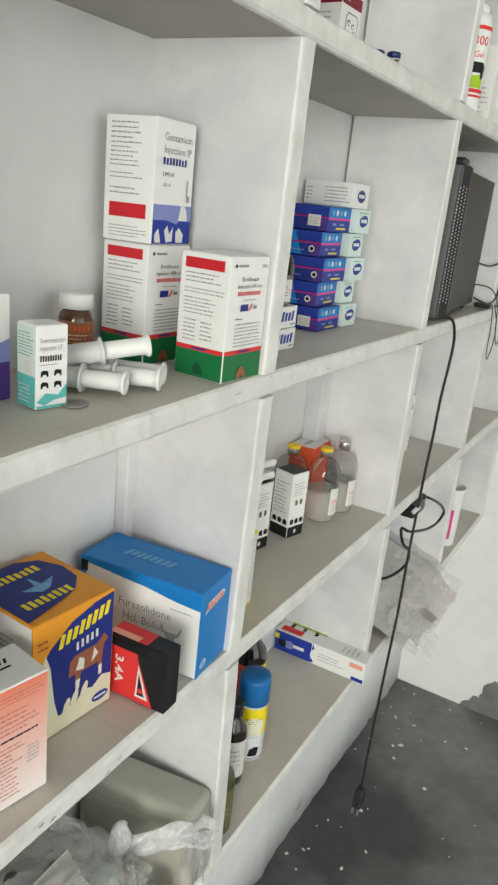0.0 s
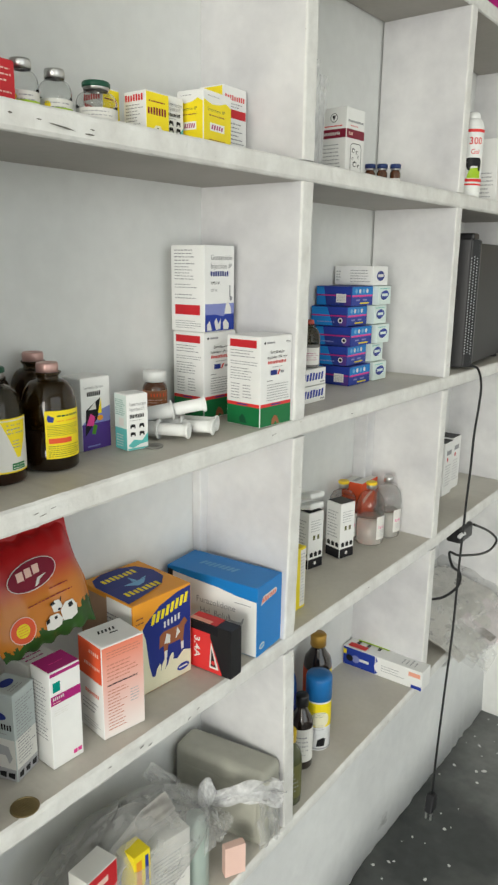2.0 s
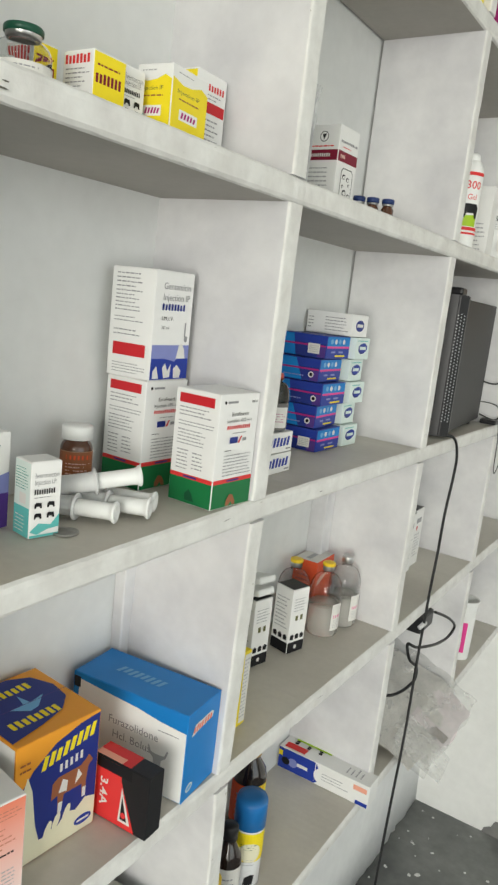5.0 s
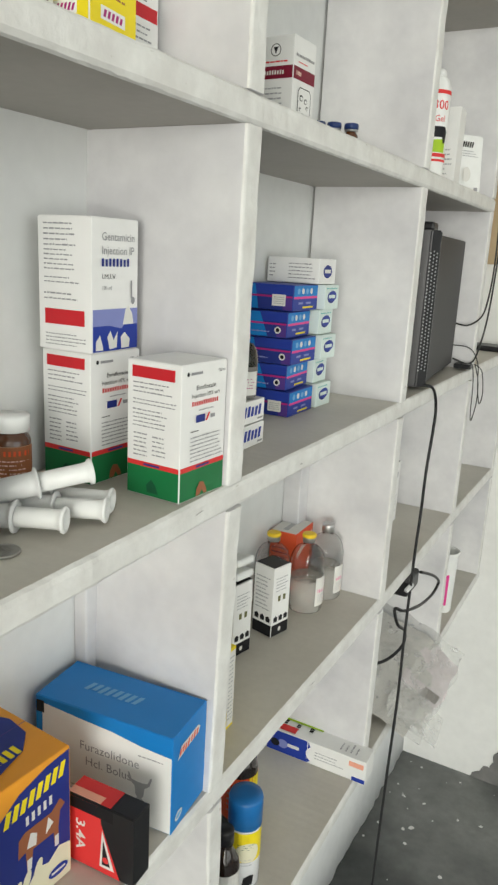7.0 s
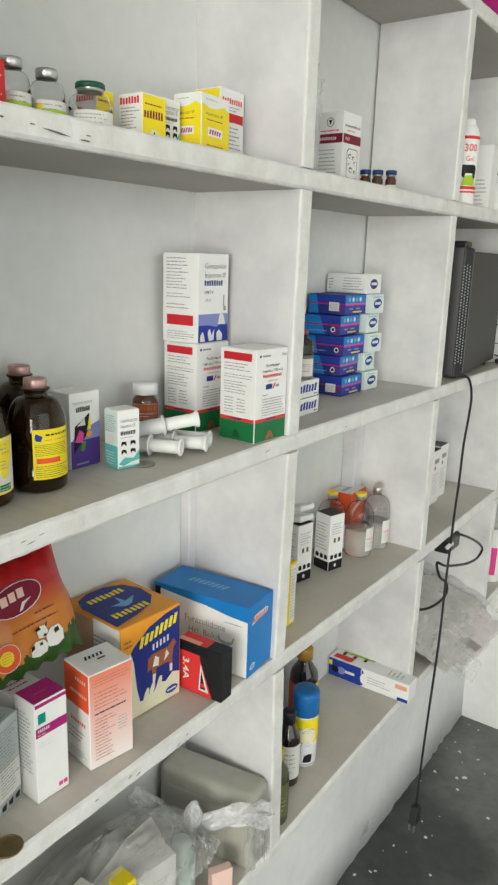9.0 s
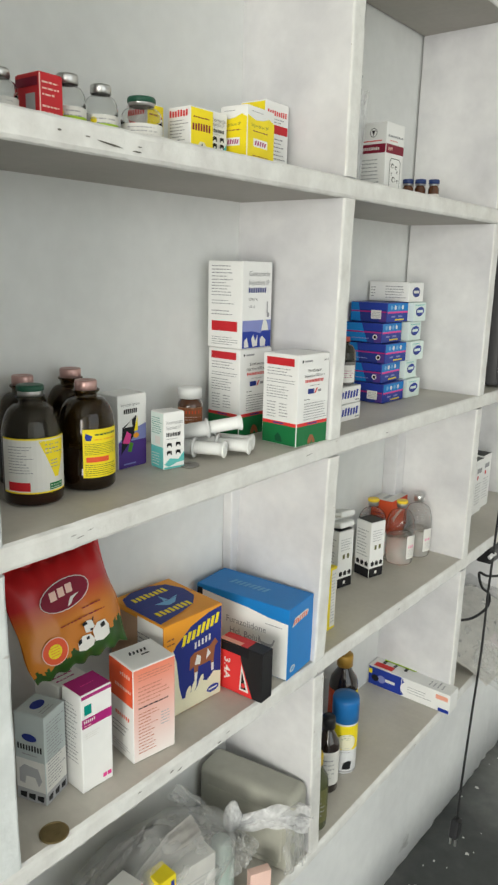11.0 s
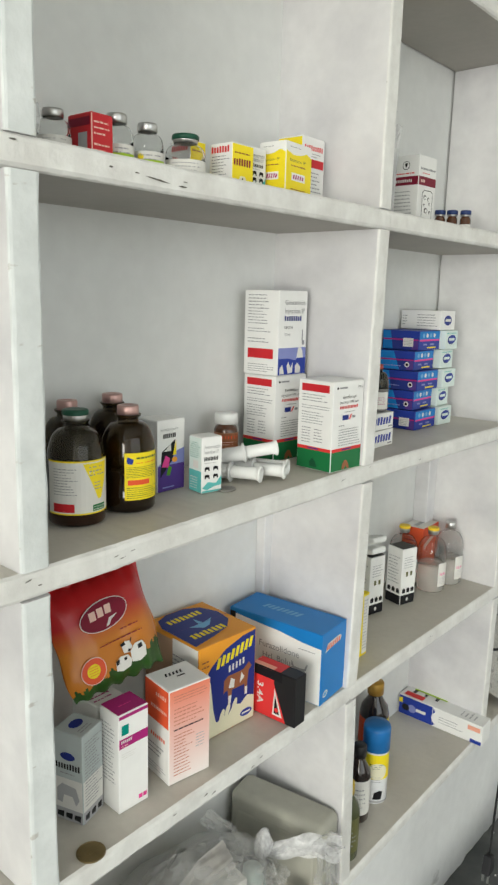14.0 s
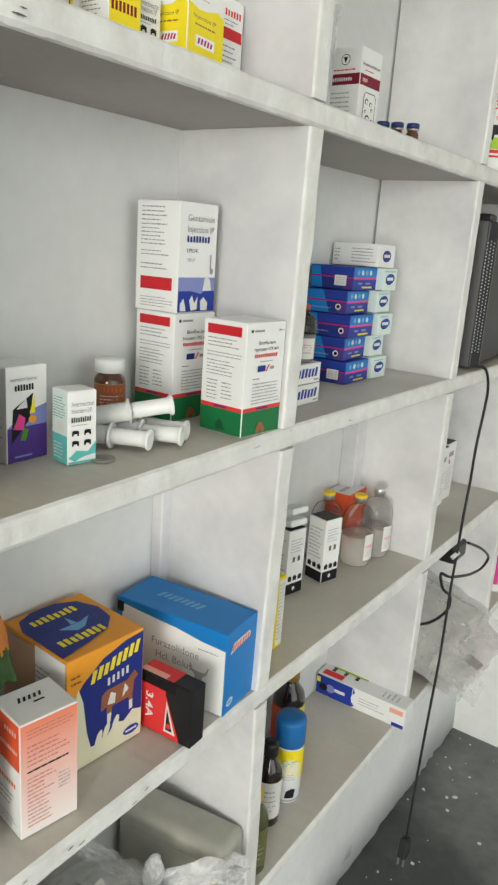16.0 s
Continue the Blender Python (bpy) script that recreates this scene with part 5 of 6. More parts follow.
for k in range(2):
    wr, wl, h = 0.072, 0.050, 0.0235
    t, F, S, T = carton((-0.046 - 0.002 * k, 1.054), 91 - k, wr, wl, h, zz + 0.0242 * k, "white", "flat white tablet carton with bold blue lettering", group="tablet cartons", flap=False)
    p = Print(t)
    p.marks(F, 0.006, h * 0.32, 0.066, h * 0.78, 8, "deepblue", slant=0.2, weight=0.38, seed=18)
    p.rect(F, 0.058, h * 0.12, 0.069, h * 0.20, "midgrey", "small_print")
    p.done()
t = bottle(-0.066, 1.106, zz + 0.0488, 0.0165, 0.066, smoke_glass, "small clear vial with red cap standing on tablet cartons", plain("cap_red", (0.4, 0.06, 0.04), 0.4), liquid=0.9, liquid_mat=plain("grey_liquid", (0.20, 0.19, 0.18), 0.2))
C = round_face(0.0167, middle=facing(-0.07, 1.085))
p = Print(t, True)
p.rect(C, -0.018, 0.004, 0.018, 0.028, "offwhite", "paper_label", 10).lines(C, -0.012, 0.010, 0.016, 0.022, 4, "magenta", seed=151)
p.done()

# ---- first shelf, second bay ----
zz = z1(1.3)


def v_carton(corner, angle, label, opened=False):
    wr, wl, h = 0.034, 0.034, 0.098
    t, F, S, T = carton(corner, angle, wr, wl, h, zz, "white", label, flap=not opened, group="black and white cartons")
    p = Print(t)
    for face in (F, S):
        p.rect(face, 0.0006, 0.0006, 0.0334, 0.017, "black")
        for j in range(3):
            p.poly(face, [(0.004 + 0.010 * j, 0.021), (0.0035 + 0.010 * j, 0.027), (0.008 + 0.010 * j, 0.0295), (0.0115 + 0.010 * j, 0.026), (0.0105 + 0.010 * j, 0.0205)], "black", "animal_shape")
    p.rect(T, 0.001, 0.001, 0.033, 0.033, "black", "printed_top")
    p.rect(F, 0.010, 0.050, 0.015, 0.058, "olive", "brand_mark").rect(F, 0.020, 0.050, 0.025, 0.058, "olive", "brand_mark")
    p.lines(F, 0.005, 0.064, 0.030, 0.086, 5, "grey", seed=160).lines(S, 0.004, 0.036, 0.030, 0.086, 9, "grey", seed=161).oval(F, 0.016, 0.009, 0.0028, 0.0032, "offwhite", "brand_mark")
    p.done()
    if opened:
        for j, zc in enumerate((0.104, 0.122)):
            b2 = cuboid(-0.014, 0.020, -0.016, 0.016, zc - 0.004, zc + 0.006, 0.003, 2)
            bmesh.ops.rotate(b2, verts=b2.verts, cent=(0, 0, zc), matrix=Matrix.Rotation(radians(-14), 3, "Y"))
            part("open_flap", b2, plastic_white, t)
    return t


v_carton((-0.085, 1.253), 76, "slim black and white carton with animal silhouettes")
v_carton((-0.102, 1.180), 78, "black and white carton with its white flaps standing open", True)
t, F, S, T = carton((-0.035, 1.031), 90, 0.038, 0.055, 0.095, zz, "yellow", "yellow and white carton standing close behind the upright")
p = Print(t)
p.rect(F, 0.024, 0.004, 0.037, 0.092, "offwhite").lines(F, 0.025, 0.01, 0.036, 0.088, 16, "grey", seed=170)
p.done()
pale_liquid = plain("pale_liquid", (0.84, 0.83, 0.78), 0.03, trans=0.72, ior=1.08, coat=0.3)
for x, y, capk, lab in ((-0.086, 1.361, "yellow", "clear glass infusion bottle half full, with yellow cap"), (-0.080, 1.4155, None, "clear glass infusion bottle half full, with steel cap and white label"), (-0.129, 1.335, "yellow", "clear glass infusion bottle with yellow cap at the back")):
    t = bottle(x, y, zz, 0.0255, 0.1135, clear_glass, lab, steel_cap, liquid=0.72, liquid_mat=pale_liquid, ring=plain("ring_yellow", (0.8, 0.55, 0.02), 0.4) if capk else None, cap_r=0.36, neck=0.30, shoulder=0.26, group="infusion bottles")
    C = round_face(0.0257, middle=facing(x, y) + 0.95)
    p = Print(t, True)
    p.rect(C, -0.012, 0.012, 0.014, 0.055, "offwhite", "paper_label", 8).rect(C, -0.008, 0.032, 0.006, 0.037, "pink", "brand_mark", 3).lines(C, -0.008, 0.016, 0.010, 0.030, 5, "grey", seed=180)
    p.done()
t, F, S, T = carton((-0.112, 1.374), 92, 0.064, 0.042, 0.100, zz, "vermilion", "orange carton with a grey top behind the infusion bottles")
p = Print(t)
p.rect(T, 0.001, 0.001, 0.063, 0.041, "offwhite", "printed_top").rect(T, 0.010, 0.018, 0.040, 0.026, "grey", "brand_mark").poly(F, [(0.004, 0.070), (0.060, 0.092), (0.060, 0.084), (0.006, 0.060)], "palepeach", "printed_stripe").lines(S, 0.004, 0.02, 0.038, 0.08, 8, "maroon", seed=190)
p.done()

# ---- lowest shelf, second bay ----
zz = z0(1.17)
t = thing("spray_can", pose(-0.062, 1.165, zz), "yellow and white spray can with a bright blue cap", "spray can")
r = 0.0215
part("can_body", lathe([(0, 0.001), (r * 0.9, 0), (r, 0.0025), (r, 0.090), (r * 0.94, 0.094), (0, 0.094)], 28), plain("can_white", (0.72, 0.73, 0.74), 0.3, spec=0.5), t, smooth=True)
part("cap", lathe([(r * 0.98, 0.092), (r * 1.03, 0.0925), (r * 1.03, 0.129), (r * 0.97, 0.1335), (r * 0.5, 0.135), (0, 0.135)], 28), plain("cap_blue", (0.012, 0.15, 0.42), 0.38, spec=0.5), t, "bright blue plastic cap", smooth=True)
C = round_face(r + 0.0002, middle=facing(-0.06, 1.17))
p = Print(t, True)
p.rect(C, -0.045, 0.046, 0.045, 0.0895, "yellow", "printed_sleeve", 20).oval(C, 0.004, 0.060, 0.016, 0.015, "cream", "printed_mark").lines(C, -0.010, 0.064, 0.014, 0.074, 3, "darkgreen", seed=201).lines(C, -0.012, 0.040, 0.014, 0.052, 3, "grey", seed=202).poly(C, [(-0.002, 0.010), (0.0, 0.022), (0.008, 0.026), (0.014, 0.024), (0.012, 0.010)], "black", "animal_shape").rect(C, -0.040, 0.004, 0.040, 0.007, "grey", "printed_stripe", 16)
p.done()


def syrup(x, y, h, r, glass, label, lab_key, cap_mat, lab2=None):
    t = thing("syrup_bottle", pose(x, y, z0(y)), label, "bottle", "syrup bottles")
    part("bottle_body", lathe([(0, 0), (r * 0.92, 0), (r, 0.003), (r, h * 0.62), (r * 0.9, h * 0.70), (r * 0.55, h * 0.79), (r * 0.42, h * 0.84), (r * 0.42, h * 0.9), (0, h * 0.9)], 28), glass, t, smooth=True)
    part("screw_cap", lathe([(r * 0.46, h * 0.85), (r * 0.56, h * 0.852), (r * 0.56, h * 0.985), (r * 0.5, h), (0, h)], 24), cap_mat, t, smooth=True)
    C = round_face(r + 0.0002, middle=facing(x, y))
    p = Print(t, True)
    p.rect(C, -r * 1.9, h * 0.12, r * 1.9, h * 0.58, lab_key, "paper_label", 16)
    if lab2:
        p.rect(C, r * 0.5, h * 0.12, r * 1.9, h * 0.58, lab2, "paper_label", 6)
    p.lines(C, -r * 0.8, h * 0.2, r * 0.9, h * 0.5, 5, "midgrey", seed=210)
    p.done()


black_glass = plain("black_glass", (0.018, 0.010, 0.008), 0.1, spec=0.6, coat=0.5)
syrup(-0.118, 1.250, 0.150, 0.0255, black_glass, "dark brown syrup bottle with red and yellow label and gold cap", "vermilion", plain("cap_gold", (0.45, 0.26, 0.05), 0.4, 0.4), "yellow")
syrup(-0.058, 1.108, 0.128, 0.0190, black_glass, "dark syrup bottle with white label beside the spray can", "offwhite", plastic_black)
syrup(-0.110, 1.130, 0.185, 0.022, plain("bottle_blue", (0.012, 0.11, 0.36), 0.35), "tall blue plastic bottle at the back of the shelf", "deepblue", plain("cap_blue", (0.012, 0.15, 0.42), 0.38))
syrup(-0.030, 1.030, 0.122, 0.0205, plain("green_glass", (0.075, 0.085, 0.04), 0.15), "olive green glass bottle with yellow cap beside the upright", "olive", plain("cap_yellow", (0.6, 0.42, 0.03), 0.4))

# long ointment carton
wr, wl, h = 0.038, 0.171, 0.040
t, F, S, T = carton((0.017, 1.410), 91, wr, wl, h, z0(1.42), "white", "long white and blue ointment tube carton lying on the shelf", flap=False)
p = Print(t)
p.rect(S, 0.001, 0.001, wl * 0.42, h - 0.001, "deepblue").poly(S, [(wl * 0.42, 0.001), (wl * 0.46, 0.006), (wl * 0.47, h * 0.6), (wl * 0.43, h - 0.001)], "deepblue")
p.oval(S, wl * 0.55, h * 0.45, wl * 0.14, h * 0.42, "white", "printed_panel").oval(S, wl * 0.17, h * 0.45, 0.009, 0.008, "lavender", "printed_mark").oval(S, wl * 0.09, h * 0.42, 0.008, 0.007, "black", "animal_shape").rect(S, wl * 0.22, h * 0.4, wl * 0.34, h * 0.55, "offwhite", "brand_mark").rect(S, 0.001, h * 0.6, wl * 0.05, h * 0.85, "yellow", "brand_mark")
p.rect(S, wl - 0.028, h * 0.62, wl - 0.004, h * 0.84, "peach", "brand_mark").rect(S, wl - 0.022, 0.001, wl - 0.0008, h * 0.20, "deepblue").lines(S, wl * 0.50, h * 0.3, wl * 0.80, h * 0.7, 3, "grey", seed=220)
p.rect(T, wr * 0.1, wl * 0.72, wr * 0.5, wl * 0.95, "brightred", "brand_mark").lines(T, wr * 0.55, wl * 0.55, wr * 0.9, wl * 0.95, 3, "black", seed=221).rect(T, wr * 0.85, wl * 0.5, wr * 0.98, wl * 0.9, "lime", "printed_stripe")
p.lines(T, wr * 0.2, wl * 0.1, wr * 0.8, wl * 0.3, 4, "grey", seed=222)
p.done()
t = thing("black_wedge", pose(-0.02, 1.4925, z0(1.49)), "small black rubber stopper beside the foot of the upright", "stopper")
part("stopper_body", lathe([(0, 0), (0.007, 0), (0.008, 0.002), (0.007, 0.009), (0, 0.010)], 18), plastic_black, t, smooth=True)

# ---- third shelf, first bay ----
z3 = shelf_z(3, 0) + 0.0005
for x, y, r, h, ring, lab in ((-0.074, 0.584, 0.0145, 0.0400, None, "clear glass vial with steel cap beside the red carton"), (-0.075, 0.651, 0.0150, 0.0490, None, "clear glass vial with steel cap and lime label"), (-0.075, 0.687, 0.0150, 0.0475, None, "clear glass vial with steel cap and lime label"), (-0.070, 0.731, 0.0195, 0.0440, "green", "squat clear glass vial with a green ring cap")):
    t = bottle(x, y, z3, r, h, clear_glass, lab, steel_cap, liquid=0.75, liquid_mat=plain("clear_liquid", (0.80, 0.81, 0.79), 0.05, trans=0.75, ior=1.06), ring=plain("ring_green", (0.01, 0.07, 0.04), 0.4) if ring else None, cap_r=0.62, neck=0.50, shoulder=0.24, cap_h=0.13, group="small vials", wall=0.0009)
    C = round_face(r + 0.0002, middle=facing(x, y))
    p = Print(t, True)
    p.rect(C, -r * 1.4, 0.004, r * 1.4, h * 0.45, "offwhite", "paper_label", 12)
    if ring is None and y > 0.6:
        p.rect(C, -r * 1.4, 0.004, r * 1.4, h * 0.30, "lime", "paper_label", 12).oval(C, -r * 0.55, h * 0.34, 0.003, 0.003, "yellow", "brand_mark")
    p.lines(C, -r * 0.8, h * 0.2, r * 0.9, h * 0.42, 3, "midgrey", seed=int(y * 100))
wr, wl, h = 0.0235, 0.030, 0.039
t, F, S, T = carton((-0.050, 0.604), 92, wr, wl, h, z3, "red", "small red injection carton between glass vials")
p = Print(t)
p.rect(F, 0.0004, 0.0004, 0.0016, h - 0.0005, "palepeach", "pale_edge").lines(F, 0.003, h * 0.55, wr - 0.003, h * 0.9, 3, "palepeach", seed=301).lines(F, 0.003, h * 0.2, wr - 0.004, h * 0.45, 2, "palepeach", seed=302).rect(S, wl * 0.45, h * 0.25, wl * 0.85, h * 0.62, "grey", "code_label").rect(S, 0.0006, h * 0.75, wl - 0.001, h * 0.92, "maroon", "printed_band")


def yellow_carton(corner, angle, wr, wl, h, label, style, key="white"):
    t, F, S, T = carton(corner, angle, wr, wl, h, z3, key, label)
    p = Print(t)
    if style == "banner":
        p.rect(F, 0.0005, 0.0005, wr - 0.0005, h - 0.0006, "yellow").marks(F, wr * 0.08, h * 0.52, wr * 0.90, h * 0.68, 7, "maroon", weight=0.36, seed=311).lines(F, wr * 0.12, h * 0.76, wr * 0.85, h * 0.86, 1, "maroon", seed=312, ragged=0.1).poly(F, [(wr * 0.1, 0.001), (wr * 0.9, 0.001), (wr * 0.6, h * 0.3), (wr * 0.4, h * 0.3)], "cream").poly(F, [(wr * 0.42, 0.001), (wr * 0.58, 0.001), (wr * 0.52, h * 0.26), (wr * 0.48, h * 0.26)], "black", "bottle_shape")
        p.marks(S, wl * 0.08, h * 0.80, wl * 0.92, h * 0.94, 7, "brightred", weight=0.36, seed=313).lines(S, wl * 0.1, h * 0.15, wl * 0.9, h * 0.76, 9, "midgrey", seed=314)
    elif style == "wave":
        for face, w in ((F, wr), (S, wl)):
            p.poly(face, [(0.0005, 0.0005), (w - 0.0005, 0.0005), (w - 0.0005, h * 0.80), (w * 0.8, h * 0.86), (w * 0.55, h * 0.80), (w * 0.3, h * 0.78), (0.0005, h * 0.84)], "yellow")
            p.text(face, w * 0.14, h * 0.66, 0.0046, "Injection IP", "olive", width=w * 0.62).lines(face, w * 0.2, h * 0.56, w * 0.8, h * 0.63, 1, "brown", seed=315, ragged=0.1).rect(face, w * 0.22, h * 0.32, w * 0.74, h * 0.46, "white", "name_panel").marks(face, w * 0.27, h * 0.35, w * 0.70, h * 0.43, 5, "magenta", slant=0.3, seed=316).lines(face, w * 0.2, h * 0.08, w * 0.8, h * 0.2, 2, "brown", seed=317)
            p.lines(face, w * 0.15, h * 0.90, w * 0.55, h * 0.95, 1, "grey", seed=322, ragged=0)
    elif style == "band":
        p.rect(F, 0.003, h * 0.58, wr - 0.002, h * 0.70, "red", "red_band").marks(F, 0.004, h * 0.82, wr - 0.003, h * 0.89, 9, "brightred", seed=318).lines(F, 0.004, h * 0.72, wr - 0.004, h * 0.80, 2, "midgrey", seed=319).lines(F, 0.004, h * 0.06, wr - 0.004, h * 0.54, 9, "midgrey", seed=320).rect(S, 0.001, 0.001, wl - 0.001, h - 0.001, "yellow")
    return t


yellow_carton((-0.085, 0.752), 90, 0.022, 0.030, 0.046, "white carton with red lettering behind the yellow one", "banner")
yellow_carton((-0.048, 0.774), 91, 0.033, 0.030, 0.0435, "white and yellow injection carton with dark red lettering", "banner")
pet_carton((-0.058, 0.813), 90, z3, 0.0255, 0.020, 0.0465, "small white ivermectin carton between the yellow cartons")
yellow_carton((-0.040, 0.850), 96, 0.053, 0.034, 0.057, "yellow and white injection carton with wavy printed edge", "wave")
yellow_carton((-0.078, 0.928), 92, 0.046, 0.036, 0.080, "taller white carton with red band and yellow side", "band")

# ---- third shelf, second bay ----
wr, wl, h = 0.050, 0.044, 0.1030
t, F, S, T = carton((-0.082, 1.214), 88, wr, wl, h, z3, "white", "white injection carton with a maroon stripe and cow drawing")
p = Print(t)
for face, w in ((F, wr), (S, wl)):
    p.rect(face, 0.0007, h * 0.60, w - 0.0007, h * 0.72, "maroon", "maroon_stripe").rect(face, 0.0007, h * 0.055, w - 0.0007, h * 0.085, "green", "green_line")
p.oval(S, wl * 0.5, h * 0.87, 0.0062, 0.0062, "black", "brand_mark").oval(S, wl * 0.5, h * 0.87, 0.0054, 0.0054, "white", "brand_mark").poly(S, [(wl * 0.5 - 0.003, h * 0.90), (wl * 0.5 + 0.003, h * 0.90), (wl * 0.5, h * 0.83)], "black", "brand_mark").lines(S, 0.006, h * 0.74, wl - 0.006, h * 0.79, 1, "brightred", seed=331, ragged=0.1).marks(S, 0.006, h * 0.64, wl - 0.010, h * 0.68, 9, "offwhite", seed=332).lines(S, 0.005, h * 0.14, wl - 0.006, h * 0.54, 8, "grey", seed=333)
p.lines(F, 0.004, h * 0.79, 0.046, h * 0.88, 1, "midgrey", seed=336, ragged=0).lines(F, 0.010, h * 0.75, 0.034, h * 0.79, 1, "brightred", seed=334).marks(F, 0.006, h * 0.64, 0.018, h * 0.68, 4, "palepeach", seed=335)
p.poly(F, [(0.012, h * 0.15), (0.012, h * 0.50), (0.016, h * 0.54), (0.038, h * 0.54), (0.042, h * 0.50), (0.042, h * 0.15)], "black", "drawing_frame").poly(F, [(0.013, h * 0.16), (0.013, h * 0.495), (0.0165, h * 0.53), (0.0375, h * 0.53), (0.041, h * 0.495), (0.041, h * 0.16)], "white", "drawing_ground")
for a, b, q in ((0.020, 0.44, 0.004), (0.030, 0.42, 0.0034), (0.034, 0.36, 0.0026), (0.024, 0.26, 0.005), (0.035, 0.24, 0.003), (0.018, 0.33, 0.0024)):
    p.oval(F, a, h * b, q, q * 0.8, "black", "animal_shape").oval(F, a + 0.0006, h * b - 0.0004, q * 0.72, q * 0.5, "white", "animal_shape")
t, F, S, T = carton((-0.115, 1.276), 90, 0.026, 0.030, 0.040, z3, "offwhite", "small maroon and white carton at the back")
Print(t).rect(F, 0.0006, 0.010, 0.0254, 0.032, "maroon")
for x, y in ((-0.094, 1.312), (-0.078, 1.322), (-0.061, 1.334)):
    t = thing("injection_vial", pose(x, y, z3), "small brown glass vial with a blue flip cap", "vial", "brown vials")
    r = 0.0085
    part("glass_body", lathe([(0, 0), (r * 0.9, 0), (r, 0.0015), (r, 0.022), (r * 0.6, 0.027), (r * 0.6, 0.030), (0, 0.030)], 20), plain("brown_glass", (0.085, 0.03, 0.012), 0.12), t, smooth=True)
    part("flip_cap", lathe([(r * 0.85, 0.0285), (r * 1.0, 0.029), (r * 1.0, 0.0345), (r * 0.9, 0.0355), (0, 0.0355)], 20), plain("cap_navy", (0.015, 0.035, 0.13), 0.3), t, "blue flip cap", smooth=True)
    part("crimp", lathe([(r * 0.8, 0.0262), (r * 0.94, 0.0265), (r * 0.94, 0.0288), (r * 0.6, 0.0289)], 20), steel_cap, t, smooth=True)
    C = round_face(r + 0.0002, middle=facing(x, y))
    Print(t, True).rect(C, -r, 0.003, r * 1.2, 0.014, "offwhite", "paper_label", 8)
clip_bag = thing("clear_pouch", pose(-0.062, 1.058, z3), "small crumpled clear plastic pouch standing behind the upright", "pouch")
ribbon([(0, 0, 0.0), (0.002, 0.006, 0.05), (-0.002, 0.010, 0.10), (0.004, 0.022, 0.135)], (0.050, 0.034), (0.2, 1, 0), polythene_milky, clip_bag, "film_sheet", 0.010, 21)

t = thing("film_scrap", pose(-0.024, 0.526, z3), "small scrap of clear plastic film against the upright", "scrap")
ribbon([(0, 0, 0.0), (0.002, 0.002, 0.012), (-0.002, 0.0, 0.028)], (0.012, 0.022), (0.5, 1, 0), polythene_milky, t, "crumpled_film", 0.005, 21)
t = thing("clear_pouch", pose(-0.110, 1.181, z3), "clear plastic pouch with a pinched top standing behind a carton", "pouch")
ribbon([(0, 0, 0.0), (0.002, 0.0, 0.09), (0.0, 0.003, 0.118), (0.002, 0.008, 0.142)], (0.020, 0.022), (0.2, 1, 0), polythene_milky, t, "pouch_film", 0.005, 23)

# ---- third shelf, third bay ----
t = thing("gel_bottle", pose(-0.030, 1.560, z3), "white plastic gel bottle with red lettering and a cow", "bottle")
r = 0.0205
part("bottle_body", lathe([(0, 0), (r * 0.92, 0), (r, 0.003), (r, 0.108), (r * 0.96, 0.118), (r * 0.80, 0.128), (r * 0.55, 0.133), (0, 0.133)], 28), plastic_white, t, smooth=True)
part("flip_cap", lathe([(r * 0.58, 0.130), (r * 0.62, 0.131), (r * 0.55, 0.140), (r * 0.35, 0.143), (0, 0.143)], 24), plastic_white, t, smooth=True)
C = round_face(r + 0.0002, middle=facing(-0.03, 1.56) + 0.35)
p = Print(t, True)
p.rect(C, -0.022, 0.108, 0.022, 0.113, "brightred", "printed_band", 10).text(C, -0.012, 0.088, 0.017, "300", "brightred", width=0.024, bold=0.01).text(C, -0.008, 0.072, 0.012, "Gel", "brightred", width=0.015).rect(C, -0.022, 0.026, 0.022, 0.031, "brightred", "printed_band", 10).rect(C, -0.022, 0.020, 0.022, 0.023, "brightred", "printed_band", 10)
p.poly(C, [(-0.012, 0.032), (0.012, 0.032), (0.012, 0.050), (-0.008, 0.048)], "lime", "printed_panel").poly(C, [(-0.016, 0.055), (-0.016, 0.064), (-0.011, 0.066), (0.010, 0.066), (0.014, 0.060), (0.012, 0.044), (0.008, 0.044), (0.006, 0.052), (-0.006, 0.052), (-0.008, 0.044), (-0.011, 0.046)], "black", "animal_shape")
t, F, S, T = carton((-0.026, 1.690), 92, 0.040, 0.045, 0.118, z3, "white", "tall plain white carton behind the gel bottle")
Print(t).lines(S, 0.008, 0.010, 0.040, 0.060, 7, "grey", seed=341)
t = thing("refill_pouch", pose(-0.040, 1.800, z3, 0, 0, -38), "white stand-up pouch with small black print", "pouch")
bm = cuboid(-0.014, 0.014, -0.030, 0.030, 0, 0.094, 0.004, 2)
for q in bm.verts:
    k = max(0.0, (q.co.z - 0.03) / 0.064)
    q.co.x *= 1 - 0.75 * k
    q.co.y += 0.002 * math.sin(q.co.z * 90)
part("pouch_body", bm, plastic_white, t)
p = Print(t)
Fp = lambda u, v, o: Vector((0.0142 * (1 - 0.75 * max(0.0, (v - 0.03) / 0.064)) + 0.0012 + o, -0.030 + u, v))
p.marks(Fp, 0.012, 0.074, 0.040, 0.083, 6, "black", slant=0.3, seed=342).lines(Fp, 0.010, 0.058, 0.050, 0.070, 3, "grey", seed=343).rect(Fp, 0.044, 0.004, 0.052, 0.010, "midgrey", "code_label").oval(Fp, 0.026, 0.030, 0.008, 0.012, "offwhite", "printed_mark")

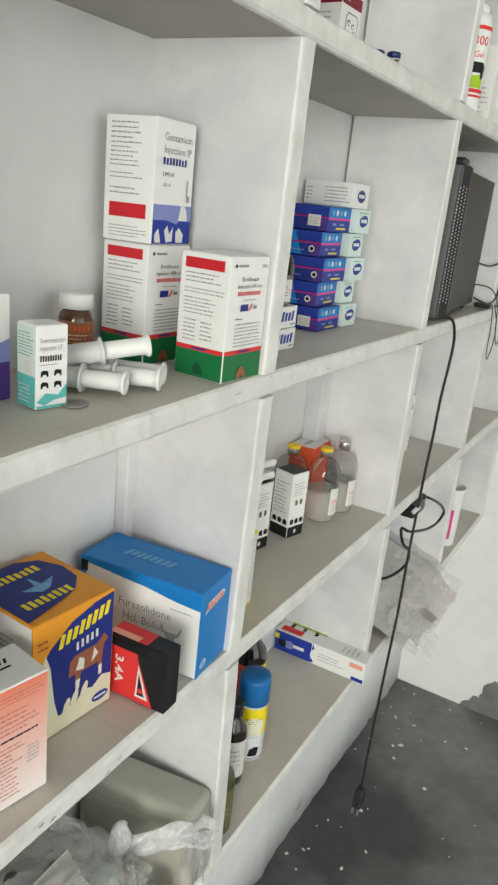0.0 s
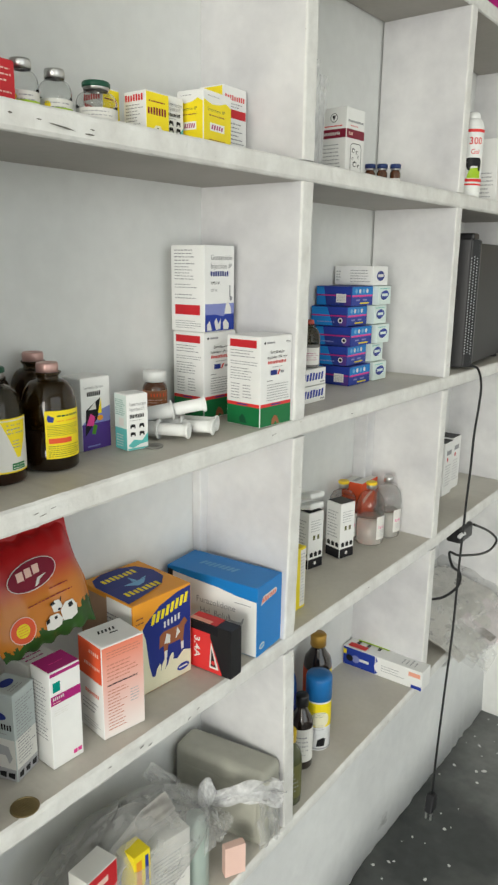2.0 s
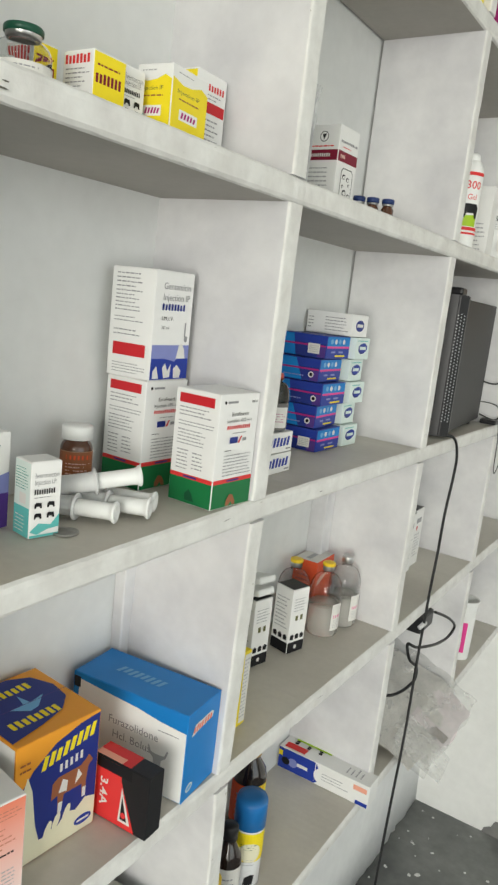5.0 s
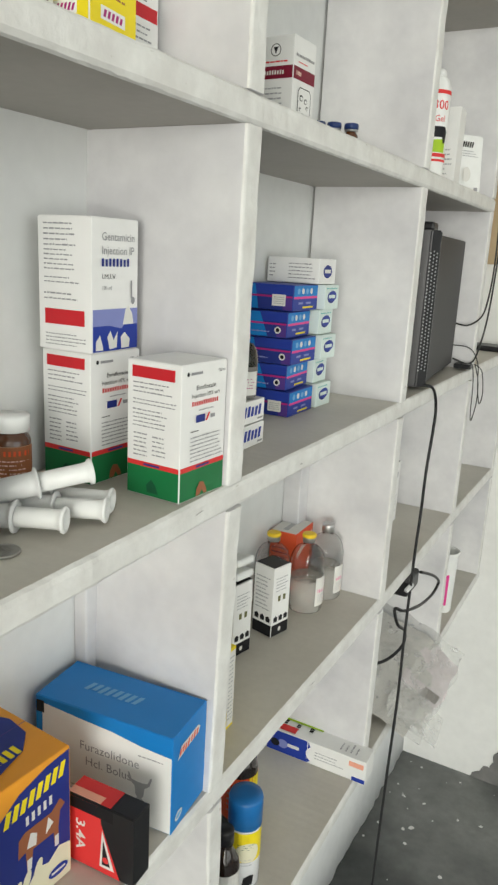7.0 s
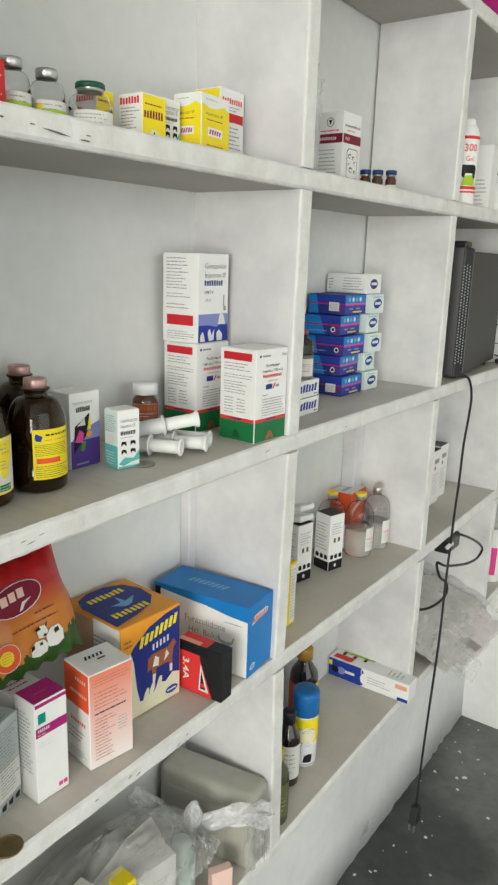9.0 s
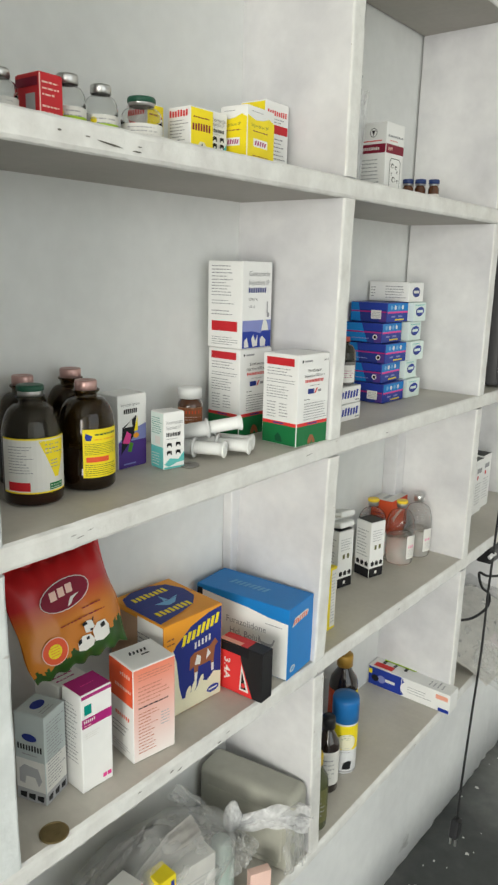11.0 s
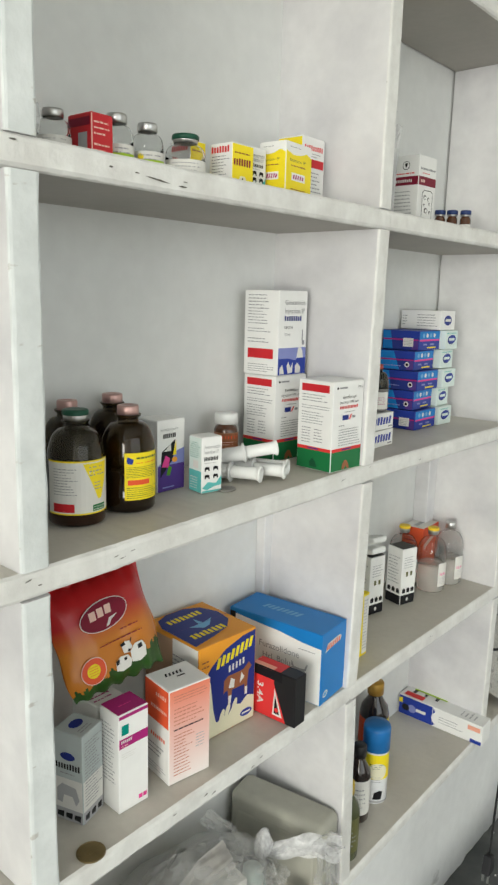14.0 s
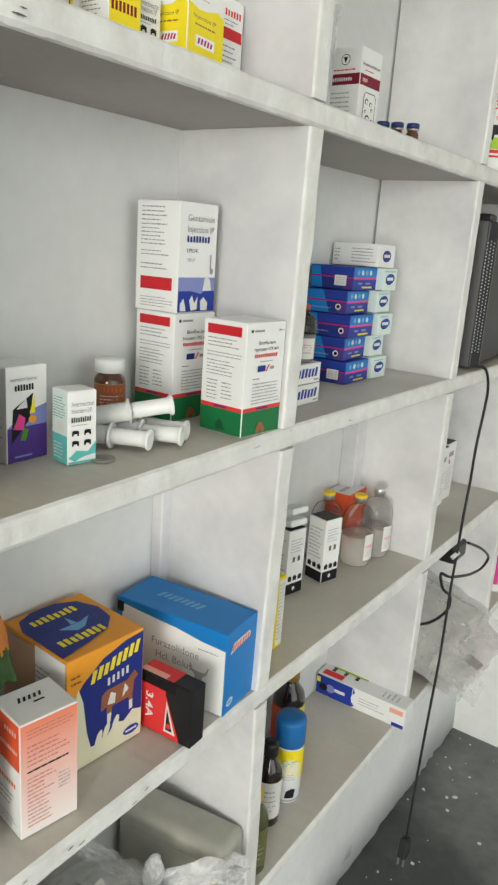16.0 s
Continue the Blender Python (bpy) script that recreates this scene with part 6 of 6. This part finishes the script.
# ---- top shelf ----
z4 = shelf_z(4, 0) + 0.0005
t, F, S, T = carton((-0.016, 1.315), 88, 0.13, 0.09, 0.20, z4, "yellow", "large yellow feed supplement carton on the top shelf")
p = Print(t)
p.rect(F, 0.001, 0.085, 0.128, 0.104, "white", "name_panel").rect(F, 0.020, 0.112, 0.110, 0.135, "offwhite", "name_panel").marks(F, 0.026, 0.116, 0.104, 0.131, 6, "black", weight=0.36, seed=351).lines(F, 0.006, 0.088, 0.060, 0.100, 2, "grey", seed=352).oval(F, 0.084, 0.096, 0.012, 0.010, "lavender", "printed_mark").poly(F, [(0.002, 0.050), (0.004, 0.070), (0.014, 0.074), (0.012, 0.060), (0.006, 0.050)], "black", "animal_shape").lines(F, 0.02, 0.02, 0.11, 0.07, 5, "olive", seed=353)
p.marks(S, 0.010, 0.12, 0.080, 0.14, 6, "darkgreen", seed=354)
t = thing("feed_pouch", pose(-0.045, 1.262, z4, 0, 0, 0), "orange feed pouch with a cow picture on the top shelf", "pouch")
bm = cuboid(-0.022, 0.022, -0.042, 0.042, 0, 0.17, 0.006, 3)
for q in bm.verts:
    q.co.x *= 1 - 0.6 * (q.co.z / 0.17)
part("foil_bag", bm, card("orange"), t)
p = Print(t)
Fp = lambda u, v, o: Vector((0.0222 * (1 - 0.6 * v / 0.17) + 0.001 + o, -0.042 + u, v))
p.rect(Fp, 0.001, 0.006, 0.018, 0.16, "white").rect(Fp, 0.018, 0.008, 0.083, 0.034, "lime").oval(Fp, 0.058, 0.062, 0.014, 0.022, "white", "animal_shape").oval(Fp, 0.064, 0.066, 0.005, 0.012, "black", "animal_shape").oval(Fp, 0.050, 0.075, 0.004, 0.004, "black", "animal_shape")
t, F, S, T = carton((-0.03, 1.175), 92, 0.036, 0.05, 0.14, z4, "lavender", "pale blue carton on the top shelf")
Print(t).lines(F, 0.004, 0.02, 0.032, 0.12, 10, "offwhite", seed=361)
t, F, S, T = carton((-0.016, 1.610), 90, 0.075, 0.06, 0.16, z4, "magenta", "magenta carton with white lettering on the top shelf")
p = Print(t)
p.marks(F, 0.012, 0.050, 0.040, 0.060, 3, "palepeach", seed=20).lines(F, 0.008, 0.066, 0.066, 0.110, 4, "palepeach", seed=362).rect(F, 0.001, 0.12, 0.010, 0.158, "lime")

# ---- computer on the second shelf, third bay ----
zc = z2(1.7)
wr, wl, h = 0.262, 0.128, 0.224
a96 = radians(95.5)
rv, lv = Vector((math.cos(a96), math.sin(a96), 0)), Vector((-math.sin(a96), math.cos(a96), 0))
pc = thing("desktop_computer", Matrix.Translation(Vector((-0.008, 1.592, zc)) + rv * wr / 2 + lv * wl / 2) @ Matrix.Rotation(a96 - math.pi / 2, 4, "Z"), "black desktop computer case with perforated front, on the shelf", "computer")
part("case_body", cuboid(-wl / 2, wl / 2, -wr / 2, wr / 2, 0.010, h + 0.008, 0.002, 2), case_grey, pc)
bz = bmesh.new()
prof = [(-wl / 2 - 0.003, -wr / 2), (wl / 2 + 0.001, -wr / 2), (wl / 2 + 0.002, -wr / 2 - 0.012), (wl / 2 - 0.010, -wr / 2 - 0.026), (0.0, -wr / 2 - 0.034), (-wl / 2 + 0.010, -wr / 2 - 0.026), (-wl / 2 - 0.003, -wr / 2 - 0.012)]
lo = [bz.verts.new((a, b, 0.004)) for a, b in prof]
hi = [bz.verts.new((a, b, h + 0.014)) for a, b in prof]
bz.faces.new(lo[::-1]), bz.faces.new(hi)
for k in range(7):
    j = (k + 1) % 7
    bz.faces.new((lo[k], lo[j], hi[j], hi[k]))
bmesh.ops.recalc_face_normals(bz, faces=bz.faces[:])
bmesh.ops.bevel(bz, geom=bz.edges[:], offset=0.002, segments=2, affect="EDGES")
bezel = part("front_bezel", bz, plastic_black, pc, "glossy black front panel")
bm = bmesh.new()
for r_ in range(34):
    for c_ in range(3):
        q = Vector((wl / 2 + 0.002 - 0.012 * (c_ + 0.8) / 3, -wr / 2 - 0.012 - 0.014 * (c_ + 0.8) / 3, 0.030 + r_ * 0.0053 + (0.0026 if c_ % 2 else 0)))
        n_v = Vector((0.014, -0.012, 0)).normalized()
        bmesh.ops.create_circle(bm, cap_ends=True, segments=7, radius=0.0014, matrix=Matrix.Translation(q + n_v * 0.0004) @ n_v.to_track_quat("Z", "Y").to_matrix().to_4x4())
tagged(part("vent_holes", bm, plain("vent_metal", (0.45, 0.46, 0.47), 0.3, 0.8), pc, "rows of small bright vent holes"), kind="stuff")
part("top_handle", cuboid(-0.02, 0.055, -wr / 2 - 0.020, -wr / 2 + 0.016, h + 0.013, h + 0.026, 0.004, 2), plastic_black, pc)
for fx, fy in ((0.045, -0.10), (0.045, 0.10), (-0.045, -0.10), (-0.045, 0.10)):
    part("foot", lathe([(0, 0), (0.009, 0), (0.010, 0.002), (0.009, 0.011), (0, 0.011)], 16), plastic_black, pc).location = (fx, fy, 0)

cord = plain("cord_black", (0.012, 0.012, 0.013), 0.45)
t = thing("extension_lead", pose(0.010, 1.60, zc), "long black extension lead hanging over the shelf edge, plug down", "lead")
o = Vector((0.010, 1.60, zc))
pts = [(-0.045, 1.585, zc + 0.010), (-0.012, 1.578, zc + 0.007), (0.006, 1.588, zc + 0.002), (0.010, 1.604, zc - 0.03), (0.010, 1.603, 0.93), (0.010, 1.590, 0.87), (0.010, 1.587, 0.80), (0.010, 1.580, 0.74), (0.0105, 1.575, 0.68), (0.013, 1.562, 0.60), (0.018, 1.545, 0.48), (0.021, 1.522, 0.36), (0.025, 1.497, 0.24), (0.028, 1.480, 0.135)]
part("cable", tube([Vector(q) - o for q in pts], 0.0024), cord, t, smooth=True)
bm = cuboid(-0.009, 0.009, -0.015, 0.015, -0.040, 0.0, 0.004, 2)
for q in bm.verts:
    q.co.y *= 0.55 if q.co.z > -0.015 else 1.0
plug = part("plug", bm, plastic_black, t, "three-pin black plug")
plug.location = Vector((0.028, 1.479, 0.137)) - o
for px_, py_ in ((0.0, 0.010), (0.005, -0.008), (-0.005, -0.008)):
    pin = part("pin", lathe([(0, -0.058), (0.0022, -0.057), (0.0024, -0.040), (0, -0.040)], 10), steel_cap, plug)
    pin.location = (px_, py_, 0)

t = thing("power_adapter", pose(-0.012, 1.62, 0.655), "black power adapter with looped cable tied under the shelf edge", "adapter")
o = Vector((-0.012, 1.62, 0.655))
part("adapter_body", cuboid(-0.016, 0.016, -0.035, 0.030, -0.012, 0.0205, 0.005, 2), plastic_black, t)
loop = [(0.008, 1.64, 0.672), (0.010, 1.70, 0.646), (0.008, 1.765, 0.614), (0.004, 1.81, 0.584), (0.0, 1.79, 0.568), (0.002, 1.72, 0.580), (0.006, 1.64, 0.604), (0.002, 1.58, 0.622), (-0.006, 1.555, 0.634), (0.0, 1.56, 0.605), (0.004, 1.595, 0.578), (0.002, 1.595, 0.548), (-0.02, 1.56, 0.528), (-0.06, 1.52, 0.53)]
part("cable", tube([Vector(q) - o for q in loop], 0.0027), cord, t, smooth=True)
part("tie", tube([(0.018, -0.055, 0.010), (0.022, -0.045, 0.016), (0.020, -0.030, 0.012)], 0.004), plain("tie_white", (0.6, 0.6, 0.6), 0.5), t)

wire = plain("wire_dark", (0.03, 0.03, 0.028), 0.5)
t = thing("thin_wires", pose(-0.02, 1.87, zc), "thin dark wires looping from the computer over the shelf edge", "wires")
o = Vector((-0.02, 1.87, zc))
for pts, rr in (([(-0.035, 1.850, 1.085), (-0.012, 1.862, 1.082), (0.006, 1.885, 1.10), (0.010, 1.905, 1.14), (0.012, 1.908, 1.20), (0.012, 1.900, 1.30), (0.014, 1.906, 1.45), (0.012, 1.915, 1.60), (0.010, 1.912, 1.70)], 0.0016),
                ([(-0.03, 1.845, 1.020), (0.000, 1.865, 1.012), (0.008, 1.895, 1.050), (0.012, 1.915, 1.12), (0.014, 1.922, 1.25), (0.012, 1.918, 1.40), (0.014, 1.928, 1.55), (0.012, 1.93, 1.72)], 0.0016),
                ([(-0.04, 1.840, 1.045), (-0.006, 1.866, 1.040), (0.008, 1.890, 1.010), (0.012, 1.90, 0.96), (0.012, 1.935, 0.925), (0.012, 1.955, 0.945), (0.010, 1.93, 0.99), (0.004, 1.885, 1.008)], 0.0010),
                ([(0.004, 1.870, 1.006), (0.009, 1.868, 0.97), (0.010, 1.872, 0.915), (0.010, 1.888, 0.900), (0.010, 1.915, 0.93), (0.009, 1.912, 0.97), (0.004, 1.892, 1.005)], 0.0010)):
    part("wire", tube([Vector(q) - o for q in pts], rr, 6), wire, t, smooth=True)
part("plug_head", cuboid(-0.006, 0.026, -0.030, -0.006, 0.003, 0.012, 0.002, 2), plastic_black, t)

# ---- first shelf, third bay ----
for k, yy in enumerate((1.682, 1.738)):
    t, F, S, T = carton((-0.082 - 0.006 * k, yy), 91, 0.048, 0.055, 0.118, z1(yy), "white", "white medicine carton with a dark top and small print", group="white cartons")
    p = Print(t)
    p.rect(T, 0.001, 0.001, 0.047, 0.054, "black", "printed_top").oval(F, 0.016, 0.080, 0.004, 0.005, "red", "brand_mark").lines(F, 0.006, 0.02, 0.040, 0.070, 8, "grey", seed=371 + k).rect(F, 0.010, 0.090, 0.036, 0.100, "midgrey", "brand_mark")
t = thing("syrup_bottle", pose(-0.128, 1.640, z1(1.64)), "brown bottle with a yellow cap at the back", "bottle", "syrup bottles")
part("bottle_body", lathe([(0, 0), (0.021, 0), (0.022, 0.003), (0.022, 0.11), (0.010, 0.135), (0.010, 0.15), (0, 0.15)], 24), black_glass, t, smooth=True)
part("screw_cap", lathe([(0.011, 0.143), (0.0125, 0.1435), (0.0125, 0.168), (0.011, 0.170), (0, 0.170)], 20), plain("cap_yellow", (0.6, 0.42, 0.03), 0.4), t, smooth=True)

# ---- lowest shelf, third and fourth bays ----
t = thing("plastic_bag", pose(-0.05, 1.74, z0(1.74)), "flattened clear plastic bag of leaflets drooping over the edge", "bag")


def crumpled(x0, x1, y0, y1, z_of, mat, name, seed, parent, o, amp=0.010):
    bm = bmesh.new()
    nx, ny_ = 26, 34
    g = []
    for i in range(nx + 1):
        row = []
        for j in range(ny_ + 1):
            x, y = x0 + (x1 - x0) * i / nx, y0 + (y1 - y0) * j / ny_
            x += 0.012 * noise.noise((y * 12, x * 5, seed))
            y += 0.016 * noise.noise((x * 12, y * 5, seed + 3))
            z = z_of(x, y) + amp * noise.noise((x * 22, y * 18, seed)) + amp * 0.4 * abs(noise.noise((x * 60, y * 50, seed)))
            row.append(bm.verts.new(Vector((x, y, z)) - o))
        g.append(row)
    for i in range(nx):
        for j in range(ny_):
            bm.faces.new((g[i][j], g[i + 1][j], g[i + 1][j + 1], g[i][j + 1]))
    return part(name, bm, mat, parent)


o = Vector((-0.05, 1.74, z0(1.74)))


def droop(lift):
    return lambda x, y: shelf_z(0, y) + lift + 0.045 * max(0.0, -x / 0.15) * (1 + max(0.0, 1 - abs(y - 1.64) / 0.10)) - (max(0.0, x + 0.01) ** 1.15) * 0.85


paper = plain("paper_print", (0.60, 0.58, 0.54), 0.6, vary=0.12)
crumpled(-0.135, 0.030, 1.560, 1.86, droop(0.016), paper, "leaflet", 1, t, o, 0.005)
crumpled(-0.02, 0.056, 1.66, 1.86, droop(0.016), plain("paper_pink", (0.74, 0.67, 0.68), 0.6, vary=0.12), "leaflet", 2, t, o, 0.004)
crumpled(-0.01, 0.050, 1.59, 1.67, droop(0.018), plain("paper_cream", (0.70, 0.68, 0.64), 0.6, vary=0.10), "leaflet", 8, t, o, 0.004)
crumpled(0.020, 0.046, 1.69, 1.72, droop(0.022), plain("paper_brown", (0.16, 0.12, 0.10), 0.6, vary=0.2), "leaflet", 3, t, o, 0.001)
crumpled(-0.145, 0.060, 1.550, 1.88, droop(0.030), polythene, "bag_film", 4, t, o, 0.010)
crumpled(-0.01, 0.080, 1.575, 1.66, droop(0.034), polythene, "bag_corner", 6, t, o, 0.010)
t = thing("cloth_roll", pose(-0.105, 1.52, z0(1.52)), "beige folded cloth pushed to the back", "cloth")
part("cloth_body", lathe([(0, 0), (0.034, 0.0), (0.040, 0.02), (0.038, 0.07), (0.028, 0.10), (0, 0.108)], 20), paint("cloth_beige", (0.45, 0.38, 0.25), 0.9, scale=30, bump=0.6), t, smooth=True)

t = thing("measuring_jug", pose(-0.034, 2.035, z0(2.035)), "tall white plastic jug with a magenta label", "jug")
r = 0.026
part("jug_body", lathe([(0, 0), (r * 0.85, 0), (r * 0.9, 0.003), (r, 0.135), (r * 1.12, 0.142), (r * 1.12, 0.146), (r * 0.96, 0.145), (r * 0.86, 0.01), (0, 0.008)], 28), plastic_white, t, smooth=True)
C = lambda u, v, oo: Vector(((r * (0.9 + 0.1 * v / 0.135) + 0.0004 + oo) * math.cos(facing(-0.03, 2.03) + u / r), (r * (0.9 + 0.1 * v / 0.135) + 0.0004 + oo) * math.sin(facing(-0.03, 2.03) + u / r), v))
Print(t, True).rect(C, -0.006, 0.020, 0.010, 0.095, "pink", "paper_label", 6)

# ---- end of the shelves ----
t = thing("flat_black_case", pose(-0.06, 2.245, z2(2.25)), "flat black case lying on the shelf by the end wall", "case")
part("case_body", cuboid(-0.060, 0.058, -0.035, 0.035, 0.0, 0.012, 0.003, 2), plastic_black, t)
t = thing("wooden_board", pose(0.10, END, 1.19), "tan wooden board fixed on the end wall", "board")
part("board_panel", cuboid(-0.25, 0.30, -0.020, -0.0005, 0.005, 0.498, 0.003, 2), paint("tan_wood", (0.50, 0.38, 0.23), 0.55, dark=(0.38, 0.27, 0.15), scale=5, fine=60), t)
t = thing("notice_board", pose(0.10, END, 1.70), "black notice board above the wooden board on the end wall", "board")
part("panel_body", cuboid(-0.25, 0.30, -0.030, -0.0005, 0.0, 0.55, 0.004, 2), plain("panel_black", (0.02, 0.02, 0.022), 0.5), t)

# ---- paint specks on the floor ----
rnd = random.Random(12)
bm = bmesh.new()
for k in range(100):
    y = rnd.uniform(0.4, 2.27)
    x = -0.130 + abs(rnd.gauss(0, 0.11)) + 0.004 if k < 78 else rnd.uniform(-0.1, 1.1)
    r = rnd.choice((0.0014, 0.0018, 0.0022, 0.003, 0.004, 0.006)) * rnd.uniform(0.7, 1.2) * (1.6 if k % 60 == 0 else 1)
    n = 7
    st, ang = rnd.uniform(0.6, 1.0), rnd.uniform(0, 6)
    ring = []
    for i in range(n):
        a = 2 * math.pi * i / n
        q = r * rnd.uniform(0.7, 1.2)
        ring.append((x + q * (math.cos(a) * math.cos(ang) - st * math.sin(a) * math.sin(ang)), y + q * (math.cos(a) * math.sin(ang) + st * math.sin(a) * math.cos(ang))))
    top = [bm.verts.new((a, b, FLOOR + 0.0012)) for a, b in ring]
    low = [bm.verts.new((x + (a - x) * 1.15, y + (b - y) * 1.15, FLOOR + 0.0001)) for a, b in ring]
    bm.faces.new(top)
    for i in range(n):
        j = (i + 1) % n
        bm.faces.new((low[i], low[j], top[j], top[i]))
tagged(part("paint_specks", bm, plain("speck_white", (0.62, 0.62, 0.60), 0.6), None), "small white paint specks spattered on the cement floor", "specks", kind="stuff")
